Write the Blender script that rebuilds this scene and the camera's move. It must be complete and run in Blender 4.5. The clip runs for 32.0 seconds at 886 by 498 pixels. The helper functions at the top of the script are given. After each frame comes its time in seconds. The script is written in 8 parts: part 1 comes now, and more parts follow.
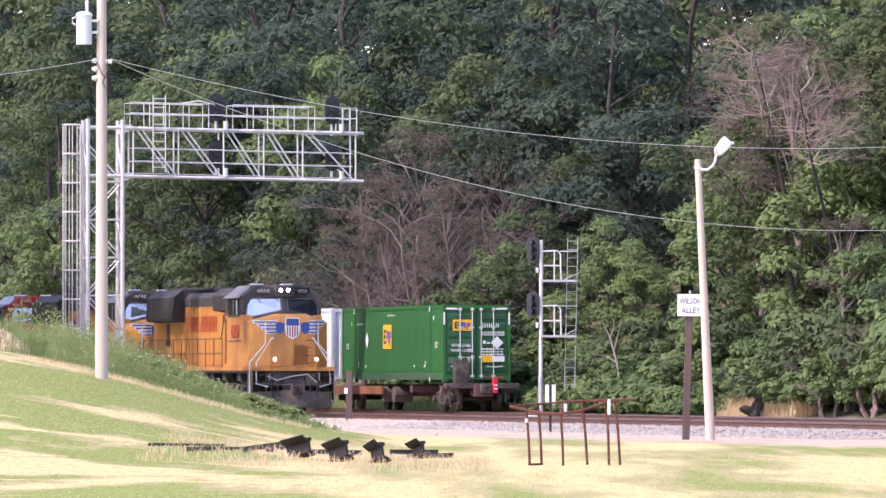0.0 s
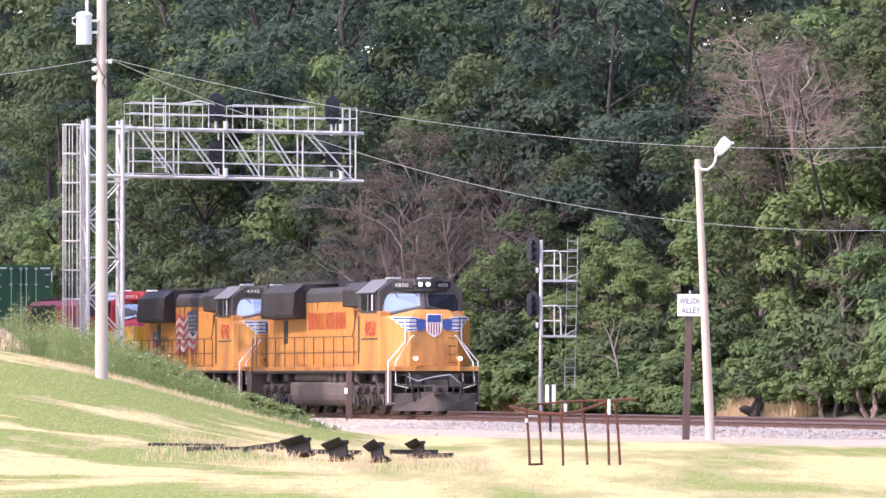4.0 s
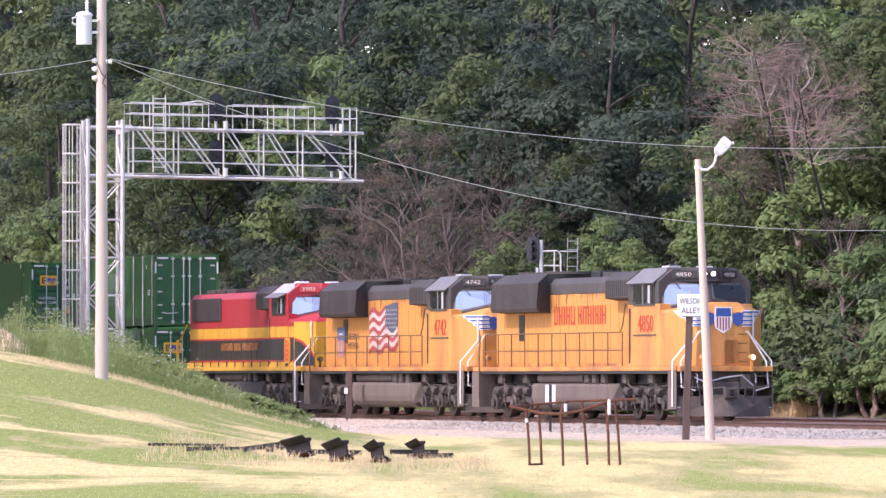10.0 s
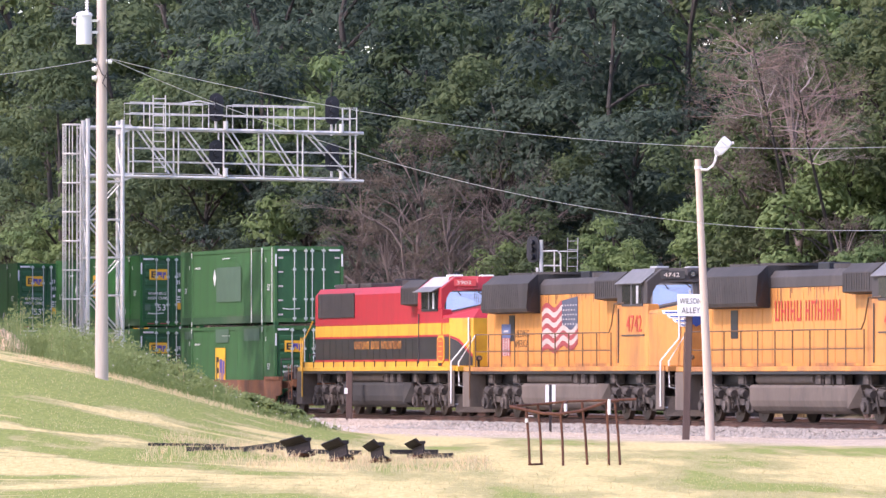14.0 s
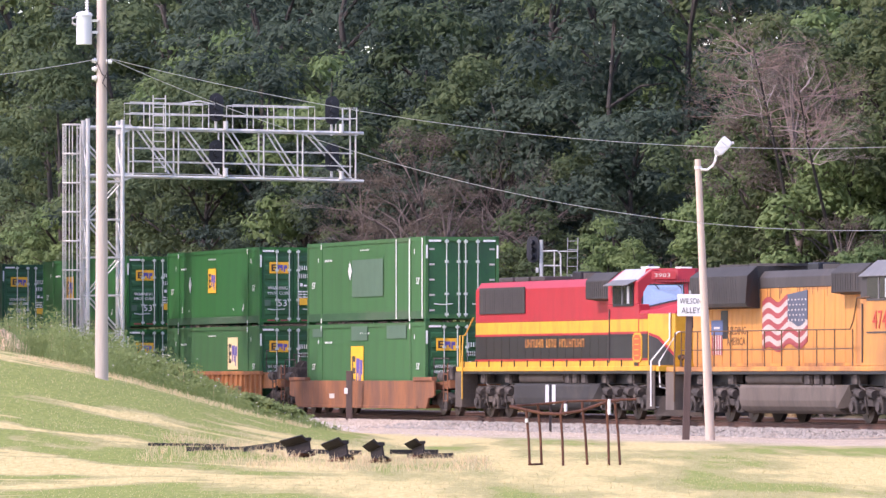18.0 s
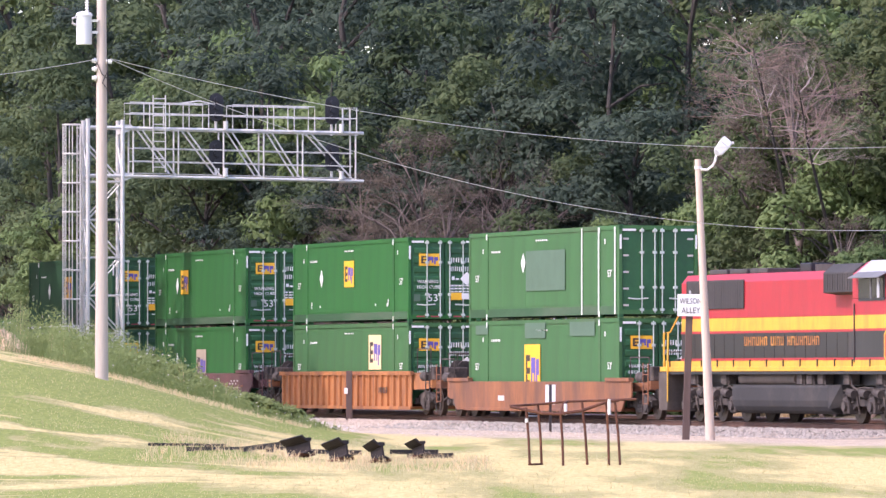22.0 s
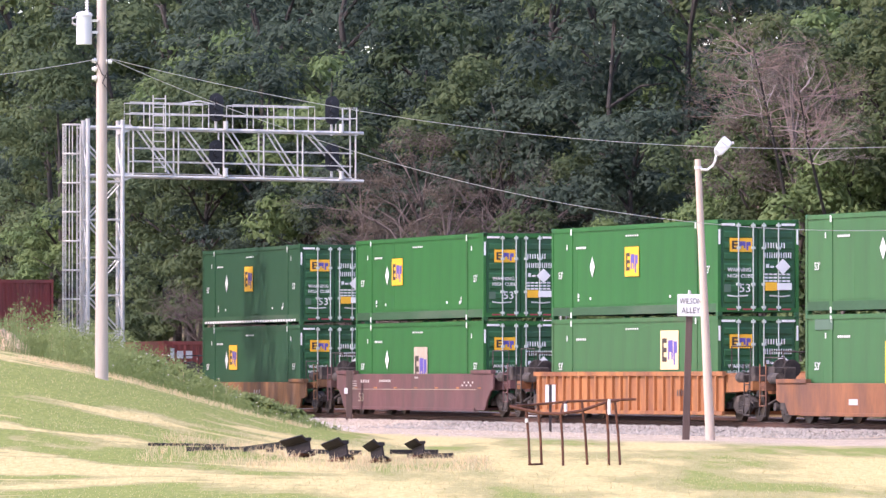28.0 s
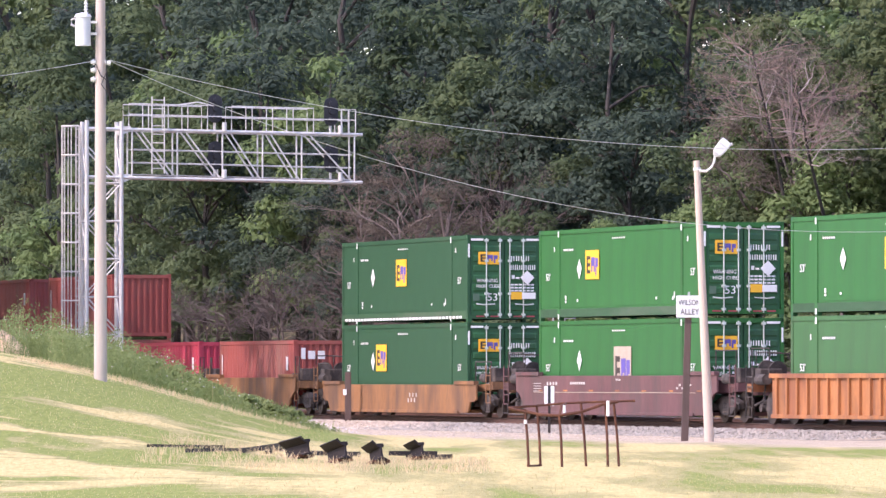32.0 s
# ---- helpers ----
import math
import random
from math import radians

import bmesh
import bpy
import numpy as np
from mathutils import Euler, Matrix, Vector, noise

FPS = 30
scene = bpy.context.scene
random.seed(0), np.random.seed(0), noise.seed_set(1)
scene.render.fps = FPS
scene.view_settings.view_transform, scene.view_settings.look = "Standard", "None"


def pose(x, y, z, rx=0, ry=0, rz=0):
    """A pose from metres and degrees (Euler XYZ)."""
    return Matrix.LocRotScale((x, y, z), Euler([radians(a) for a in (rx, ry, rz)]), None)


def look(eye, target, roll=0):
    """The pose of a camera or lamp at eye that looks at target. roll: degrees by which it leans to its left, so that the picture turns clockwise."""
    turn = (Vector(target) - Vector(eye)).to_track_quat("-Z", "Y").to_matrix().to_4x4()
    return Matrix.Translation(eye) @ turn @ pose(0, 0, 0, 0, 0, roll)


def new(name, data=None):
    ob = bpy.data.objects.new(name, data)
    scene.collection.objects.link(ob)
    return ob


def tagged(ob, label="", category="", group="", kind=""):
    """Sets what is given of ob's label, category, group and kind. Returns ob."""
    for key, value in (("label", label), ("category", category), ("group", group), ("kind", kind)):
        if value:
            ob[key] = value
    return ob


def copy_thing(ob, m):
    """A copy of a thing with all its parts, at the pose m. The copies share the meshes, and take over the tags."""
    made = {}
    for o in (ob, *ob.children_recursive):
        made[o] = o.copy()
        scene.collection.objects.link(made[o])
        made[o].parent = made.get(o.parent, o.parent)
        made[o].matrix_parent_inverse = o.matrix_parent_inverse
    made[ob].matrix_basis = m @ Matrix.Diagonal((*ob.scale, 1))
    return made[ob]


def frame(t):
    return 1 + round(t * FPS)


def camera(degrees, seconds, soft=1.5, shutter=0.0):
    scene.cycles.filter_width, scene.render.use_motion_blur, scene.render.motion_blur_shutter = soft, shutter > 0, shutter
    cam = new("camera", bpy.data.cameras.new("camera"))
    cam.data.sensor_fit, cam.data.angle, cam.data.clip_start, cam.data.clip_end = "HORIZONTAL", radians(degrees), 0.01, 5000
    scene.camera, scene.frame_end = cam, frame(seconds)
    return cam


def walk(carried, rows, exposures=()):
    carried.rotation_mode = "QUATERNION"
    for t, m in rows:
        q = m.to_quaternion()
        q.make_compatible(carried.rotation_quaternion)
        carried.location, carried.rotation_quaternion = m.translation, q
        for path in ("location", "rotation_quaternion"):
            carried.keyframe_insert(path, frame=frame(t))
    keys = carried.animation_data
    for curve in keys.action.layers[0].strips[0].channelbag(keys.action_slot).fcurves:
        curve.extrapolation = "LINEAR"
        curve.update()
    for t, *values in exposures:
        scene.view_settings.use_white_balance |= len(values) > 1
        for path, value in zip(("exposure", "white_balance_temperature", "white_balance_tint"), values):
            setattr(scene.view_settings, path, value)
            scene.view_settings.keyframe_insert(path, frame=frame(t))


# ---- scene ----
# The camera stands on a tripod beside the line, far off, with a long lens.
cam = camera(6.596, 32.0, soft=1.45)
EYE = (0.0, 0.0, 1.288)


def aim(dx, dz):
    return look(EYE, (100.0 * dx, 100.0, EYE[2] + 100.0 * (0.016863 + dz)))


walk(cam, [(0, aim(0, 0)), (16.0, aim(0, 0)), (29.5, aim(0, 0)), (30.5, aim(0, 0)), (31.0, aim(0.00004, 0.00006)), (31.5, aim(0.0001, 0.00013)), (32.0, aim(0.00015, 0.00018))],
     exposures=[(0.0, 0.38, 6450, 31), (1.0, 0.47, 6450, 31), (3.0, 0.47, 6450, 31), (6.0, 0.40, 6450, 31), (9.0, 0.30, 6450, 31), (14.0, 0.23, 6450, 31), (17.0, 0.16, 6450, 31), (20.0, 0.22, 6450, 31), (24.0, 0.28, 6450, 31), (32.0, 0.27, 6450, 31)])

# ---- world and sun ----
SUN_FROM = Vector((-0.80, -0.42, 0.95)).normalized()
world = bpy.data.worlds.new("world")
scene.world = world
world.use_nodes = True
wn = world.node_tree.nodes
sky = wn.new("ShaderNodeTexSky")
sky.sky_type, sky.sun_disc = "NISHITA", False
sky.sun_elevation = math.asin(SUN_FROM.z)
sky.sun_rotation = math.atan2(SUN_FROM.x, SUN_FROM.y)
sky.dust_density, sky.air_density = 1.2, 1.0
world.node_tree.links.new(sky.outputs[0], wn["Background"].inputs[0])
wn["Background"].inputs[1].default_value = 0.33
sun = new("sun", bpy.data.lights.new("sun", "SUN"))
sun.data.energy, sun.data.angle, sun.data.color = 3.5, radians(0.6), (1.0, 0.93, 0.84)
sun.matrix_world = look(SUN_FROM * 100, (0, 0, 0))

# ---- the line: a wide curve, s metres along it, lat metres to its near side ----
X0, Y0, TH, BEND, GRADE = 8.328, 235.595, 0.30559, 0.00107, -0.00117
CENTRE = (X0 + math.cos(TH) / BEND, Y0 + math.sin(TH) / BEND)
FAR_TRACK = -7.0
FOCAL = 13607.0


S_BEND = -150.0  # the curve begins here; before it the line is straight
H_BEND = TH + BEND * S_BEND
P_BEND = (CENTRE[0] - math.cos(H_BEND) / BEND, CENTRE[1] - math.sin(H_BEND) / BEND)


def along(s, lat=0.0):
    if s < S_BEND:
        c, d = math.cos(H_BEND), math.sin(H_BEND)
        return Vector((P_BEND[0] + (s - S_BEND) * d - lat * c, P_BEND[1] - (s - S_BEND) * c - lat * d, GRADE * s))
    h = TH + BEND * s
    r = 1 / BEND + lat
    return Vector((CENTRE[0] - math.cos(h) * r, CENTRE[1] - math.sin(h) * r, GRADE * s))


def before_bend(x, y):
    return (x - P_BEND[0]) * math.sin(H_BEND) - (y - P_BEND[1]) * math.cos(H_BEND)


def lat_of(x, y):
    if before_bend(x, y) < 0:
        return -((x - P_BEND[0]) * math.cos(H_BEND) + (y - P_BEND[1]) * math.sin(H_BEND))
    return math.hypot(x - CENTRE[0], y - CENTRE[1]) - 1 / BEND


def s_of(x, y):
    if before_bend(x, y) < 0:
        return S_BEND + before_bend(x, y)
    return (math.atan2(CENTRE[1] - y, CENTRE[0] - x) - TH) / BEND


def drift(s):
    """How far the rails lean to the near side where the line comes out of the wood."""
    q = max(0.0, -58 - s)
    return 0.00088 * q * q if q < 70 else 4.312 + 0.1232 * (q - 70)


def car_pose(s, half, lat=0.0):
    """Where a car stands whose trucks are half a spacing before and behind s."""
    a, b = along(s + half, lat + drift(s + half)), along(s - half, lat + drift(s - half))
    m = (a + b) / 2
    d = a - b
    return pose(m.x, m.y, m.z, 0, 0, math.degrees(math.atan2(d.y, d.x)))


def smooth(a, b, v):
    v = min(1.0, max(0.0, (v - a) / (b - a)))
    return v * v * (3 - 2 * v)


def spot(x, y, d):
    """The place seen at x, y of the picture, d metres off."""
    return Vector(((x - 784) / FOCAL * d, d, EYE[2] + (670.46 - y) / FOCAL * d))


RISE = ((1.0, 0.0), (2.6, 0.2), (4.6, 0.66), (6.0, 1.12), (8.7, 1.87), (11.0, 2.31), (14.0, 2.75), (25.0, 3.8))


def mound(x, y):
    """The grassy rise beside the line."""
    h, u = 0.0, -x
    for (a, ha), (b, hb) in zip(RISE, RISE[1:]):
        if a <= u < b:
            h = ha + (hb - ha) * (u - a) / (b - a)
    if u >= RISE[-1][0]:
        h = RISE[-1][1]
    return h * smooth(112, 196, y) * (1 - smooth(204, 236, y)) * smooth(5, 13, lat_of(x, y))


def ground_z(x, y):
    lat, s = lat_of(x, y), s_of(x, y)
    rail = GRADE * max(-300, min(150, s))
    if lat > 0:
        bed = -0.19 - 0.17 * smooth(1.7, 4.2, lat)
        z = bed + rail * (1 - smooth(8, 25, lat)) + 0.04 * noise.noise(Vector((x * .11, y * .05, 0))) * smooth(3, 9, lat)
        z += mound(x, y)
    else:
        b = -lat - 10.0
        z = -0.19 + rail + 0.9 * smooth(0, 4, b) + 0.42 * max(0.0, b - 3)
        if b > 60:
            z = min(z, 26 + 0.02 * b)
        z += 0.25 * noise.noise(Vector((x * .2, y * .2, 3))) * smooth(0, 5, b)
    return z

# ---- materials ----
def shade(name, rgb, rough=0.6, metal=0.0, spread=0.25, scale=2.0, fine=18.0, bump=0.15, dirt=None, dirt_amount=0.0, stretch=(1, 1, 1), by_object=0.0, by_island=0.0, spec=0.5, soil=None, soil_amount=0.5):
    """A node material: a base colour broken at two scales, an optional dirt colour in streaks or stains, fine relief."""
    m = bpy.data.materials.new(name)
    m.use_nodes = True
    n, l = m.node_tree.nodes, m.node_tree.links
    b = n["Principled BSDF"]
    co = n.new("ShaderNodeTexCoord")
    mp = n.new("ShaderNodeMapping")
    mp.inputs["Scale"].default_value = stretch
    l.new(co.outputs["Object"], mp.inputs[0])
    big = n.new("ShaderNodeTexNoise")
    big.inputs["Scale"].default_value, big.inputs["Detail"].default_value = scale, 5
    small = n.new("ShaderNodeTexNoise")
    small.inputs["Scale"].default_value, small.inputs["Detail"].default_value = fine, 3
    l.new(mp.outputs[0], big.inputs[0])
    l.new(mp.outputs[0], small.inputs[0])
    mix = n.new("ShaderNodeMath")
    mix.operation = "MULTIPLY_ADD"
    mix.inputs[1].default_value = 0.45
    l.new(small.outputs[0], mix.inputs[0])
    l.new(big.outputs[0], mix.inputs[2])
    last = mix.outputs[0]
    for use, socket in ((by_object, ("ShaderNodeObjectInfo", "Random")), (by_island, ("ShaderNodeNewGeometry", "Random Per Island"))):
        if use:
            info = n.new(socket[0])
            add = n.new("ShaderNodeMath")
            add.operation = "MULTIPLY_ADD"
            add.inputs[1].default_value = use
            l.new(info.outputs[socket[1]], add.inputs[0])
            l.new(last, add.inputs[2])
            last = add.outputs[0]
    extra = by_object / 2 + by_island / 2
    ramp = n.new("ShaderNodeMapRange")
    ramp.inputs[1].default_value, ramp.inputs[2].default_value = 0.45 + extra - 0.5 * (by_object + by_island), 1.0 + extra + 0.5 * (by_object + by_island)
    ramp.inputs[3].default_value, ramp.inputs[4].default_value = 1 - spread, 1 + spread
    l.new(last, ramp.inputs[0])
    tone = n.new("ShaderNodeMix")
    tone.data_type, tone.blend_type = "RGBA", "MULTIPLY"
    tone.inputs[0].default_value = 1
    tone.inputs[6].default_value = (*rgb, 1)
    l.new(ramp.outputs[0], tone.inputs[7])
    colour = tone.outputs[2]
    if dirt:
        st = n.new("ShaderNodeTexNoise")
        st.inputs["Scale"].default_value, st.inputs["Detail"].default_value, st.inputs["Roughness"].default_value = scale * 0.7, 7, 0.65
        l.new(mp.outputs[0], st.inputs[0])
        rr = n.new("ShaderNodeMapRange")
        rr.inputs[1].default_value, rr.inputs[2].default_value = 0.66 - 0.4 * dirt_amount, 0.86 - 0.4 * dirt_amount
        l.new(st.outputs[0], rr.inputs[0])
        dm = n.new("ShaderNodeMix")
        dm.data_type = "RGBA"
        l.new(rr.outputs[0], dm.inputs[0])
        l.new(colour, dm.inputs[6])
        dm.inputs[7].default_value = (*dirt, 1)
        colour = dm.outputs[2]
    if soil:
        # narrow run-off streaks and smudges
        sm = n.new("ShaderNodeMapping")
        sm.inputs["Scale"].default_value = (2.2, 2.2, 0.55)
        l.new(co.outputs["Object"], sm.inputs[0])
        sn = n.new("ShaderNodeTexNoise")
        sn.inputs["Scale"].default_value, sn.inputs["Detail"].default_value, sn.inputs["Roughness"].default_value = 1.0, 6, 0.62
        l.new(sm.outputs[0], sn.inputs[0])
        sr = n.new("ShaderNodeMapRange")
        sr.inputs[1].default_value, sr.inputs[2].default_value, sr.inputs[4].default_value = 0.46, 0.74, soil_amount
        l.new(sn.outputs[0], sr.inputs[0])
        sx = n.new("ShaderNodeMix")
        sx.data_type = "RGBA"
        l.new(sr.outputs[0], sx.inputs[0])
        l.new(colour, sx.inputs[6])
        sx.inputs[7].default_value = (*soil, 1)
        colour = sx.outputs[2]
    l.new(colour, b.inputs["Base Color"])
    b.inputs["Roughness"].default_value, b.inputs["Metallic"].default_value = rough, metal
    b.inputs["Specular IOR Level"].default_value = spec
    if bump:
        bp = n.new("ShaderNodeBump")
        bp.inputs["Strength"].default_value, bp.inputs["Distance"].default_value = bump, 0.02
        l.new(small.outputs[0], bp.inputs["Height"])
        l.new(bp.outputs[0], b.inputs["Normal"])
    return m


def foliage(name, rgb, rgb2, spread=0.5, gloss=0.72):
    """Leaves: colour varies from leaf to leaf and from plant to plant, and light shines through."""
    m = bpy.data.materials.new(name)
    m.use_nodes = True
    n, l = m.node_tree.nodes, m.node_tree.links
    b = n["Principled BSDF"]
    geo = n.new("ShaderNodeNewGeometry")
    info = n.new("ShaderNodeObjectInfo")
    add = n.new("ShaderNodeMath")
    add.operation = "MULTIPLY_ADD"
    add.inputs[1].default_value = 0.16
    l.new(geo.outputs["Random Per Island"], add.inputs[0])
    half = n.new("ShaderNodeMath")
    half.operation = "MULTIPLY_ADD"
    half.inputs[1].default_value = 0.46
    l.new(info.outputs["Random"], half.inputs[0])
    clump = n.new("ShaderNodeTexNoise")
    clump.inputs["Scale"].default_value, clump.inputs["Detail"].default_value = 0.55, 3
    l.new(geo.outputs["Position"], clump.inputs[0])
    spread_ = n.new("ShaderNodeMapRange")
    for i, v in enumerate((0.3, 0.7, -0.12, 0.42)):
        spread_.inputs[i + 1].default_value = v
    l.new(clump.outputs[0], spread_.inputs[0])
    l.new(spread_.outputs[0], half.inputs[2])
    l.new(half.outputs[0], add.inputs[2])
    mix = n.new("ShaderNodeMix")
    mix.data_type = "RGBA"
    mix.inputs[6].default_value, mix.inputs[7].default_value = (*rgb, 1), (*rgb2, 1)
    l.new(add.outputs[0], mix.inputs[0])
    l.new(mix.outputs[2], b.inputs["Base Color"])
    b.inputs["Roughness"].default_value = gloss
    b.inputs["Specular IOR Level"].default_value = 0.2
    tr = n.new("ShaderNodeBsdfTranslucent")
    l.new(mix.outputs[2], tr.inputs[0])
    sh = n.new("ShaderNodeMixShader")
    sh.inputs[0].default_value = 0.42
    l.new(b.outputs[0], sh.inputs[1])
    l.new(tr.outputs[0], sh.inputs[2])
    l.new(sh.outputs[0], n["Material Output"].inputs[0])
    return m


def glow(name, rgb, strength):
    m = bpy.data.materials.new(name)
    m.use_nodes = True
    b = m.node_tree.nodes["Principled BSDF"]
    b.inputs["Base Color"].default_value = (*rgb, 1)
    b.inputs["Emission Color"].default_value = (*rgb, 1)
    b.inputs["Emission Strength"].default_value = strength
    return m


GRIME = (0.10, 0.085, 0.07)
RUST = (0.16, 0.07, 0.035)
M_YELLOW = shade("loco_yellow_paint", (0.60, 0.265, 0.060), 0.5, 0, 0.16, 0.8, 14, 0.04, (0.34, 0.14, 0.055), 0.55, (1, 1, 0.25), soil=(0.24, 0.11, 0.048), soil_amount=0.45)
M_GREY = shade("loco_dark_grey_paint", (0.058, 0.051, 0.049), 0.7, 0, 0.25, 0.9, 14, 0.05, (0.10, 0.08, 0.07), 0.35, (1, 1, 0.3))
M_STAIN = shade("sooty_brown_streak", (0.20, 0.095, 0.045), 0.7, 0, 0.3)
M_VISOR = shade("sun_visor_light_grey", (0.42, 0.42, 0.43), 0.5, 0, 0.12)
M_BLACK = shade("black_paint", (0.022, 0.022, 0.026), 0.45, 0, 0.3)
M_UNDER = shade("dusty_running_gear", (0.056, 0.045, 0.040), 0.85, 0, 0.6, 2.5, 22, 0.3, (0.15, 0.118, 0.098), 0.40)
M_TANK = shade("dusty_grey_tank", (0.135, 0.105, 0.086), 0.75, 0, 0.2, 0.9, 16, 0.08, GRIME, 0.3, (1, 1, 0.4), soil=(0.06, 0.05, 0.043), soil_amount=0.6)
M_PILOT = shade("dusty_dark_pilot", (0.085, 0.065, 0.053), 0.8, 0, 0.35, 1.5, 18, 0.2, (0.14, 0.11, 0.09), 0.35)
M_SLAT = shade("intake_slat_dark", (0.036, 0.032, 0.031), 0.75)
M_RADIATOR = shade("sooty_radiator_grey", (0.043, 0.038, 0.036), 0.75, 0, 0.25, 0.9, 14, 0.05, (0.08, 0.065, 0.058), 0.3, (1, 1, 0.3))
M_ROOFGREY = shade("sunlit_roof_grey", (0.15, 0.145, 0.145), 0.6, 0, 0.15)
M_WHEEL = shade("worn_wheel_steel", (0.10, 0.075, 0.06), 0.5, 0.6, 0.3)
M_RAILGREY = shade("handrail_brown", (0.13, 0.07, 0.035), 0.6)
M_WHITE = shade("white_paint", (0.80, 0.79, 0.77), 0.5, 0, 0.07)
M_RED = shade("loco_red_paint", (0.40, 0.026, 0.036), 0.45, 0, 0.12, 0.8, 12, 0.04, (0.30, 0.03, 0.03), 0.15, (1, 1, 0.3), soil=(0.20, 0.03, 0.032), soil_amount=0.3)
M_KYELLOW = shade("loco_bright_yellow_paint", (0.66, 0.36, 0.035), 0.45, 0, 0.1, soil=(0.25, 0.13, 0.04), soil_amount=0.5)
M_KBLACK = shade("loco_black_paint", (0.024, 0.023, 0.025), 0.4, 0, 0.3, 1.0, 12, 0.05, (0.06, 0.05, 0.05), 0.3, (1, 1, .3))
M_LETTER_RED = shade("red_lettering", (0.46, 0.045, 0.03), 0.5, 0, 0.1)
M_EMBLEM = shade("orange_red_emblem", (0.62, 0.10, 0.03), 0.5, 0, 0.1)
M_BLUE = shade("blue_decal", (0.035, 0.075, 0.27), 0.45, 0, 0.1)
M_FLAGRED = shade("flag_red", (0.33, 0.06, 0.065), 0.5, 0, 0.15)
M_FLAGWHITE = shade("faded_flag_white", (0.47, 0.40, 0.36), 0.6, 0, 0.15)
M_FLAGBLUE = shade("flag_blue", (0.075, 0.085, 0.125), 0.5, 0, 0.2)
M_DECALBLUE = shade("dull_blue_decal", (0.09, 0.13, 0.26), 0.5, 0, 0.1)
M_SLOGAN = shade("brown_black_lettering", (0.13, 0.07, 0.035), 0.6, 0, 0.1)
M_GREEN = shade("container_green_paint", (0.027, 0.142, 0.037), 0.5, 0, 0.14, 0.35, 9, 0.05, (0.03, 0.09, 0.03), 0.22, (1, 1, 0.5), by_object=0.3, spec=0.25, soil=(0.025, 0.075, 0.03), soil_amount=0.3)
M_GREEN2 = shade("container_green_faded", (0.050, 0.146, 0.053), 0.6, 0, 0.14, 0.4, 9, 0.05, (0.075, 0.12, 0.06), 0.35, (1, 1, 0.4), by_object=0.25, spec=0.25, soil=(0.05, 0.085, 0.045), soil_amount=0.35)
# dull paint, darkened further in place of the tree shade on these boxes
M_GREEN3 = shade("container_green_dull_and_shaded", (0.026, 0.084, 0.040), 0.6, 0, 0.14, 0.4, 9, 0.05, (0.045, 0.09, 0.05), 0.3, (1, 1, 0.4), spec=0.25)
M_RAILGREEN = shade("scuffed_rail_green", (0.040, 0.100, 0.048), 0.65, 0, 0.2, 0.6, 12, 0.05, (0.10, 0.13, 0.09), 0.35, (0.3, 1, 1), spec=0.25)
M_DOORGREEN = shade("container_door_green", (0.020, 0.105, 0.036), 0.5, 0, 0.2, 0.8, 9, 0.06, (0.03, 0.07, 0.04), 0.3)
M_PATCH = shade("painted_over_patch", (0.080, 0.145, 0.095), 0.65, 0, 0.08)
M_CRED = shade("container_red_oxide", (0.33, 0.075, 0.060), 0.65, 0, 0.18, 0.5, 9, 0.05, (0.26, 0.11, 0.085), 0.42, (1, 1, 0.4), by_object=0.3)
M_CPINK = shade("container_faded_crimson", (0.50, 0.050, 0.085), 0.5, 0, 0.12, 0.4, 9, 0.05)
M_CWHITE = shade("container_white", (0.74, 0.73, 0.72), 0.5, 0, 0.08)
M_ROD = shade("galvanised_rod", (0.55, 0.60, 0.55), 0.5, 0.2, 0.1)
M_LOGO = shade("yellow_logo_panel", (0.85, 0.46, 0.03), 0.5, 0, 0.06)
M_LOGOCREAM = shade("cream_logo_panel", (0.80, 0.62, 0.33), 0.5, 0, 0.06)
M_LOGOWORN = shade("worn_logo_panel", (0.42, 0.34, 0.26), 0.6, 0, 0.15)
M_PURPLE = shade("violet_logo_shape", (0.12, 0.09, 0.35), 0.5, 0, 0.08)
M_INK = shade("dark_logo_shape", (0.05, 0.035, 0.03), 0.5, 0, 0.08)
M_WELLORANGE = shade("well_car_orange", (0.42, 0.165, 0.055), 0.65, 0, 0.25, 0.9, 14, 0.1, (0.24, 0.085, 0.04), 0.5, (1, 1, 0.35), soil=(0.075, 0.05, 0.04), soil_amount=0.6)
M_WELLBROWN = shade("well_car_rusty_brown", (0.27, 0.105, 0.045), 0.75, 0, 0.25, 0.9, 14, 0.1, (0.16, 0.075, 0.05), 0.5, (1, 1, 0.35), soil=(0.075, 0.05, 0.04), soil_amount=0.6)
M_WELLPURPLE = shade("well_car_oxide_brown", (0.145, 0.064, 0.062), 0.7, 0, 0.25, 0.9, 14, 0.1, (0.10, 0.06, 0.055), 0.45, (1, 1, 0.35), soil=(0.075, 0.05, 0.04), soil_amount=0.6)
M_WELLYELLOW = shade("well_car_yellow_orange", (0.27, 0.125, 0.048), 0.75, 0, 0.3, 0.8, 12, 0.1, (0.14, 0.075, 0.045), 0.48, (1, 1, 0.35), soil=(0.075, 0.05, 0.04), soil_amount=0.6)
M_GALV = shade("galvanised_steel", (0.70, 0.675, 0.64), 0.5, 0.2, 0.12, 1.5, 20, 0.05)
M_GALVDARK = shade("weathered_galvanised", (0.46, 0.45, 0.45), 0.5, 0.25, 0.15)
M_SIGNALBLACK = shade("signal_black_paint", (0.020, 0.020, 0.026), 0.5, 0, 0.3)
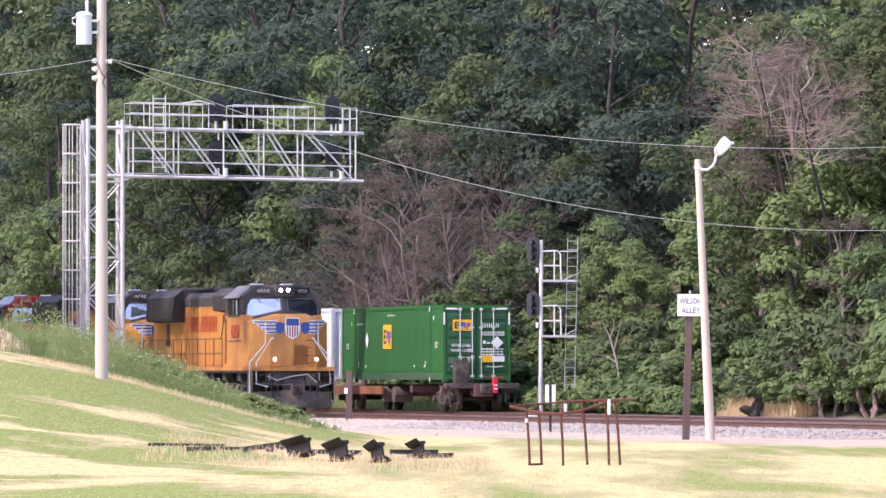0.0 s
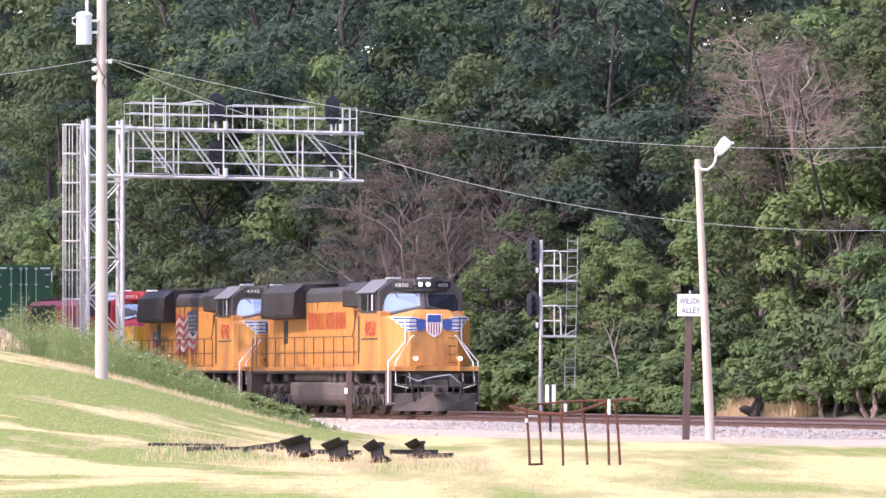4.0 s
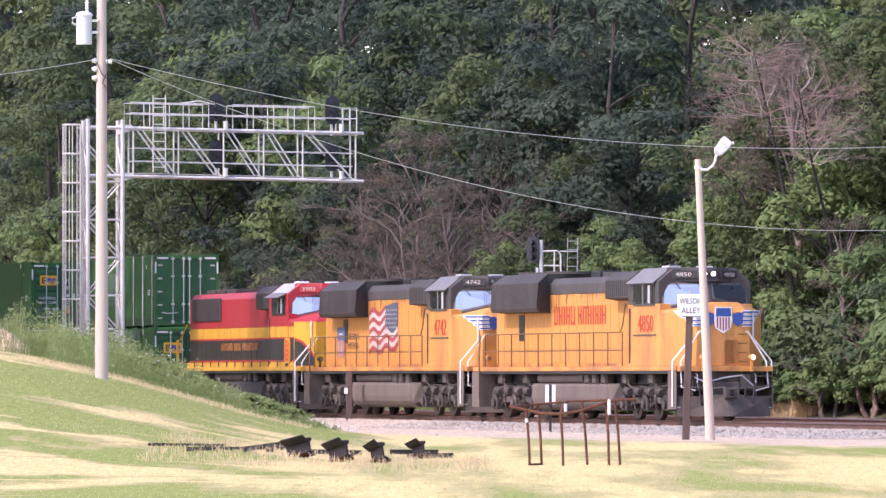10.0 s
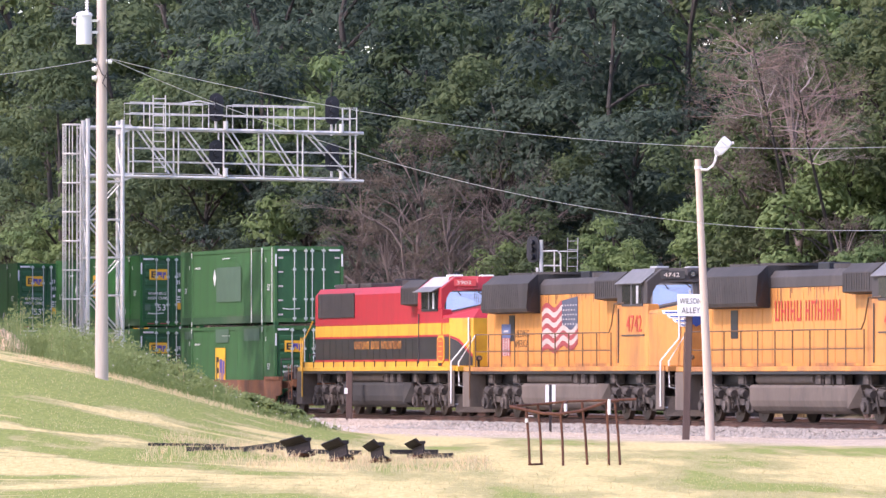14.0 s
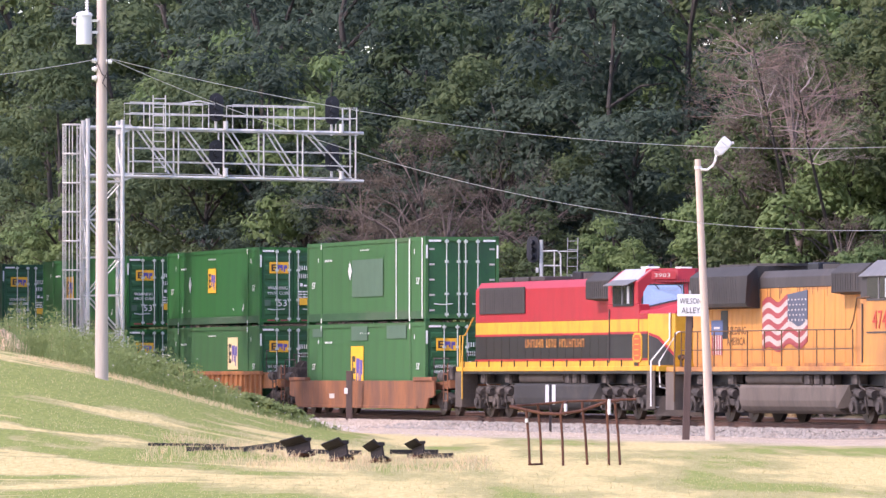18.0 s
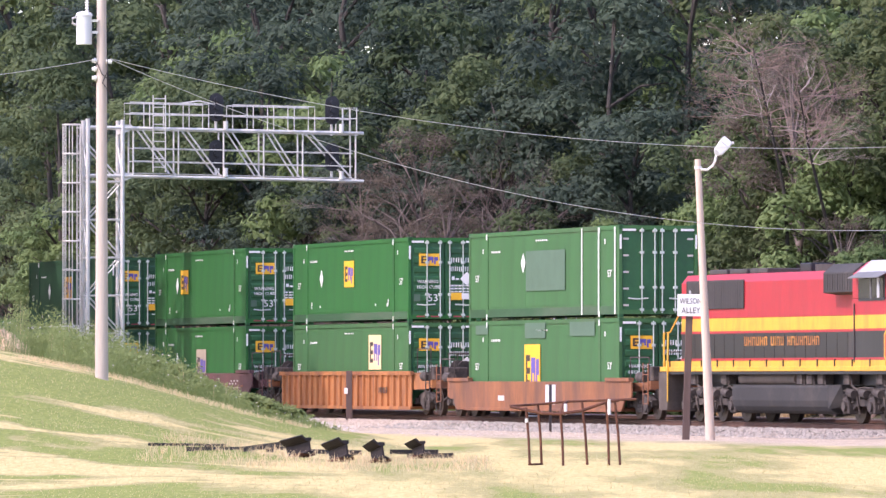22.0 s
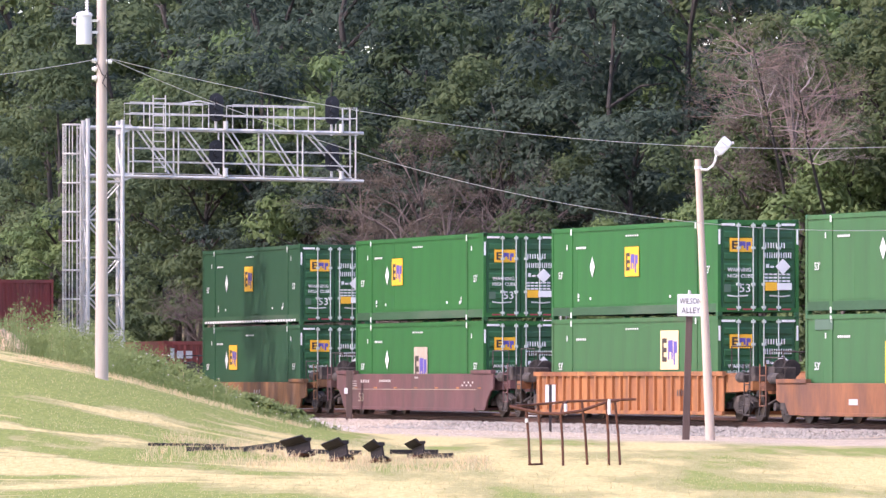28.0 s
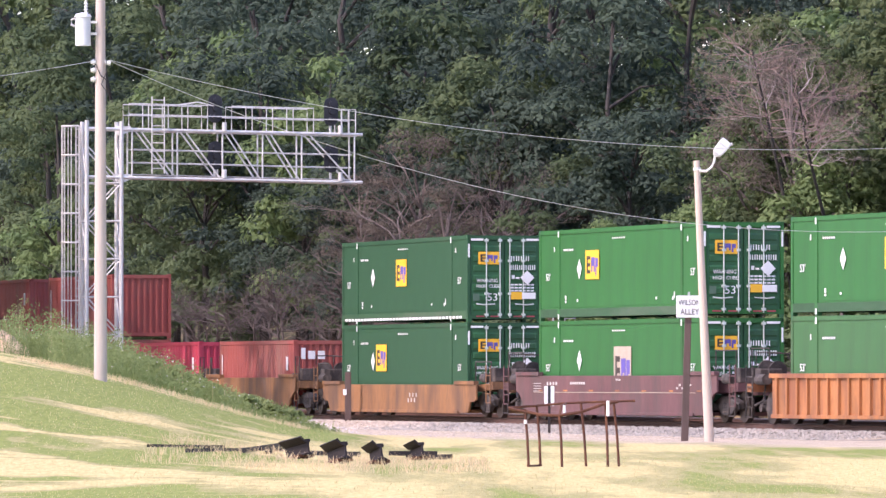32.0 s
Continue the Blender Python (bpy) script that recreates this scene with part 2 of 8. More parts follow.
M_POLE = shade("bleached_pole_wood", (0.52, 0.43, 0.37), 0.85, 0, 0.18, 2.0, 30, 0.4, (0.36, 0.27, 0.21), 0.3, (1, 1, 0.06))
M_POST = shade("weathered_dark_wood", (0.105, 0.068, 0.058), 0.85, 0, 0.25, 3.0, 30, 0.4, None, 0, (1, 1, 0.1))
M_LAMPPOLE = shade("painted_pole_white", (0.58, 0.46, 0.37), 0.8, 0, 0.12, 1.2, 24, 0.25, (0.42, 0.22, 0.14), 0.12, (1, 1, 0.2))
M_TRANSFORMER = shade("pale_grey_enamel", (0.66, 0.67, 0.68), 0.4, 0, 0.06)
M_CERAMIC = shade("white_ceramic", (0.75, 0.74, 0.72), 0.25, 0, 0.05)
M_WIRE = shade("aluminium_wire", (0.62, 0.62, 0.58), 0.5, 0.4, 0.1)
M_RUSTY = shade("rusted_iron", (0.105, 0.040, 0.024), 0.85, 0.15, 0.35, 6, 40, 0.4, (0.19, 0.075, 0.035), 0.4)
M_DARKRUST = shade("dark_rusted_steel", (0.030, 0.022, 0.022), 0.7, 0.3, 0.35, 5, 30, 0.4, (0.07, 0.04, 0.03), 0.3)
M_RAIL = shade("rail_rust_brown", (0.125, 0.066, 0.048), 0.7, 0.3, 0.25, 3, 30, 0.2)
M_RAILTOP = shade("polished_rail_head", (0.34, 0.30, 0.27), 0.35, 0.8, 0.15)
M_TIE = shade("creosoted_tie", (0.085, 0.062, 0.05), 0.9, 0, 0.3, 3, 24, 0.5, None, 0, (0.3, 1, 1), by_object=0.4)
M_STONE = shade("ballast_stone", (0.33, 0.295, 0.255), 0.9, 0, 0.35, 8, 40, 0.4, by_island=0.8)
M_STONEPALE = shade("pale_crushed_stone", (0.50, 0.415, 0.335), 0.9, 0, 0.3, 8, 40, 0.4, by_island=0.5)
M_BARK = shade("tree_bark", (0.052, 0.044, 0.038), 0.9, 0, 0.3, 5, 30, 0.5, None, 0, (1, 1, 0.2))
M_PALEBARK = shade("pale_dead_wood", (0.36, 0.29, 0.26), 0.9, 0, 0.25, 5, 30, 0.3)
M_TWIG = shade("dead_twigs", (0.255, 0.175, 0.15), 0.9, 0, 0.35, 5, 30, 0.3, by_island=0.4)
M_TWIGMID = shade("grey_dead_twigs", (0.185, 0.145, 0.128), 0.9, 0, 0.35, 5, 30, 0.3, by_island=0.4)
M_TWIGDARK = shade("dark_dead_twigs", (0.125, 0.098, 0.088), 0.9, 0, 0.35, 5, 30, 0.3, by_island=0.4)
M_FOOTING = shade("pale_concrete", (0.52, 0.49, 0.45), 0.9, 0, 0.2, 3, 30, 0.3)
M_SIGNWHITE = shade("sign_white", (0.78, 0.77, 0.77), 0.45, 0, 0.06)
M_EOT = shade("marker_red", (0.62, 0.03, 0.05), 0.4, 0, 0.1)
# leaf tones carry shade, sun and a bluish haze besides their own green
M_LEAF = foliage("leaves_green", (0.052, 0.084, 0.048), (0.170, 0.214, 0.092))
M_LEAFDARK = foliage("leaves_deep_shaded_green", (0.043, 0.066, 0.054), (0.100, 0.138, 0.088))
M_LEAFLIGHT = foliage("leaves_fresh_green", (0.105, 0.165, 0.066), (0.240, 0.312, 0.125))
M_LEAFOLIVE = foliage("leaves_olive_sunlit_green", (0.065, 0.092, 0.040), (0.165, 0.195, 0.082))
M_LEAFBROWN = foliage("withered_brown_leaves", (0.105, 0.090, 0.070), (0.215, 0.172, 0.135), gloss=0.85)
M_WHITEDULL = shade("faded_white_decal", (0.55, 0.50, 0.46), 0.6, 0, 0.12)
M_WEED = foliage("weed_green", (0.142, 0.198, 0.066), (0.395, 0.445, 0.188))
M_STRAW = foliage("dry_straw_blades", (0.60, 0.44, 0.25), (0.86, 0.68, 0.43), gloss=0.8)
M_GRASS = foliage("lawn_blades", (0.42, 0.39, 0.16), (0.70, 0.60, 0.33), gloss=0.8)
M_LAMP = glow("headlight_glow", (1.0, 0.95, 0.88), 5.0)


def glass(name, tint, rough, mirror):
    m = bpy.data.materials.new(name)
    m.use_nodes = True
    b = m.node_tree.nodes["Principled BSDF"]
    b.inputs["Base Color"].default_value = (*tint, 1)
    b.inputs["Roughness"].default_value = rough
    b.inputs["Metallic"].default_value = mirror
    b.inputs["Coat Weight"].default_value = mirror
    b.inputs["Coat Roughness"].default_value = 0.03
    return m


M_GLASS = glass("windshield_glass", (0.44, 0.47, 0.52), 0.08, 0.8)
M_GLASSDARK = glass("tinted_side_and_dark_reflection_glass", (0.012, 0.012, 0.014), 0.25, 0.0)


# ---- mesh helpers ----
def box(bm, x0, x1, y0, y1, z0, z1, bevel=0.0):
    v = [bm.verts.new(p) for p in ((x0, y0, z0), (x1, y0, z0), (x1, y1, z0), (x0, y1, z0), (x0, y0, z1), (x1, y0, z1), (x1, y1, z1), (x0, y1, z1))]
    f = [bm.faces.new([v[i] for i in q]) for q in ((0, 3, 2, 1), (4, 5, 6, 7), (0, 1, 5, 4), (1, 2, 6, 5), (2, 3, 7, 6), (3, 0, 4, 7))]
    if bevel:
        edges = {e for q in f for e in q.edges}
        bmesh.ops.bevel(bm, geom=list(edges), offset=bevel, segments=2, affect="EDGES", profile=0.5)
    return bm


def cyl(bm, a, b, r, seg=10, r2=None):
    """A closed rod from a to b, tapering to r2."""
    a, b = Vector(a), Vector(b)
    r2 = r if r2 is None else r2
    d = (b - a).normalized()
    u = d.orthogonal().normalized()
    w = d.cross(u)
    ra, rb = [], []
    for i in range(seg):
        o = u * math.cos(2 * math.pi * i / seg) + w * math.sin(2 * math.pi * i / seg)
        ra.append(bm.verts.new(a + o * r))
        rb.append(bm.verts.new(b + o * r2))
    for i in range(seg):
        bm.faces.new((ra[i], ra[(i + 1) % seg], rb[(i + 1) % seg], rb[i]))
    bm.faces.new(ra[::-1])
    bm.faces.new(rb)
    return bm


def rod(bm, points, r, seg=6):
    """A bent rod through the points."""
    pts = [Vector(p) for p in points]
    rings = []
    for i, p in enumerate(pts):
        d = (pts[min(i + 1, len(pts) - 1)] - pts[max(i - 1, 0)]).normalized()
        up = Vector((0, 0, 1)) if abs(d.z) < 0.9 else Vector((0, 1, 0))
        u = d.cross(up).normalized()
        w = d.cross(u)
        rr = r[i] if isinstance(r, (list, tuple)) else r
        rings.append([bm.verts.new(p + (u * math.cos(2 * math.pi * k / seg) + w * math.sin(2 * math.pi * k / seg)) * rr) for k in range(seg)])
    for a, b in zip(rings, rings[1:]):
        for k in range(seg):
            bm.faces.new((a[k], a[(k + 1) % seg], b[(k + 1) % seg], b[k]))
    bm.faces.new(rings[0][::-1])
    bm.faces.new(rings[-1])
    return bm


def prism(bm, outline, axis, a, b, bevel=0.0):
    """An outline drawn in the two other axes, pushed from a to b along axis ('x', 'y' or 'z')."""
    def at(p, q):
        return {"x": (q, p[0], p[1]), "y": (p[0], q, p[1]), "z": (p[0], p[1], q)}[axis]
    va = [bm.verts.new(at(p, a)) for p in outline]
    vb = [bm.verts.new(at(p, b)) for p in outline]
    n = len(outline)
    f = [bm.faces.new((va[i], va[(i + 1) % n], vb[(i + 1) % n], vb[i])) for i in range(n)]
    f += [bm.faces.new(va[::-1]), bm.faces.new(vb)]
    bmesh.ops.recalc_face_normals(bm, faces=f)
    if bevel:
        bmesh.ops.bevel(bm, geom=list({e for q in f for e in q.edges}), offset=bevel, segments=2, affect="EDGES", profile=0.5)
    return bm


def hexa(bm, low, high, bevel=0.0):
    """A block between two quadrilaterals (four corners each, same order)."""
    va, vb = [bm.verts.new(p) for p in low], [bm.verts.new(p) for p in high]
    f = [bm.faces.new((va[i], va[(i + 1) % 4], vb[(i + 1) % 4], vb[i])) for i in range(4)] + [bm.faces.new(va[::-1]), bm.faces.new(vb)]
    bmesh.ops.recalc_face_normals(bm, faces=f)
    if bevel:
        bmesh.ops.bevel(bm, geom=list({e for q in f for e in q.edges}), offset=bevel, segments=2, affect="EDGES", profile=0.5)
    return bm


def B():
    return bmesh.new()


def mesh_of(name, bm, material):
    me = bpy.data.meshes.new(name)
    bm.to_mesh(me)
    bm.free()
    me.materials.append(material)
    return me


def part(name, bm, material, parent=None, label=""):
    ob = new(name, mesh_of(name, bm, material))
    ob.parent = parent
    return tagged(ob, label) if label else ob


def shared(name, me, parent, m, label=""):
    ob = new(name, me)
    ob.parent = parent
    ob.matrix_basis = m
    return tagged(ob, label) if label else ob


def thing(name, label, category, group="", kind="", m=None):
    ob = new(name)
    ob.empty_display_size = 0.3
    if m is not None:
        ob.matrix_basis = m
    return tagged(ob, label, category, group, kind)


def soft_shade(ob, angle=40):
    for q in ob.data.polygons:
        q.use_smooth = True
    ob.data.set_sharp_from_angle(angle=radians(angle))
    return ob


def lettering(name, body, height, material, parent, m, width=None, label="", lean=0.0):
    """Raised or painted writing as a thin mesh; m puts its baseline's left end, x to the right and y up."""
    cu = bpy.data.curves.new(name, "FONT")
    cu.body, cu.size, cu.extrude, cu.resolution_u, cu.shear = body, 1.0, 0.004, 2, lean
    tmp = new(name, cu)
    me = bpy.data.meshes.new_from_object(tmp)
    bpy.data.objects.remove(tmp)
    xs, ys = [v.co.x for v in me.vertices], [v.co.y for v in me.vertices]
    ky = height / (max(ys) - min(ys))
    kx = width / (max(xs) - min(xs)) if width else ky
    x0, y0 = min(xs), min(ys)
    for v in me.vertices:
        v.co = ((v.co.x - x0) * kx, (v.co.y - y0) * ky, v.co.z)
    me.materials.clear()
    me.materials.append(material)
    return shared(name, me, parent, m, label)


def side_face(x, y, z):
    """A pose on a face that looks to local -y: x along the car, y up."""
    return Matrix.Translation((x, y, z)) @ Matrix(((1, 0, 0, 0), (0, 0, -1, 0), (0, 1, 0, 0), (0, 0, 0, 1)))


def end_face(x, y, z):
    """A pose on a face that looks to local +x: x to local +y, y up."""
    return Matrix.Translation((x, y, z)) @ Matrix(((0, 0, 1, 0), (1, 0, 0, 0), (0, 1, 0, 0), (0, 0, 0, 1)))


def flat_each(name, m, rects, material, parent, lift=0.004, thick=0.006, label=""):
    for r in rects:
        part(name, flat_marks(B(), m, [r], lift, thick), material, parent, label)


def flat_marks(bm, m, rects, lift=0.004, thick=0.006):
    """Thin painted plates on a face: (x0, x1, y0, y1) in the face's own axes."""
    for x0, x1, y0, y1 in rects:
        v = [bm.verts.new(m @ Vector(p)) for h in (lift, lift + thick) for p in ((x0, y0, h), (x1, y0, h), (x1, y1, h), (x0, y1, h))]
        for q in ((0, 3, 2, 1), (4, 5, 6, 7), (0, 1, 5, 4), (1, 2, 6, 5), (2, 3, 7, 6), (3, 0, 4, 7)):
            bm.faces.new([v[k] for k in q])
    return bm

# ---- ground and track ----
def ground_material():
    """Mown lawn with dry and green swathes, pale gravel along the line, leaf litter on the far bank."""
    m = bpy.data.materials.new("ground_cover")
    m.use_nodes = True
    n, l = m.node_tree.nodes, m.node_tree.links
    b = n["Principled BSDF"]
    b.inputs["Roughness"].default_value = 0.95
    b.inputs["Specular IOR Level"].default_value = 0.15
    geo = n.new("ShaderNodeNewGeometry")

    def math_node(op, a, c=None, d=None):
        q = n.new("ShaderNodeMath")
        q.operation = op
        for i, v in enumerate((a, c, d)):
            if v is None:
                continue
            if isinstance(v, (int, float)):
                q.inputs[i].default_value = v
            else:
                l.new(v, q.inputs[i])
        return q.outputs[0]

    def noise_node(scale, detail=4, vec=None, rough=0.5):
        q = n.new("ShaderNodeTexNoise")
        q.inputs["Scale"].default_value, q.inputs["Detail"].default_value, q.inputs["Roughness"].default_value = scale, detail, rough
        l.new(vec or geo.outputs["Position"], q.inputs[0])
        return q.outputs[0]

    def step(v, a, c):
        q = n.new("ShaderNodeMapRange")
        q.interpolation_type = "SMOOTHSTEP"
        q.inputs[1].default_value, q.inputs[2].default_value = a, c
        l.new(v, q.inputs[0])
        return q.outputs[0]

    def blend(f, a, c):
        q = n.new("ShaderNodeMix")
        q.data_type = "RGBA"
        l.new(f, q.inputs[0])
        for i, v in ((6, a), (7, c)):
            if isinstance(v, tuple):
                q.inputs[i].default_value = (*v, 1)
            else:
                l.new(v, q.inputs[i])
        return q.outputs[2]

    sep = n.new("ShaderNodeSeparateXYZ")
    l.new(geo.outputs["Position"], sep.inputs[0])
    dx = math_node("SUBTRACT", sep.outputs[0], CENTRE[0])
    dy = math_node("SUBTRACT", sep.outputs[1], CENTRE[1])
    dist = math_node("SQRT", math_node("ADD", math_node("MULTIPLY", dx, dx), math_node("MULTIPLY", dy, dy)))
    lat = math_node("SUBTRACT", dist, 1 / BEND)
    wob = noise_node(0.35, 5)
    lat_w = math_node("MULTIPLY_ADD", math_node("SUBTRACT", wob, 0.5), 7.0, lat)
    # mowing swathes: long bands across the rise, broad faded patches on the flat
    def stretched(kx, ky, detail, rough):
        q = n.new("ShaderNodeMapping")
        q.inputs["Scale"].default_value = (kx, ky, 0.2)
        l.new(geo.outputs["Position"], q.inputs[0])
        return noise_node(1.0, detail, q.outputs[0], rough)

    bands = stretched(0.15, 0.036, 2, 0.5)
    streak = stretched(0.30, 0.125, 5, 0.6)
    wide = stretched(0.30, 0.026, 3, 0.5)
    patch = stretched(1.3, 0.085, 5, 0.62)
    tuft = stretched(9.0, 1.1, 3, 0.6)
    fine = noise_node(14, 4)
    grain = step(math_node("MULTIPLY_ADD", tuft, 0.6, math_node("MULTIPLY", fine, 0.4)), 0.32, 0.68)
    green = blend(grain, (0.175, 0.215, 0.052), (0.295, 0.320, 0.090))
    mid = blend(grain, (0.30, 0.275, 0.110), (0.42, 0.365, 0.170))
    dry = blend(grain, (0.47, 0.370, 0.155), (0.68, 0.560, 0.270))
    rise = step(sep.outputs[0], -0.5, -5.5)
    both = n.new("ShaderNodeMix")
    l.new(rise, both.inputs[0])
    l.new(math_node("MULTIPLY_ADD", math_node("SUBTRACT", patch, 0.5), 0.36, math_node("MULTIPLY_ADD", wide, 0.8, 0.12)), both.inputs[2])
    l.new(math_node("MULTIPLY_ADD", math_node("SUBTRACT", streak, 0.5), 1.0, math_node("MULTIPLY_ADD", math_node("SUBTRACT", patch, 0.5), 0.25, math_node("MULTIPLY_ADD", bands, 1.5, -0.25))), both.inputs[3])
    want = math_node("ADD", both.outputs[0], math_node("MULTIPLY", math_node("SUBTRACT", fine, 0.5), 0.10))
    want = math_node("ADD", want, math_node("MULTIPLY_ADD", rise, 0.100, -0.040))
    line = stretched(0.055, 0.10, 2, 0.45)
    mown = math_node("MULTIPLY", step(math_node("ABSOLUTE", math_node("SUBTRACT", line, 0.5)), 0.030, 0.008), math_node("MULTIPLY", rise, 0.75))
    want = math_node("SUBTRACT", want, math_node("MULTIPLY", mown, 0.2))
    grass = blend(step(want, 0.515, 0.585), blend(step(want, 0.42, 0.51), dry, mid), green)
    pebble = n.new("ShaderNodeTexVoronoi")
    pebble.inputs["Scale"].default_value = 13
    l.new(geo.outputs["Position"], pebble.inputs[0])
    gravel = blend(step(noise_node(1.3, 5), 0.35, 0.7), (0.66, 0.530, 0.395), (0.53, 0.430, 0.325))
    tone = n.new("ShaderNodeMix")
    tone.data_type, tone.blend_type = "RGBA", "MULTIPLY"
    tone.inputs[0].default_value = 0.42
    l.new(gravel, tone.inputs[6])
    l.new(pebble.outputs["Color"], tone.inputs[7])
    stony = blend(math_node("MULTIPLY", step(lat_w, 5.2, 2.6), math_node("MULTIPLY_ADD", step(sep.outputs[0], 0.0, 6.0), 0.7, 0.3)), tone.outputs[2], blend(step(pebble.outputs["Distance"], 0.1, 0.6), (0.36, 0.325, 0.29), (0.17, 0.15, 0.135)))
    bw = n.new("ShaderNodeRGBToBW")
    l.new(pebble.outputs["Color"], bw.inputs[0])
    l.new(bw.outputs[0], tone.inputs[7])
    near = blend(step(lat_w, 9.5, 15.0), stony, grass)
    bank = blend(step(noise_node(0.8, 6), 0.42, 0.62), (0.075, 0.080, 0.040), (0.19, 0.145, 0.095))
    all_ = blend(step(lat, -11.5, -9.5), bank, near)
    l.new(all_, b.inputs["Base Color"])
    bump = n.new("ShaderNodeBump")
    bump.inputs["Strength"].default_value, bump.inputs["Distance"].default_value = 0.7, 0.06
    l.new(fine, bump.inputs["Height"])
    l.new(bump.outputs[0], b.inputs["Normal"])
    return m


def build_ground():
    xs = [-3000, -1500, -700, -350, -180, -110, -80, -60] + [-50 + i for i in range(101)] + [60, 80, 110, 180, 350, 700, 1500, 3000]
    ys = [-3000, -1500, -600, -250, -120, -40, 0, 40, 70, 85] + [95 + 1.5 * i for i in range(240)] + [470, 520, 600, 800, 1200, 2000, 3500]
    verts = [(x, y, ground_z(x, y)) for y in ys for x in xs]
    w = len(xs)
    faces = [(j * w + i, j * w + i + 1, (j + 1) * w + i + 1, (j + 1) * w + i) for j in range(len(ys) - 1) for i in range(w - 1)]
    me = bpy.data.meshes.new("ground")
    me.from_pydata(verts, [], faces)
    me.materials.append(ground_material())
    for q in me.polygons:
        q.use_smooth = True
    tagged(new("ground", me), "mown dry lawn, pale gravel verge and wooded bank", "ground", "", "structure")


build_ground()


def sweep(bm, profile, lat, s0, s1, step_s=4.0):
    """A profile (offset to the near side, height) carried along the line."""
    n = int((s1 - s0) / step_s) + 1
    rings = []
    for i in range(n + 1):
        s = s0 + (s1 - s0) * i / n
        rings.append([bm.verts.new(along(s, lat + drift(s) + a) + Vector((0, 0, h))) for a, h in profile])
    k = len(profile)
    for a, c in zip(rings, rings[1:]):
        for j in range(k):
            bm.faces.new((a[j], a[(j + 1) % k], c[(j + 1) % k], c[j]))
    bm.faces.new(rings[0][::-1])
    bm.faces.new(rings[-1])
    bmesh.ops.recalc_face_normals(bm, faces=bm.faces[:])
    return bm


RAIL_FOOT = [(-0.07, -0.17), (0.07, -0.17), (0.07, -0.155), (0.012, -0.13), (0.012, -0.04), (0.036, -0.03), (0.036, -0.006), (-0.036, -0.006), (-0.036, -0.03), (-0.012, -0.04), (-0.012, -0.13), (-0.07, -0.155)]
RAIL_HEAD = [(-0.034, -0.006), (0.034, -0.006), (0.030, 0.0), (-0.030, 0.0)]


def build_track(lat, s0, s1, label, ties):
    track = thing("railway_track", label, "railway track", "parallel tracks", "structure")
    for off in (0.755, -0.755):
        r = part("rail", sweep(B(), RAIL_FOOT, lat + off, s0, s1), M_RAIL, track)
        part("rail_head", sweep(B(), RAIL_HEAD, lat + off, s0, s1), M_RAILTOP, r, "polished steel running surface")
    tie = mesh_of("tie", box(B(), -0.115, 0.115, -1.3, 1.3, -0.36, -0.172, 0.012), M_TIE)
    plate = mesh_of("tie_plate", box(B(), -0.09, 0.09, -0.17, 0.17, -0.172, -0.158), M_RAIL)
    rng = random.Random(5)
    for i in range(int((ties[1] - ties[0]) / 0.53)):
        s = ties[0] + i * 0.53
        p = along(s, lat)
        t = shared("tie", tie, track, pose(p.x, p.y, p.z + rng.uniform(-0.008, 0.0), 0, 0, math.degrees(TH + BEND * s) - 90 + rng.uniform(-1, 1)))
        if lat == 0 and i % 2 == 0 and -30 < s < 20:
            for y in (-0.755, 0.755):
                shared("tie_plate", plate, t, pose(0, y, 0))
    return track


build_track(0.0, -330, 110, "main line track with rust-brown rails on ballast", (-46, 24))
build_track(FAR_TRACK, -330, 110, "second track behind the main line on ballast", (-60, 10))


def loose_stones(name, label, count, s0, s1, a0, a1, size, seed, material):
    """Scattered ballast as one heap of small faceted stones."""
    rng = np.random.default_rng(seed)
    base = np.array([(1, 0, 0), (-1, 0, 0), (0, 1, 0), (0, -1, 0), (0, 0, 1), (0, 0, -1)], float)
    tri = [(0, 2, 4), (2, 1, 4), (1, 3, 4), (3, 0, 4), (2, 0, 5), (1, 2, 5), (3, 1, 5), (0, 3, 5)]
    verts, faces = [], []
    for i in range(count):
        s, a = rng.uniform(s0, s1), a0 + (a1 - a0) * rng.random() ** 1.4
        p = along(s, a)
        z = ground_z(p.x, p.y)
        k = size * rng.uniform(0.5, 1.4)
        q = base * (k * rng.uniform(0.6, 1.3, 3)) + rng.normal(0, k * 0.12, (6, 3))
        c, d = math.cos(i), math.sin(i)
        n = len(verts)
        verts += [(p.x + u * c - v * d, p.y + u * d + v * c, z + w * 0.7 + k * 0.15) for u, v, w in q]
        faces += [(n + e, n + f, n + g) for e, f, g in tri]
    me = bpy.data.meshes.new(name)
    me.from_pydata(verts, [], faces)
    me.materials.append(material)
    tagged(new(name, me), label, "gravel", "", "stuff")


loose_stones("ballast_stones", "grey and pinkish crushed ballast beside the rails", 6500, -24, 22, 1.35, 5.0, 0.055, 3, M_STONE)
loose_stones("pale_ballast_stones", "pale pinkish crushed stone beside the rails", 3600, -50, -20, 1.35, 5.5, 0.045, 6, M_STONEPALE)
loose_stones("gravel_verge_stones", "scattered pale stones on the gravel verge", 1800, -45, 20, 4.5, 12, 0.032, 4, M_STONEPALE)

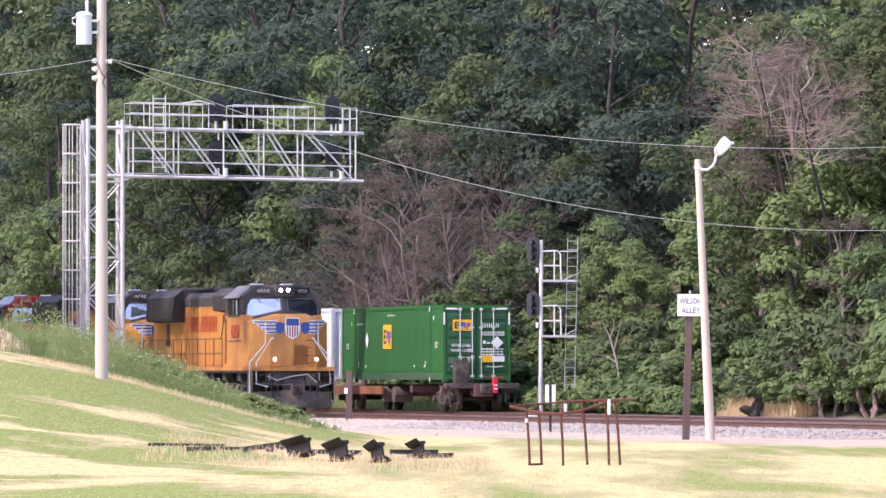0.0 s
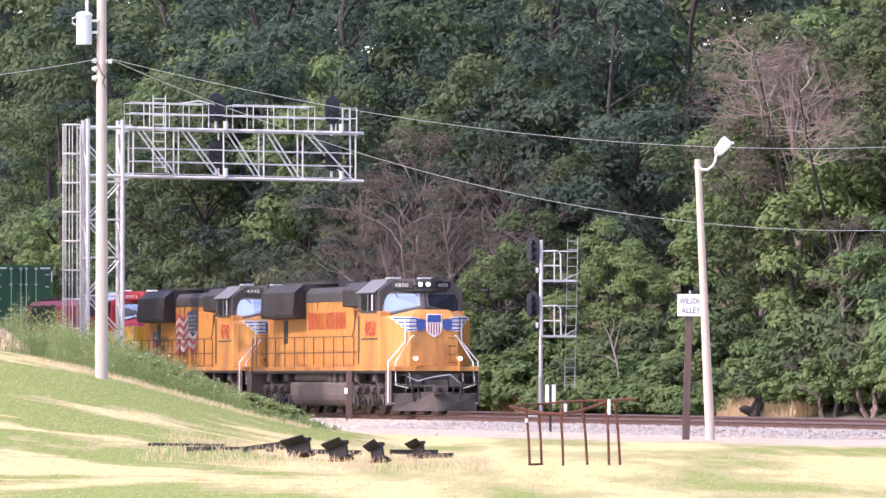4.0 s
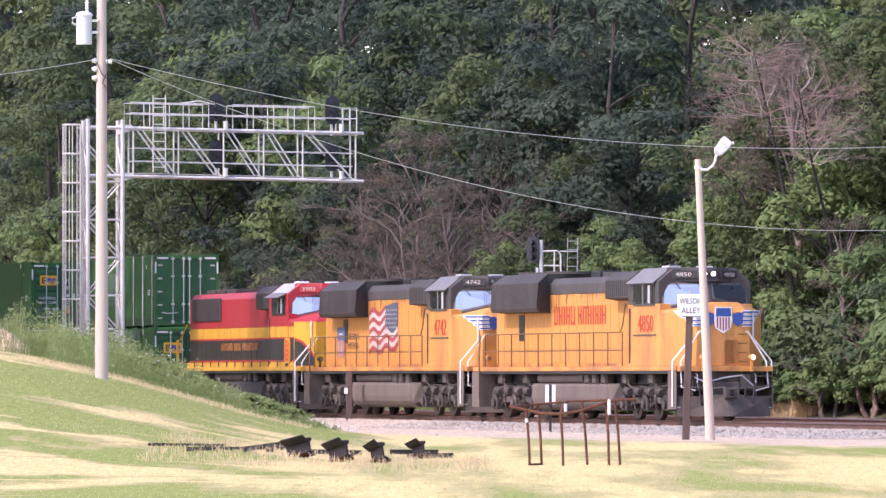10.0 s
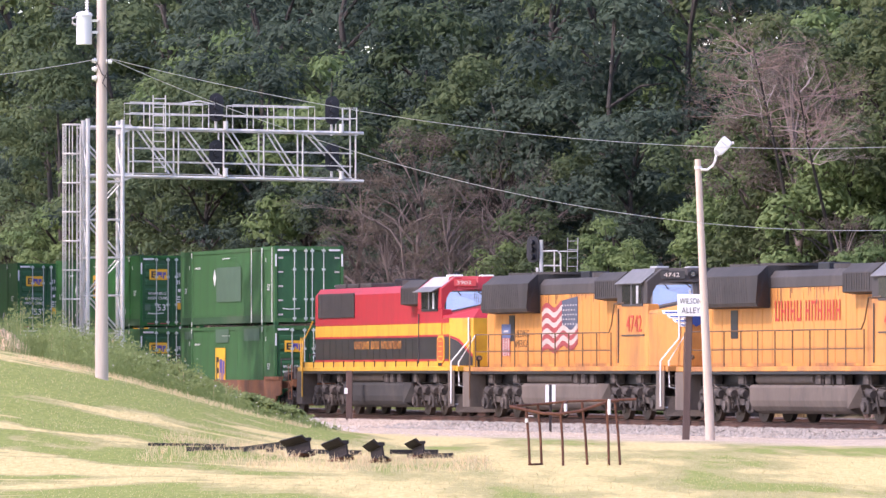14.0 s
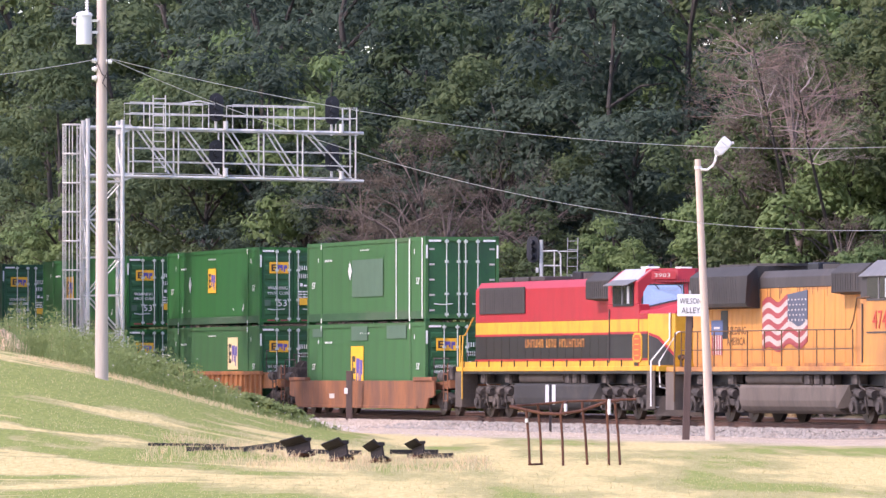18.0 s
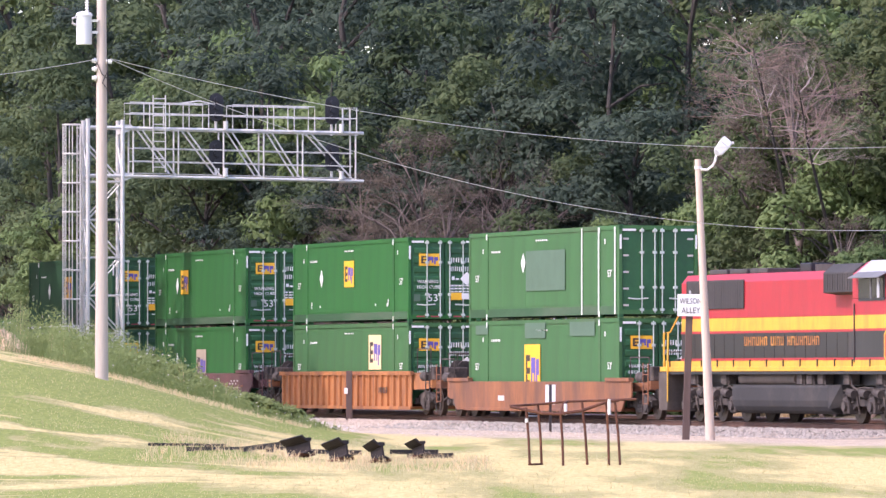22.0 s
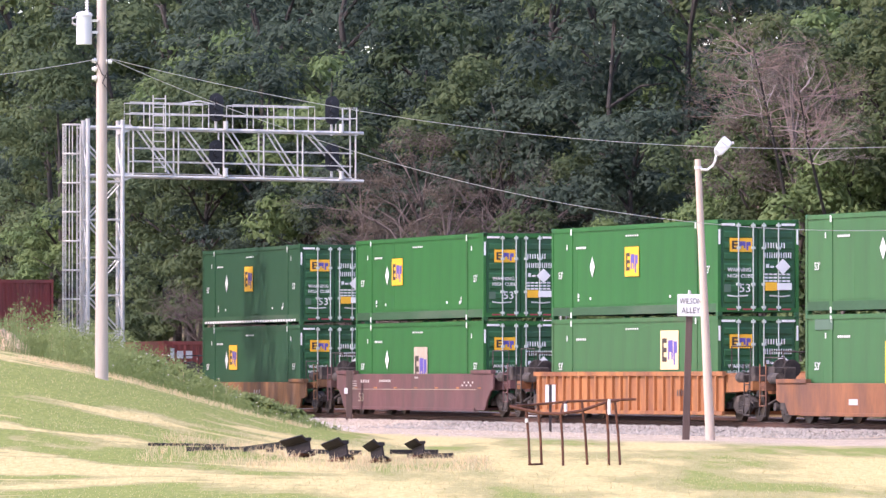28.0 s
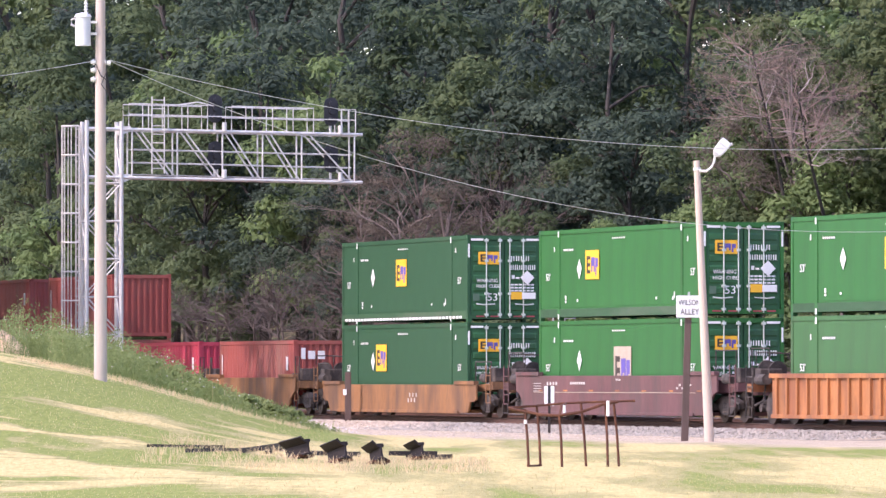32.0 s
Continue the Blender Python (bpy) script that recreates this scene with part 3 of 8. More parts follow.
# ---- running gear shared by the cars ----
def spring_mesh(r, gap, sides):
    """A coil spring as one turned outline: four swellings round a thinner core."""
    bm = B()
    rings = []
    for k in range(4):
        for rr, z in ((r * 0.7, k * gap), (r, k * gap + 0.008), (r, k * gap + 0.037), (r * 0.7, k * gap + 0.045)):
            rings.append([bm.verts.new((rr * math.cos(2 * math.pi * j / sides), rr * math.sin(2 * math.pi * j / sides), z)) for j in range(sides)])
    for lo, hi in zip(rings, rings[1:]):
        for j in range(sides):
            bm.faces.new((lo[j], lo[(j + 1) % sides], hi[(j + 1) % sides], hi[j]))
    bm.faces.new(rings[0][::-1])
    bm.faces.new(rings[-1])
    return mesh_of("coil_spring", bm, M_UNDER)


LOCO_SPRING, CAR_SPRING = spring_mesh(0.1, 0.075, 10), spring_mesh(0.085, 0.08, 8)


def wheel_mesh(name, r, wdt=0.13):
    bm = B()
    cyl(bm, (0, wdt / 2, 0), (0, -wdt / 2, 0), r, 24)
    cyl(bm, (0, wdt / 2 + 0.03, 0), (0, wdt / 2, 0), r + 0.025, 24)
    cyl(bm, (0, -wdt / 2, 0), (0, -wdt / 2 - 0.03, 0), r * 0.3, 12)
    for k in range(5):
        a = 2 * math.pi * k / 5
        cyl(bm, (r * 0.6 * math.cos(a), -wdt / 2, r * 0.6 * math.sin(a)), (r * 0.6 * math.cos(a), -wdt / 2 - 0.012, r * 0.6 * math.sin(a)), r * 0.1, 8)
    return mesh_of(name, bm, M_WHEEL)


LOCO_WHEEL, CAR_WHEEL = wheel_mesh("wheel", 0.53), wheel_mesh("wheel", 0.48)
WHEELS = []


def loco_truck(parent, x, flip):
    """A six-wheel truck: side frames with axle boxes, springs and brake rigging."""
    bm = B()
    for y in (-1, 1):
        prism(bm, [(x - 2.72, 0.92), (x - 2.66, 0.56), (x - 2.45, 0.40), (x - 1.75, 0.40), (x - 1.6, 0.50), (x - 0.45, 0.50), (x - 0.3, 0.38), (x + 0.3, 0.38), (x + 0.45, 0.50), (x + 1.6, 0.50), (x + 1.75, 0.40), (x + 2.45, 0.40), (x + 2.66, 0.56), (x + 2.72, 0.92), (x + 1.1, 1.06), (x - 1.1, 1.06)], "y", y * 1.0, y * 1.16, 0.02)
    box(bm, x - 0.45, x + 0.45, -1.0, 1.0, 0.62, 1.2)
    for e in (-2.5, 2.5):
        box(bm, x + e - 0.08, x + e + 0.08, -1.0, 1.0, 0.6, 0.8)
    truck = part("truck", bm, M_UNDER, parent, "dusty six-wheel truck")
    for i in (-2.05, 0.0, 2.05):
        for y in (-1, 1):
            boxm = box(B(), x + i - 0.24, x + i + 0.24, min(y * 1.0, y * 1.30), max(y * 1.0, y * 1.30), 0.28, 0.76, 0.04)
            part("axle_box", cyl(boxm, (x + i, y * 1.2, 0.50), (x + i, y * 1.38, 0.50), 0.15, 14), M_UNDER, truck)
            for d in (-0.36, 0.36):
                shared("coil_spring", LOCO_SPRING, truck, pose(x + i + d, y * 1.16, 0.6))
    rig = B()
    for y in (-1, 1):
        for i in (-1.55, -0.55, 0.55, 1.55):
            cyl(rig, (x + i - 0.22, y * 1.30, 0.90), (x + i + 0.22, y * 1.30, 0.84), 0.125, 12)
            box(rig, x + i - 0.3, x + i - 0.2, min(y * 1.16, y * 1.36), max(y * 1.16, y * 1.36), 0.70, 1.04)
            rod(rig, [(x + i + 0.2, y * 1.22, 0.8), (x + i + 0.32, y * 1.22, 0.5), (x + i + 0.3, y * 1.15, 0.3)], 0.03)
        rod(rig, [(x - 2.3, y * 1.25, 0.95), (x - 0.8, y * 1.27, 1.04), (x + 0.8, y * 1.27, 1.0), (x + 2.3, y * 1.24, 1.08)], 0.025)
        box(rig, x - 0.35, x + 0.35, y * 1.17 - 0.03, y * 1.17 + 0.09, 0.42, 0.56)
    part("brake_rigging", rig, M_UNDER, truck)
    for i in (-2.05, 0.0, 2.05):
        for y in (-1, 1):
            w = shared("wheel", LOCO_WHEEL, truck, pose(x + i, y * 0.78, 0.53, 0, 0, 0 if y < 0 else 180))
            WHEELS.append((w, 0.53, y))
        part("axle", cyl(B(), (x + i, -0.8, 0.53), (x + i, 0.8, 0.53), 0.09, 10), M_UNDER, truck)
    return truck


def car_truck(parent, x):
    """A four-wheel freight truck."""
    bm = B()
    for y in (-1, 1):
        prism(bm, [(x - 1.15, 0.62), (x - 1.15, 0.42), (x - 0.75, 0.42), (x - 0.35, 0.22), (x + 0.35, 0.22), (x + 0.75, 0.42), (x + 1.15, 0.42), (x + 1.15, 0.62), (x + 0.55, 0.78), (x - 0.55, 0.78)], "y", y * 0.93, y * 1.1, 0.02)
    box(bm, x - 0.2, x + 0.2, -1.1, 1.1, 0.42, 0.78)
    truck = part("truck", bm, M_UNDER, parent, "grimy cast steel four-wheel truck")
    for y in (-1, 1):
        for d in (-0.2, 0.0, 0.2):
            shared("coil_spring", CAR_SPRING, truck, pose(x + d, y * 1.06, 0.3))
        for i in (-0.9, 0.9):
            cap = cyl(B(), (x + i, y * 1.0, 0.48), (x + i, y * 1.22, 0.48), 0.12, 12)
            part("bearing_cap", box(cap, x + i - 0.17, x + i + 0.17, y * 1.0 - 0.1, y * 1.0 + 0.12, 0.4, 0.64), M_UNDER, truck)
    for i in (-0.9, 0.9):
        for y in (-1, 1):
            w = shared("wheel", CAR_WHEEL, truck, pose(x + i, y * 0.78, 0.48, 0, 0, 0 if y < 0 else 180))
            WHEELS.append((w, 0.48, y))
        part("axle", cyl(B(), (x + i, -0.8, 0.48), (x + i, 0.8, 0.48), 0.08, 10), M_UNDER, truck)


def coupler(parent, x, sign):
    bm = B()
    box(bm, min(x, x - sign * 0.55), max(x, x - sign * 0.55), -0.12, 0.12, 0.72, 0.96, 0.02)
    box(bm, min(x, x - sign * 0.22), max(x, x - sign * 0.22), -0.2, 0.2, 0.68, 1.0, 0.04)
    part("coupler", bm, M_UNDER, parent)


# ---- locomotives ----
def locomotive(style, number, art, label):
    """A six-axle road diesel with a wide-nosed safety cab; x forward, the rail heads at z = 0."""
    kcs = style == "red"
    body = M_RED if kcs else M_YELLOW
    top = M_RED if kcs else M_GREY
    sill_m = M_KYELLOW if kcs else M_YELLOW
    loco = thing("locomotive", label, "locomotive", "locomotives at the head of the train")
    DECK = 1.66
    # frame and deck
    bm = B()
    box(bm, -10.45, 10.5, -1.55, 1.55, 1.515, DECK, 0.015)
    part("sill", bm, sill_m, loco)
    # black strip painting the shadow line below the sill
    part("sill_shadow_strip", box(B(), -10.4, 10.45, -1.53, 1.53, 1.43, 1.512), M_BLACK, loco, "black strip for the shadow line under the sill")
    part("underframe", box(B(), -10.3, 10.0, -1.0, 1.0, 1.1, 1.427), M_BLACK, loco)
    # long hood
    bm = B()
    if kcs:
        box(bm, -10.0, 5.55, -1.0, 1.0, 2.72, 3.12)
        part("yellow_band", bm, M_KYELLOW, loco, "bright yellow band")
        part("lower_hood", box(B(), -10.0, 5.55, -1.0, 1.0, DECK, 2.716), M_KBLACK, loco, "black lower hood side")
        strip = B()
        box(strip, -10.02, 5.55, -1.012, 1.012, 2.66, 2.73)
        box(strip, -10.02, 5.55, -1.012, 1.012, DECK + 0.18, DECK + 0.25)
        part("red_pinstripe", strip, M_RED, loco)
        bm = prism(B(), [(-1.0, 3.124), (-1.0, 4.2), (-0.8, 4.45), (0.8, 4.45), (1.0, 4.2), (1.0, 3.124)], "x", -10.0, 5.55, 0.015)
        part("hood", bm, body, loco)
    else:
        bm = prism(B(), [(-0.97, DECK), (-0.97, 3.98), (0.97, 3.98), (0.97, DECK)], "x", -9.6, 5.75, 0.02)
        part("hood", bm, body, loco)
        bm = prism(B(), [(-0.98, 3.985), (-0.98, 4.3), (-0.82, 4.5), (0.82, 4.5), (0.98, 4.3), (0.98, 3.985)], "x", -9.6, 5.75, 0.02)
        part("hood_top", bm, M_GREY, loco, "dark grey hood roof")
    # hood doors, latches and grab irons
    door = mesh_of("hood_door", box(B(), -0.415, 0.415, -0.004, 0.004, 0, 1.0), M_KBLACK if kcs else body)
    rng = random.Random(len(number) + ord(number[0]))
    for i in range(16):
        x = -9.2 + i * 0.86
        if x > 5.0:
            continue
        for y in (-1, 1):
            if kcs:
                shared("hood_door", door, loco, Matrix.Translation((x, y * 1.005, DECK + 0.08)) @ Matrix.Diagonal((1, 1, 0.88, 1)))
            else:
                shared("hood_door", door, loco, Matrix.Translation((x, y * 0.975, DECK + 0.1)) @ Matrix.Diagonal((1, 1, 2.15 if x > -2.2 else 1.62, 1)))
    # radiator section
    if kcs:
        for y in (-1, 1):
            bm = B()
            box(bm, -9.45, -4.45, min(y * 1.0, y * 1.05), max(y * 1.0, y * 1.05), 3.40, 4.27, 0.02)
            g = part("radiator_grille", bm, M_RADIATOR, loco, "dark radiator intake screen")
            sl = mesh_of("slat", box(B(), -0.012, 0.012, -0.003, 0.003, 3.42, 4.2), M_SLAT)
            for k in range(24):
                shared("slat", sl, g, pose(-9.33 + k * 0.2, y * 1.053, 0))
        bm = B()
        for k in range(3):
            box(bm, -8.2 + k * 1.75, -6.7 + k * 1.75, -0.75, 0.75, 4.45, 4.6, 0.03)
        part("radiator_fan", bm, M_GREY, loco)
    else:
        prof = [(-0.99, 3.40), (-1.46, 3.44), (-1.52, 3.55), (-1.46, 4.36), (-1.05, 4.66), (1.05, 4.66), (1.46, 4.36), (1.52, 3.55), (1.46, 3.44), (0.99, 3.40)]
        bm = B()
        va = [bm.verts.new((-8.6, y, z)) for y, z in prof]
        vb = [bm.verts.new((-3.6 if abs(y) > 1.2 else -3.85, y, z)) for y, z in prof]
        for k in range(10):
            bm.faces.new((va[k], va[(k + 1) % 10], vb[(k + 1) % 10], vb[k]))
        bm.faces.new(va[::-1])
        bm.faces.new((vb[0], vb[1], vb[2], vb[3], vb[4]))
        bm.faces.new((vb[5], vb[6], vb[7], vb[8], vb[9]))
        bm.faces.new((vb[4], vb[5], vb[9], vb[0]))
        bmesh.ops.recalc_face_normals(bm, faces=bm.faces[:])
        fl = part("radiator", bm, M_RADIATOR, loco, "flared dark radiator housing")
        for y in (-1, 1):
            sl = mesh_of("slat", box(B(), -0.012, 0.012, -0.004, 0.004, 3.58, 4.33), M_SLAT)
            for k in range(24):
                shared("slat", sl, fl, pose(-8.42 + k * 0.205, y * 1.496, 0, y * -4.2))
        bm = B()
        for k in range(2):
            cyl(bm, (-7.2 + k * 2.6, 0, 4.66), (-7.2 + k * 2.6, 0, 4.74), 0.95, 24)
        part("radiator_fan", bm, M_GREY, loco)
    # dynamic brake and inertial filter boxes
    bm = prism(B(), [(-0.98, 3.72), (-1.42, 3.78), (-1.42, 4.36), (-1.1, 4.62), (1.1, 4.62), (1.42, 4.36), (1.42, 3.78), (0.98, 3.72)], "x", 3.2, 5.6, 0.03)
    fb = part("filter_housing", bm, M_RADIATOR, loco, "dark air intake housing")
    sl = mesh_of("slat", box(B(), -0.012, 0.012, -0.008, 0.008, 3.84, 4.32), M_SLAT)
    for k in range(11):
        for y in (-1, 1):
            shared("slat", sl, fb, pose(3.37 + k * 0.2, y * 1.425, 0))
    bm = B()
    cyl(bm, (0.6, 0, 4.46), (0.6, 0, 4.66), 0.62, 20)
    cyl(bm, (2.1, 0, 4.46), (2.1, 0, 4.64), 0.62, 20)
    part("brake_fan", bm, M_GREY, loco)
    bm = B()
    box(bm, -1.5, -0.6, -0.35, 0.35, 4.46, 4.72, 0.03)
    part("exhaust_stack", bm, M_BLACK, loco)
    # cab
    bm = B()
    hexa(bm, [(5.75, -1.5, DECK), (5.75, 1.5, DECK), (8.85, 1.5, DECK), (8.85, -1.5, DECK)], [(5.75, -1.5, 3.58), (5.75, 1.5, 3.58), (8.85, 1.5, 3.58), (8.85, -1.5, 3.58)], 0.02)
    cab = part("cab", bm, body, loco)
    # upper cab with sloping roof edges
    bm = prism(B(), [(-1.5, 3.585), (-1.5, 4.28), (-1.02, 4.66), (1.02, 4.66), (1.5, 4.28), (1.5, 3.585)], "x", 5.75, 8.72, 0.03)
    part("upper_cab", bm, top, cab)
    # side window, its frame and the sun visor
    for y in (-1, 1):
        bm = B()
        box(bm, 6.3, 8.35, y * 1.505 - 0.02, y * 1.505 + 0.02, 3.52, 4.24)
        wf = part("side_window", bm, M_GREY if not kcs else M_BLACK, cab)
        for a in (6.38, 7.40):
            part("pane", box(B(), a, a + 0.88, y * 1.53 - 0.01, y * 1.53 + 0.01, 3.6, 4.17), M_GLASSDARK, wf)
        part("mullion", box(B(), 7.28, 7.36, y * 1.54 - 0.015, y * 1.54 + 0.015, 3.56, 4.2), M_ROOFGREY, wf)
        part("wind_deflector", box(B(), 7.82, 8.02, y * 1.54 - 0.015, y * 1.54 + 0.015, 3.6, 4.15), M_VISOR, wf)
        if not kcs:
            bm = hexa(B(), [(5.9, y * 1.03, 4.672), (8.5, y * 1.03, 4.672), (8.5, y * 1.62, 4.21), (5.9, y * 1.62, 4.21)], [(5.9, y * 1.03, 4.69), (8.5, y * 1.03, 4.69), (8.5, y * 1.62, 4.228), (5.9, y * 1.62, 4.228)])
            part("roof_panel", bm, M_ROOFGREY, cab, "pale grey sloping roof panel")
        bm = hexa(B(), [(6.1, y * 1.36, 4.36), (8.5, y * 1.36, 4.36), (8.5, y * 1.78, 4.16), (6.1, y * 1.78, 4.16)], [(6.1, y * 1.36, 4.385), (8.5, y * 1.36, 4.385), (8.5, y * 1.78, 4.185), (6.1, y * 1.78, 4.185)])
        if kcs:
            part("sun_visor", bm, M_ROOFGREY if kcs else M_VISOR, cab, "light grey sun visor")
        else:
            bm.free()
        part("cab_door", box(B(), 5.95, 6.0, y * 1.53 - 0.012, y * 1.53 + 0.012, DECK + 0.1, 3.45), M_GREY, cab)
        bm = B()
        box(bm, 6.3, 8.5, y * 1.512 - 0.012, y * 1.512 + 0.012, 2.60, 2.64)
        part("seam", bm, M_GREY if not kcs else M_KBLACK, cab)
    # windshield front: raked, in a shallow vee
    for y in (-1, 1):
        # outer corner, inner edge: bottom and top
        ob_, ib, ot, it = (8.74, y * 1.47, 3.36), (9.26, y * 0.0, 3.66), (8.60, y * 1.40, 4.25), (9.04, y * 0.0, 4.25)
        bm = hexa(B(), [ob_, ib, it, ot], [(8.4, y * 1.47, 3.36), (8.4, 0, 3.66), (8.4, 0, 4.25), (8.4, y * 1.40, 4.25)])
        ws = part("windshield_frame", bm, (M_RED if kcs else M_GREY), cab)
        o, i_, j, k_ = (Vector(p) for p in (ob_, ib, ot, it))

        def on(u, v, lift):
            a = o.lerp(i_, u)
            c = j.lerp(k_, u)
            nrm = (i_ - o).cross(j - o)
            nrm = nrm if nrm.x > 0 else -nrm
            return a.lerp(c, v) + nrm.normalized() * lift
        gasket = hexa(B(), [on(0.05, 0.06, 0.0), on(0.93, 0.16, 0.0), on(0.93, 0.93, 0.0), on(0.05, 0.95, 0.0)], [on(0.05, 0.06, 0.018), on(0.93, 0.16, 0.018), on(0.93, 0.93, 0.018), on(0.05, 0.95, 0.018)])
        part("gasket", gasket, M_ROOFGREY if not kcs else M_BLACK, ws)
        pane = hexa(B(), [on(0.09, 0.12, 0.02), on(0.90, 0.22, 0.02), on(0.90, 0.87, 0.02), on(0.09, 0.89, 0.02)], [on(0.09, 0.12, 0.03), on(0.90, 0.22, 0.03), on(0.90, 0.87, 0.03), on(0.09, 0.89, 0.03)])
        # the far pane's dark glass stands in for the trees it would reflect
        part("windshield", pane, M_GLASS if y < 0 else M_GLASSDARK, ws, "windshield mirroring the sky, far pane darkened for reflected trees")
        wip = rod(B(), [on(0.3, 0.98, 0.05), on(0.42, 0.72, 0.06)], 0.014, 5)
        rod(wip, [on(0.75, 0.98, 0.05), on(0.88, 0.72, 0.06)], 0.014, 5)
        part("wiper", wip, M_BLACK, ws)
    # brow with number boards and headlights
    bm = hexa(B(), [(8.0, -1.42, 4.255), (8.60, -1.42, 4.255), (8.60, 1.42, 4.255), (8.0, 1.42, 4.255)], [(8.0, -1.0, 4.69), (8.55, -1.0, 4.69), (8.55, 1.0, 4.69), (8.0, 1.0, 4.69)])
    part("roof_edge", bm, top, cab)
    bm = hexa(B(), [(8.5, -1.3, 4.26), (9.12, -0.30, 4.26), (9.12, 0.30, 4.26), (8.5, 1.3, 4.26)], [(8.5, -1.15, 4.69), (8.98, -0.28, 4.69), (8.98, 0.28, 4.69), (8.5, 1.15, 4.69)], 0.012)
    brow = part("brow", bm, top if kcs else M_GREY, cab)
    for y in (-1, 1):
        a, c = Vector((8.66, y * 1.08, 4.36)), Vector((9.11, y * 0.36, 4.36))
        if y > 0:
            a, c = c, a
        xd = (c - a).normalized()
        nd = xd.cross(Vector((0, 0, 1)))
        m = Matrix.Translation(a + nd * 0.004) @ Matrix(((xd.x, 0, nd.x, 0), (xd.y, 0, nd.y, 0), (0, 1, 0, 0), (0, 0, 0, 1)))
        nb = part("number_board", flat_marks(B(), m, [(0.02, 0.83, 0.0, 0.24)], 0.0, 0.03), M_RED if kcs else M_BLACK, brow)
        lettering("number", number, 0.125, M_WHITEDULL, nb, m @ Matrix.Translation((0.16, 0.055, 0.036)), 0.50, "white road number")
    lit = art == "letters"
    hx, hy, hz0 = (10.46, -0.05, 3.02) if kcs else (9.13, 0.0, 4.5)
    hl = B()
    if kcs:
        box(hl, hx - 0.35, hx + 0.02, hy - 0.34, hy + 0.34, hz0 - 0.2, hz0 + 0.2, 0.04)
    for y in (-0.14, 0.14):
        cyl(hl, (hx - 0.13, hy + y, hz0), (hx + (0.04 if kcs else 0.0), hy + y, hz0), 0.12, 16)
    part("headlight_housing", hl, M_BLACK, brow)
    hx += 0.041 if kcs else 0.001
    for y in (-0.14, 0.14):
        part("headlight", cyl(B(), (hx, hy + y, hz0), (hx + 0.02, hy + y, hz0), 0.07, 16), M_LAMP if lit else M_GLASS, brow, "lit round headlight" if lit else "")
    # roof details
    fit = M_VISOR if not kcs else M_WHITE
    part("antenna_dome", box(B(), 7.2, 7.9, -0.9, -0.5, 4.69, 4.76, 0.02), fit, cab)
    part("cooling_unit", box(B(), 7.0, 7.5, 0.3, 0.7, 4.66, 4.76, 0.02), fit, cab)
    horn = cyl(B(), (6.3, -0.4, 4.74), (6.8, -0.4, 4.78), 0.05, 8, 0.09)
    part("horn", horn, M_BLACK, cab)
    part("antenna", rod(B(), [(6.0, 0.5, 4.66), (6.0, 0.5, 4.95)], 0.02), M_BLACK, cab)
    if kcs:
        part("cab_roof", prism(B(), [(-1.46, 4.33), (-1.0, 4.69), (1.0, 4.69), (1.46, 4.33), (1.0, 4.67), (-1.0, 4.67)], "x", 6.0, 8.6), M_GALVDARK, cab, "pale cab roof panel")
    # short nose
    plan = [(8.80, -1.49), (9.70, -1.49), (10.45, -0.86), (10.45, 0.86), (9.70, 1.49), (8.80, 1.49)]
    nose = part("nose", prism(B(), plan, "z", DECK, 3.28, 0.025), M_KYELLOW if kcs else body, loco)
    bm = B()
    lo = [bm.verts.new((x, y, 3.282)) for x, y in plan]
    hi = [bm.verts.new(p) for p in ((8.80, -1.45, 3.38), (9.50, -1.38, 3.40), (10.16, -0.55, 3.62), (10.16, 0.55, 3.62), (9.50, 1.38, 3.40), (8.80, 1.45, 3.38))]
    for k in range(6):
        bm.faces.new((lo[k], lo[(k + 1) % 6], hi[(k + 1) % 6], hi[k]))
    bm.faces.new(lo[::-1])
    bm.faces.new(hi)
    part("nose_top", bm, body, nose)

    def nose_face(u, v, side, lift):
        """On the nose: u to the right (metres from the middle), v up. The middle panel, or the slanting side panels."""
        x = 10.45
        if abs(u) > 0.86:
            x -= (abs(u) - 0.86) * 0.75 / 0.63
            return Vector((x + lift * 0.64, u + math.copysign(lift * 0.77, u), v))
        return Vector((x + lift, u, v))

    def nose_mark(name, outline, material, lift=0.012, label_=""):
        if not kcs:
            outline = [(u * 1.04, 2.66 + (v - 2.34) * 1.12) for u, v in outline]
        bm_ = B()
        va = [bm_.verts.new(nose_face(u, v, 0, lift)) for u, v in outline]
        vb = [bm_.verts.new(nose_face(u, v, 0, lift - 0.03)) for u, v in outline]
        n_ = len(outline)
        bm_.faces.new(va)
        for q in range(n_):
            bm_.faces.new((va[q], va[(q + 1) % n_], vb[(q + 1) % n_], vb[q]))
        bmesh.ops.recalc_face_normals(bm_, faces=bm_.faces[:])
        return part(name, bm_, material, nose, label_)

    if not kcs:
        # winged shield
        nose_mark("shield_edge", [(-0.25, 3.06), (0.25, 3.06), (0.28, 2.72), (0.23, 2.48), (0, 2.34), (-0.23, 2.48), (-0.28, 2.72)], M_WHITE, 0.03)
        nose_mark("shield_top", [(-0.22, 3.03), (0.22, 3.03), (0.24, 2.80), (-0.24, 2.80)], M_BLUE, 0.036, "blue shield field")
        for k in range(5):
            u = -0.21 + k * 0.09
            nose_mark("shield_stripe", [(u, 2.78), (u + 0.045, 2.78), (u + 0.045, 2.50 - 0.1 * (1 - abs(u + 0.03) / 0.25)), (u, 2.50 - 0.1 * (1 - abs(u) / 0.25))], M_FLAGRED, 0.036)
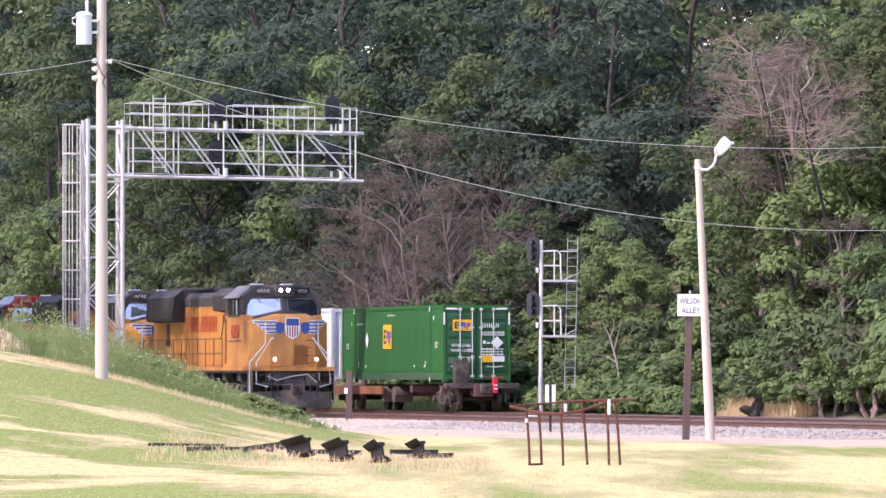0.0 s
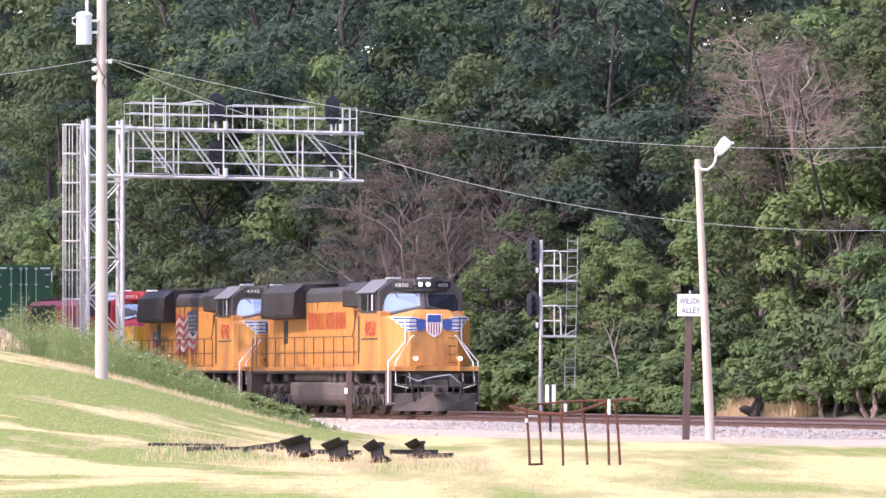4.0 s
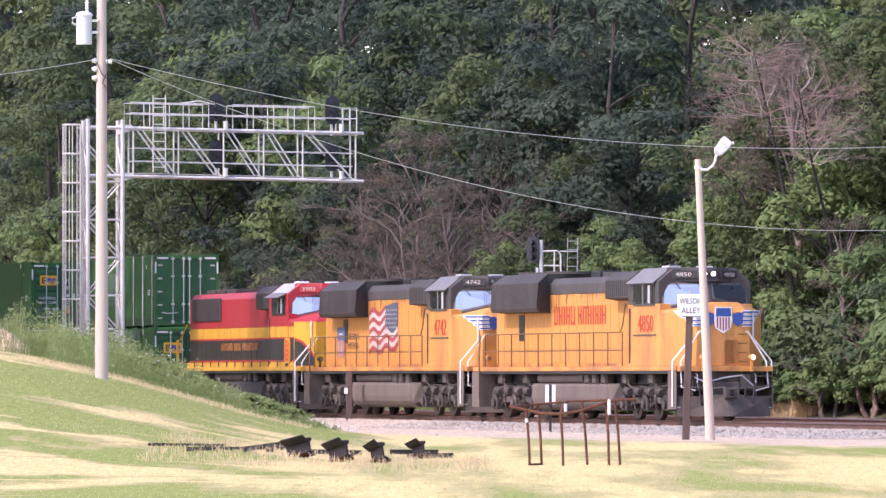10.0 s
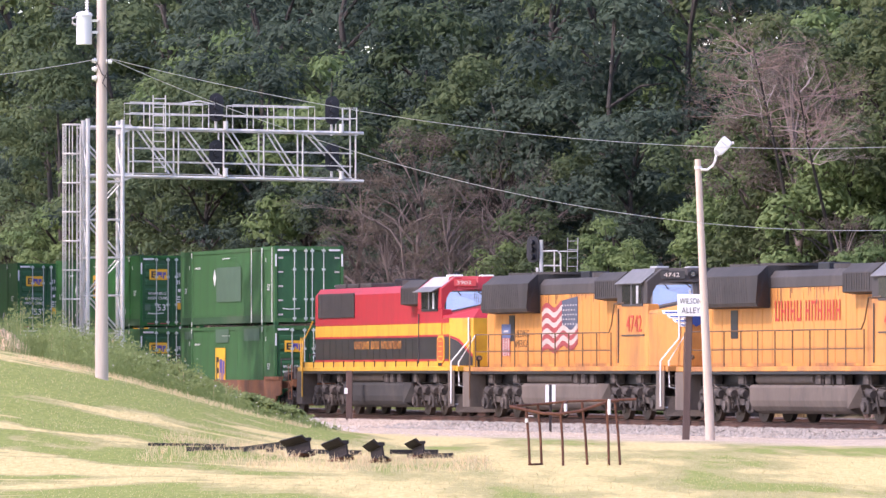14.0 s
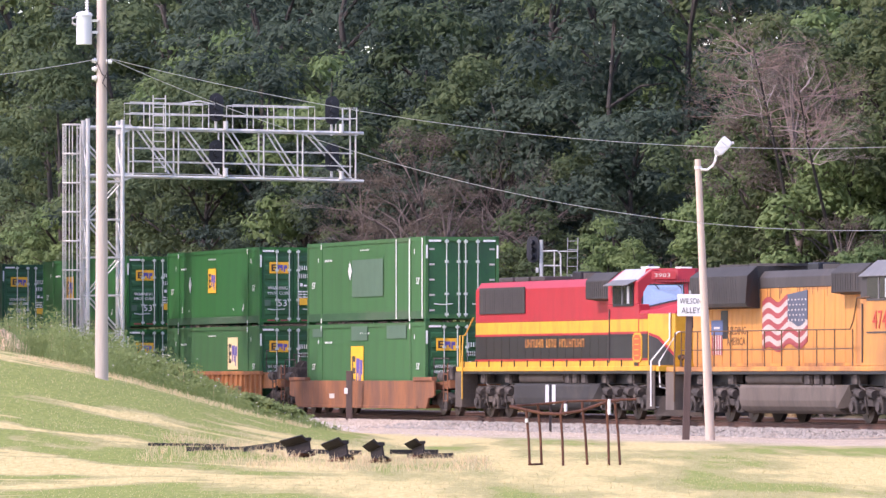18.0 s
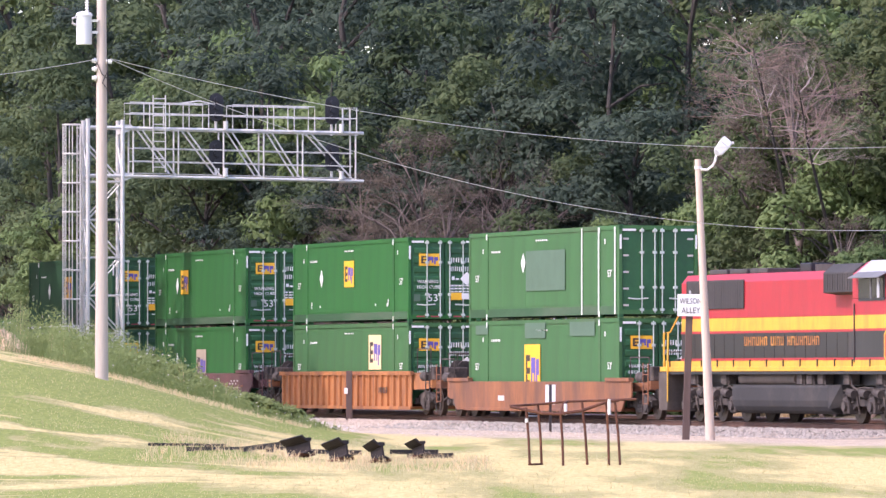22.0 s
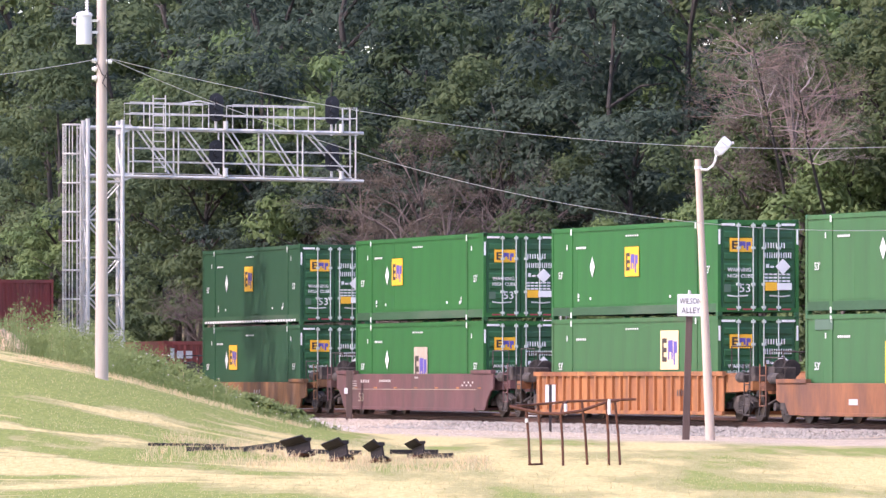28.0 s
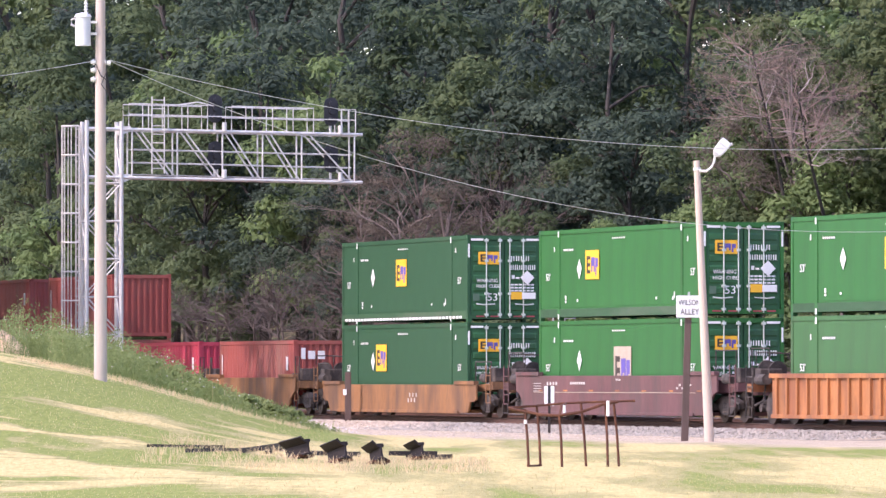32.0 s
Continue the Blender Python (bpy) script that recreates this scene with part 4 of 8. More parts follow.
        for sgn in (-1, 1):
            nose_mark("wing_root", [(sgn * u, v) for u, v in ((0.30, 2.86), (0.44, 2.92), (0.62, 2.90), (0.60, 2.62), (0.46, 2.52), (0.31, 2.62))], M_BLUE, 0.034)
            for k in range(4):
                v = 2.92 - k * 0.115
                reach = 1.33 - k * 0.12
                for a, c in ((0.60, 0.826), (0.828, reach)):
                    nose_mark("wing_edge", [(sgn * a, v + 0.048), (sgn * c, v + 0.052), (sgn * (c - (0.05 if c == reach else 0)), v - 0.045), (sgn * a, v - 0.05)], M_WHITE, 0.022)
                    nose_mark("wing_feather", [(sgn * a, v + 0.02), (sgn * (c - (0.07 if c == reach else 0)), v + 0.024), (sgn * (c - (0.09 if c == reach else 0)), v - 0.022), (sgn * a, v - 0.025)], M_BLUE, 0.034)
    else:
        for sgn in (-1, 1):
            nose_mark("black_panel", [(sgn * u, v) for u, v in ((0.87, DECK + 0.03), (1.46, DECK + 0.03), (1.46, 2.62), (1.25, 2.5), (0.87, 1.95))], M_KBLACK, 0.012)
            nose_mark("red_pinstripe", [(sgn * u, v) for u, v in ((0.87, 1.96), (1.25, 2.51), (1.46, 2.63), (1.46, 2.70), (1.22, 2.58), (0.87, 2.06))], M_RED, 0.014)
        fl = B()
        flat_marks(fl, side_face(5.8, -1.5, 0), [(0, 3.0, 2.72, 3.12)], 0.004, 0.01)
        part("yellow_band", fl, M_KYELLOW, cab)
        fl = flat_marks(B(), side_face(5.8, -1.5, 0), [(0, 3.0, DECK + 0.02, 2.70)], 0.004, 0.008)
        part("black_panel", fl, M_KBLACK, cab)
        part("black_panel", flat_marks(B(), side_face(8.84, -1.49, 0), [(0, 0.86, DECK + 0.25, 2.66)], 0.004, 0.01), M_KBLACK, nose)
        part("red_pinstripe", flat_marks(B(), side_face(8.84, -1.49, 0), [(0, 0.86, 2.66, 2.73), (0, 0.86, DECK + 0.18, DECK + 0.245)], 0.004, 0.012), M_RED, nose)
        part("red_pinstripe", flat_marks(B(), side_face(5.8, -1.5, 0), [(0, 3.0, 2.66, 2.73), (0, 3.0, DECK + 0.18, DECK + 0.245)], 0.006, 0.012), M_RED, cab)
        part("red_panel", flat_marks(B(), side_face(8.84, -1.49, 0), [(0, 0.86, 3.12, 3.27)], 0.004, 0.01), M_RED, nose)
        for name_, g, y, mat in (("emblem_panel", 1.0, 1.530, M_KYELLOW), ("emblem_field", 0.84, 1.538, M_EMBLEM)):
            ring = [(8.75 + 0.44 * g * u, 2.24 + 0.46 * g * v) for u, v in ((-0.55, -1), (0.55, -1), (1, -0.72), (1, 0.72), (0.55, 1), (-0.55, 1), (-1, 0.72), (-1, -0.72))]
            part(name_, prism(B(), ring, "y", -y, -1.50), mat, cab, "rounded red and yellow emblem plate" if g == 1.0 else "")
        part("emblem_bars", flat_marks(B(), side_face(8.5, -1.536, 0), [(0.05, 0.45, 1.98 + 0.17 * k, 2.01 + 0.17 * k) for k in range(4)], 0.004, 0.006), M_KYELLOW, cab)
    # ditch lights, nose door, grab irons
    for y in (-0.79, 0.79):
        bm = cyl(B(), (10.78, y, 1.93), (10.98, y, 1.93), 0.09, 16)
        part("ditch_light_housing", box(bm, 10.80, 10.88, y - 0.03, y + 0.03, 1.5, 1.93), M_BLACK if kcs else M_YELLOW, nose)
        part("ditch_light", cyl(B(), (10.981, y, 1.93), (11.0, y, 1.93), 0.065, 16), M_LAMP if lit else M_GLASS, nose, "lit ditch light" if lit else "")
    part("nose_door", flat_marks(B(), end_face(10.43, 0.05, 0), [(0, 0.55, 1.72, 2.45)], 0.0, 0.02), body, nose)
    bm = B()
    for k in range(4):
        rod(bm, [(10.40, 0.5, 1.8 + k * 0.28), (10.50, 0.5, 1.8 + k * 0.28), (10.50, 0.75, 1.8 + k * 0.28), (10.40, 0.75, 1.8 + k * 0.28)], 0.015, 5)
    part("grab_iron", bm, M_RAILGREY if not kcs else M_BLACK, nose)
    # pilot, steps, plow, hoses
    part("sill_end", box(B(), 10.5, 10.78, -1.5, 1.5, 1.50, DECK, 0.015), sill_m, loco)
    bm = B()
    box(bm, 10.4, 10.52, -1.0, 1.0, 0.9, 1.50, 0.02)
    box(bm, 10.52, 10.72, -0.75, -0.5, 1.0, 1.4, 0.03)
    box(bm, 10.52, 10.72, 0.45, 0.8, 0.95, 1.42, 0.03)
    hexa(bm, [(10.56, -1.5, 0.12), (11.25, -0.06, 0.12), (11.25, 0.06, 0.12), (10.56, 1.5, 0.12)], [(10.5, -1.5, 0.72), (10.95, -0.06, 0.80), (10.95, 0.06, 0.80), (10.5, 1.5, 0.72)], 0.02)
    part("pilot", bm, M_PILOT, loco, "dusty snow plow pilot")
    part("uncoupling_lever", rod(B(), [(10.66, -1.45, 1.12), (10.72, -1.2, 1.02), (10.8, -0.4, 0.98), (10.95, -0.1, 1.02)], 0.022, 6), M_TANK, loco)
    part("uncoupling_lever", rod(B(), [(10.66, 1.45, 1.12), (10.72, 1.2, 1.02), (10.8, 0.4, 0.98)], 0.022, 6), M_TANK, loco)
    part("draft_gear", box(B(), 10.62, 10.78, -0.42, 0.42, 0.62, 1.18, 0.03), M_UNDER, loco)
    for y in (-0.82, 0.82):
        part("hose_rack", box(B(), 10.53, 10.62, y - 0.15, y + 0.15, 1.25, 1.48, 0.02), M_UNDER, loco)
        part("hand_grip", rod(B(), [(10.6, y * 1.15, 1.45), (10.78, y * 1.15, 1.38), (10.78, y * 1.15, 1.15)], 0.02, 5), M_VISOR, loco)
    coupler(loco, 11.2, 1)
    coupler(loco, -10.8, -1)
    for y in (-0.9, -0.66, 0.62, 0.9):
        part("air_hose", rod(B(), [(10.63, y, 1.2), (10.78, y, 1.0), (10.8, y * 0.9, 0.55), (10.7, y * 0.85, 0.4)], 0.03, 6), M_BLACK, loco)
    rod_bm = rod(B(), [(10.64, -1.0, 1.32), (10.74, -0.65, 1.16), (10.74, -0.1, 1.3), (10.74, 0.5, 1.38), (10.7, 0.9, 1.05)], 0.028, 6)
    part("jumper_cable", rod_bm, M_VISOR, loco)
    for ex, sg in ((10.2, 1), (-10.1, -1)):
        for y in (-1, 1):
            sb = B()
            box(sb, ex - 0.38, ex + 0.38, y * 1.55 - 0.015, y * 1.55 + 0.015, 0.34, 1.5)
            box(sb, ex - sg * 0.38 - 0.015, ex - sg * 0.38 + 0.015, min(y * 1.02, y * 1.535), max(y * 1.02, y * 1.535), 0.34, 1.5)
            box(sb, ex - 0.38, ex + 0.38, y * 1.02 - 0.015, y * 1.02 + 0.015, 0.6, 1.5)
            well = part("step_well", sb, M_PILOT if kcs else M_TANK, loco, "dusty step well")
            for k in range(4):
                part("step", box(B(), ex - 0.36, ex + 0.36, min(y * 1.04, y * 1.53), max(y * 1.04, y * 1.53), 0.38 + k * 0.32, 0.42 + k * 0.32), M_VISOR if k == 0 else M_TANK, well)
            # rails by the steps
            if sg > 0:
                for pts in ([(10.36, y * 1.0, 3.30), (10.36, y * 1.0, 2.52), (10.34, y * 1.60, 1.82), (10.34, y * 1.60, 0.42)],
                            [(10.50, y * 0.72, 2.72), (10.50, y * 0.80, 2.70), (10.48, y * 1.38, 1.80), (10.62, y * 1.40, 1.02), (10.70, y * 0.98, 0.92)]):
                    part("step_rail", rod(B(), pts, 0.026, 6), M_WHITE, loco, "white step rail")
            else:
                part("step_rail", rod(B(), [(ex + 0.45, y * 1.58, 0.6), (ex + 0.45, y * 1.58, 1.9), (ex + 0.3, y * 1.5, 2.7)], 0.026, 6), M_KYELLOW if kcs else M_RAILGREY, loco)
    # side walkway rails
    post_m = mesh_of("stanchion", cyl(B(), (0, 0, 0), (0, 0, 1.06), 0.022, 6), M_RAILGREY if not kcs else M_KYELLOW)
    if not kcs:
        for y in (-1, 1):
            for k in range(11):
                shared("stanchion", post_m, loco, pose(-9.3 + k * 1.44, y * 1.48, DECK))
            part("walkway_rail", rod(B(), [(-9.3, y * 1.48, DECK + 1.06), (4.9, y * 1.48, DECK + 1.06), (5.15, y * 1.48, DECK + 1.3), (5.5, y * 1.5, DECK + 1.95), (6.6, y * 1.54, DECK + 1.97)], 0.022, 6), M_RAILGREY, loco)
            part("walkway_rail", rod(B(), [(-9.3, y * 1.48, DECK + 0.5), (5.1, y * 1.48, DECK + 0.5)], 0.018, 6), M_RAILGREY, loco)
    else:
        for y in (-1, 1):
            part("walkway_edge", box(B(), -10.0, 8.4, y * 1.5 - 0.02, y * 1.5 + 0.02, DECK, DECK + 0.17), M_KYELLOW, loco)
            for k in range(13):
                part("stanchion", box(B(), -9.6 + k * 1.4, -9.55 + k * 1.4, y * 1.53 - 0.02, y * 1.53 + 0.02, DECK - 0.02, DECK + 0.2), M_BLACK, loco)
        for y in (-1, 1):
            for x in (-10.3, -10.0):
                shared("stanchion", post_m, loco, pose(x, y * 1.45, DECK))
            part("walkway_rail", rod(B(), [(-10.35, y * 1.45, 0.6), (-10.35, y * 1.45, 2.7), (-9.9, y * 1.4, 2.72), (-9.6, y * 1.2, 3.3)], 0.025, 6), M_KYELLOW, loco)
    # tanks below
    bm = prism(B(), [(-1.42, 0.66), (-1.42, 1.04), (-1.36, 1.12), (1.36, 1.12), (1.42, 1.04), (1.42, 0.66), (1.37, 0.48), (1.26, 0.35), (1.08, 0.27), (-1.08, 0.27), (-1.26, 0.35), (-1.37, 0.48)], "x", -4.4, 3.6, 0.02)
    hexa(bm, [(3.62, -1.42, 0.42), (4.25, -1.1, 0.5), (4.25, 1.1, 0.5), (3.62, 1.42, 0.42)], [(3.62, -1.42, 1.12), (4.5, -1.35, 1.12), (4.5, 1.35, 1.12), (3.62, 1.42, 1.12)])
    part("fuel_tank", bm, M_TANK if not kcs else shade("dark_fuel_tank", (0.034, 0.032, 0.032), 0.8, 0, 0.2, 0.9, 16, 0.06, (0.07, 0.06, 0.052), 0.3), loco, "dusty fuel tank")
    for y in (-1.18, 1.18):
        part("air_reservoir", cyl(B(), (-4.1, y, 1.29), (0.6, y, 1.29), 0.16, 14), M_TANK, loco)
    for x in (1.2, 2.0, 2.9, -5.2, -7.9, 5.0, 7.6):
        part("valve_box", box(B(), x - 0.22, x + 0.22, -1.4, -1.05, 1.13, 1.42, 0.02), M_UNDER, loco)
        part("pipe", rod(B(), [(x + 0.3, -1.35, 1.4), (x + 0.4, -1.38, 1.1), (x + 0.7, -1.3, 0.95)], 0.03, 5), M_UNDER, loco)
    loco_truck(loco, -6.75, False)
    loco_truck(loco, 6.75, True)
    # writing and art
    for y in (-1,):
        if not kcs:
            lettering("road_number", number, 0.52, M_LETTER_RED, cab, side_face(6.75, -1.515, 2.72), 1.5, "red road number")
        if art == "letters":
            widths = [0.34, 0.36, 0.12, 0.36, 0.36, 0.0, 0.33, 0.36, 0.34, 0.12, 0.3, 0.12, 0.34]
            x = -3.35
            blocks = []
            for w in widths:
                if w == 0.0:
                    x += 0.22
                    continue
                if w > 0.2:
                    # a plain block in two uprights and a tie, no letter
                    v = (0.0, 0.25, 0.50, 0.25)[len(blocks) % 4]
                    blocks.append([(x, x + 0.075, 0, 0.60), (x + w - 0.075, x + w, 0, 0.60), (x + 0.08, x + w - 0.08, v, v + 0.08)])
                else:
                    blocks.append([(x, x + 0.11, 0, 0.60)])
                x += w + 0.15
            for q in blocks:
                part("side_marking", flat_marks(B(), side_face(0.0, -0.992, 3.0), q), M_LETTER_RED, loco, "red block of the hood marking")
        elif art == "flag":
            rows, low, high = [B() for _ in range(9)], [], []
            cols = 48
            for k in range(cols):
                x0, x1 = -3.55 + k * 0.0783, -3.55 + (k + 1) * 0.0783 + 0.004
                wave = 0.10 * math.sin(k * 0.283) + 0.004 * k
                for r in range(9):
                    za, zb = 2.12 + r * 0.165 + wave, 2.12 + (r + 1) * 0.165 + wave
                    if r >= 4 and k >= 27:
                        continue
                    flat_marks(rows[r], side_face(0, -0.992, 0), [(x0, x1, za, zb)])
                if k >= 27:
                    low += [(x0, 2.78 + wave), (x1 - 0.004, 2.78 + wave)]
                    high += [(x0, 3.62 + 0.006 * k), (x1 - 0.004, 3.62 + 0.006 * k)]
            fl = part("flag_decal", rows[0], M_FLAGRED, loco, "waving striped flag decal")
            for r in range(1, 9):
                part("stripe", rows[r], M_FLAGWHITE if r % 2 else M_FLAGRED, fl)
            part("canton", prism(B(), low + high[::-1], "y", -1.002, -0.994), M_FLAGBLUE, fl)
            stars = flat_marks(B(), side_face(0, -1.0, 0), [(-1.36 + 0.28 * c + 0.1 * (r % 2), -1.28 + 0.28 * c + 0.1 * (r % 2), 3.0 + r * 0.15, 3.05 + r * 0.15) for r in range(5) for c in range(6 - r % 2)], 0.008, 0.006)
            part("star", stars, M_WHITEDULL, fl)
            sd = part("small_decal", flat_marks(B(), side_face(0, -0.992, 0), [(-7.9, -7.0, 2.02, 2.60)]), M_WHITEDULL, loco, "small striped flag decal")
            flat_each("stripe", side_face(0, -0.996, 0), [(-7.9 + 0.2 * k, -7.8 + 0.2 * k, 2.02, 2.60) for k in range(5)], M_FLAGRED, sd, 0.008)
            part("blue_field", flat_marks(B(), side_face(0, -0.992, 0), [(-7.95, -6.95, 2.61, 3.06)]), M_DECALBLUE, sd)
            part("white_line", flat_marks(B(), side_face(0, -0.996, 0), [(-7.7, -7.2, 2.80, 2.86)], 0.008), M_WHITEDULL, sd)
            lettering("slogan", "BUILDING", 0.24, M_SLOGAN, loco, side_face(-6.75, -0.985, 2.62), 1.75, "dark slogan lettering")
            lettering("slogan", "AMERICA", 0.24, M_SLOGAN, loco, side_face(-6.65, -0.985, 2.30), 1.6, "dark slogan lettering")
        else:
            bars, x = [], -4.4
            for w in (0.24, 0.26, 0.26, 0.24, 0.26, 0.24, 0, 0.24, 0.09, 0.24, 0.24, 0, 0.24, 0.27, 0.26, 0.24, 0.26, 0.24, 0.24, 0.26):
                if w:
                    bars.append([(x, x + 0.06, 0, 0.27)] + ([(x + w - 0.06, x + w, 0, 0.27), (x + 0.06, x + w - 0.06, (0.0, 0.11, 0.22)[len(bars) % 3], (0.05, 0.16, 0.27)[len(bars) % 3])] if w > 0.1 else []))
                x += (w or 0.16) + 0.085
            for q in bars:
                part("side_marking", flat_marks(B(), side_face(0, -1.02, 2.28), q), M_YELLOW, loco, "yellow block of the side marking")
    if not kcs:
        slot = B()
        box(slot, -7.15, -6.55, -0.995, -0.97, 2.5, 3.35)
        part("open_vent", slot, M_BLACK, loco)
        soot = flat_marks(B(), side_face(0, -0.972, 0), [(x, x + rng.uniform(0.03, 0.09), 3.985 - rng.uniform(0.08, 0.5), 3.985) for x in (rng.uniform(-3.4, 3.1) for _ in range(16))], 0.006, 0.003)
        part("drip_stain", soot, M_STAIN, loco)
    return loco


LOCO_LEAD = locomotive("yellow", "4850", "letters", "orange-yellow and dark grey diesel locomotive with lit headlights")
LOCO_SECOND = locomotive("yellow", "4742", "flag", "orange-yellow diesel locomotive with waving flag decal")
LOCO_THIRD = locomotive("red", "3903", "plain", "red, yellow and black diesel locomotive")

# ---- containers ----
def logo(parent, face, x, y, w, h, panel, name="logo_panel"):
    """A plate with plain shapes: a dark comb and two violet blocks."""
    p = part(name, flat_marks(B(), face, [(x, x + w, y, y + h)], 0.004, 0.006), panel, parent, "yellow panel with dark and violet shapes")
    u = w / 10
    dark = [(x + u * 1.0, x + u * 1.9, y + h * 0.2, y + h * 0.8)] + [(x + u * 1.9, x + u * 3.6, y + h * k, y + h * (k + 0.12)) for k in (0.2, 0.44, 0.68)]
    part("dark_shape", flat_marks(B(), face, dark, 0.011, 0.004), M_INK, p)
    vio = [(x + u * 4.3, x + u * 5.1, y + h * 0.25, y + h * 0.75), (x + u * 5.1, x + u * 6.2, y + h * 0.45, y + h * 0.75), (x + u * 6.2, x + u * 7.0, y + h * 0.25, y + h * 0.75),
           (x + u * 7.4, x + u * 8.2, y + h * 0.12, y + h * 0.72), (x + u * 8.2, x + u * 9.3, y + h * 0.42, y + h * 0.72)]
    part("violet_shape", flat_marks(B(), face, vio, 0.011, 0.004), M_PURPLE, p)


def container(label, length, height, paint, door_paint, style="smooth", logo_x=None, logo_mat=None, extras=(), group="intermodal containers on the train", doors=True):
    """A steel box with posts, rails, side panels, castings and a door end at +x."""
    L, W = length / 2, 1.295 if length > 13 else 1.22
    c = thing("shipping_container", label, "container", group)
    bm = B()
    if style == "smooth":
        box(bm, -L + 0.06, L - 0.10, -W + 0.03, W - 0.03, 0.12, height - 0.05)
        part("wall", bm, paint, c)
        pm = mesh_of("side_panel", box(B(), -0.0, 1.0, -0.0015, 0.0015, 0, 1.0), paint)
        n = 13
        for y in (-1, 1):
            for k in range(n):
                x0 = -L + 0.16 + k * (2 * L - 0.36) / n
                shared("side_panel", pm, c, Matrix.Translation((x0 + 0.004, y * (W - 0.024), 0.42)) @ Matrix.Diagonal(((2 * L - 0.36) / n - 0.0025, 1, height - 0.62, 1)))
    else:
        # trapezoid corrugation
        pts = []
        n = int(length / 0.28)
        for k in range(n):
            x = -L + 0.12 + k * (length - 0.24) / n
            pts += [(x, 0.0), (x + 0.08, 0.0), (x + 0.12, 0.045), (x + 0.22, 0.045)]
        outline = [(x, -W + 0.015 + d) for x, d in pts] + [(x, W - 0.015 - d) for x, d in reversed(pts)]
        prism(bm, outline, "z", 0.14, height - 0.08)
        part("wall", bm, paint, c)
        bm = B()
        pts = []
        for k in range(9):
            y = -W + 0.1 + k * (2 * W - 0.2) / 9
            pts += [(y, 0), (y + 0.09, 0), (y + 0.13, 0.05), (y + 0.22, 0.05)]
        prism(bm, [(L - 0.2, pts[0][0])] + [(L - 0.02 - d, y) for y, d in pts] + [(L - 0.2, pts[-1][0])], "z", 0.14, height - 0.1)
        part("end_wall", bm, paint, c)
    fr = B()
    for y in (-1, 1):
        for x in (-1, 1):
            box(fr, x * L - (0.16 if x > 0 else 0), x * L + (0 if x > 0 else 0.16), y * W - (0.1 if y > 0 else 0), y * W + (0 if y > 0 else 0.1), 0.1, height - 0.1)
        box(fr, -L, L, y * W - (0.08 if y > 0 else 0), y * W + (0 if y > 0 else 0.08), height - 0.14, height - 0.01)
        part("bottom_rail", box(B(), -L + 0.162, L - 0.162, y * W - (0.1 if y > 0 else 0.001), y * W + (0.001 if y > 0 else 0.1), 0.10, 0.36 if style == "smooth" else 0.24), M_RAILGREEN if style == "smooth" else paint, c)
    for x in (-1, 1):
        for z in (0.1, height - 0.16):
            box(fr, x * L - (0.12 if x > 0 else 0), x * L + (0 if x > 0 else 0.12), -W + 0.1, W - 0.1, z, z + 0.14)
    part("frame_rail", fr, paint, c)
    if style == "smooth":
        for y in (-1, 1):
            for x in (-6.05, 6.05):
                part("stacking_post", box(B(), x - 0.11, x + 0.11, y * (W - 0.01) - 0.012, y * (W - 0.01) + 0.012, 0.14, height - 0.02), paint, c)
    cast = mesh_of("corner_casting", box(B(), -0.09, 0.09, -0.08, 0.08, 0, 0.12, 0.012), door_paint)
    xs = (L - 0.09, -L + 0.09) + ((6.05, -6.05) if length > 13 else ())
    for x in xs:
        for y in (-1, 1):
            for z in (0.0, height - 0.118):
                shared("corner_casting", cast, c, pose(x, y * (W - 0.075), z))
    part("roof", box(B(), -L + 0.1, L - 0.1, -W + 0.09, W - 0.09, height - 0.05, height - 0.02), paint, c)
    if style == "smooth":
        # shadow gap of the tunnel ends below
        end = end_face(L - 0.055, 0, 0)
        for y in (-1, 1):
            d = B()
            box(d, L - 0.11, L - 0.035, min(y * 0.02, y * (W - 0.12)), max(y * 0.02, y * (W - 0.12)), 0.18, height - 0.2)
            leaf = part("door", d, door_paint, c, "ribbed dark green container door")
            ribs = B()
            for k in range(7):
                z = 0.36 + k * (height - 0.75) / 6.6
                hexa(ribs, [(L - 0.037, y * 0.10, z), (L - 0.037, y * (W - 0.2), z), (L - 0.037, y * (W - 0.2), z + 0.24), (L - 0.037, y * 0.10, z + 0.24)],
                     [(L - 0.008, y * 0.12, z + 0.05), (L - 0.008, y * (W - 0.22), z + 0.05), (L - 0.008, y * (W - 0.22), z + 0.19), (L - 0.008, y * 0.12, z + 0.19)])
            if doors:
                part("rib", ribs, door_paint, leaf)
            else:
                ribs.free()
                flat_each("hinge", end_face(L - 0.035, 0, 0), [(y * 1.06 - 0.09, y * 1.06 + 0.09, 0.35 + k * 0.52, 0.41 + k * 0.52) for k in range(5)], M_WHITEDULL, leaf, 0.0, 0.02)
            for yy in (0.17, 0.64) if doors else (0.12, 0.55):
                r = B()
                cyl(r, (L + 0.02, y * yy, 0.14), (L + 0.02, y * yy, height - 0.1), 0.02, 8)
                for z in (0.2, 0.9, height - 0.9, height - 0.22):
                    box(r, L - 0.04, L + 0.06, y * yy - 0.06, y * yy + 0.06, z, z + 0.08)
                part("lock_rod", r, M_ROD, leaf, "galvanised lock rod")
            h = B()
            rod(h, [(L + 0.03, y * (W - 0.3), 0.60), (L + 0.06, y * 0.75, 0.57), (L + 0.03, y * 0.35, 0.60)], 0.022, 5)
            part("door_handle", h, M_ROD, leaf)
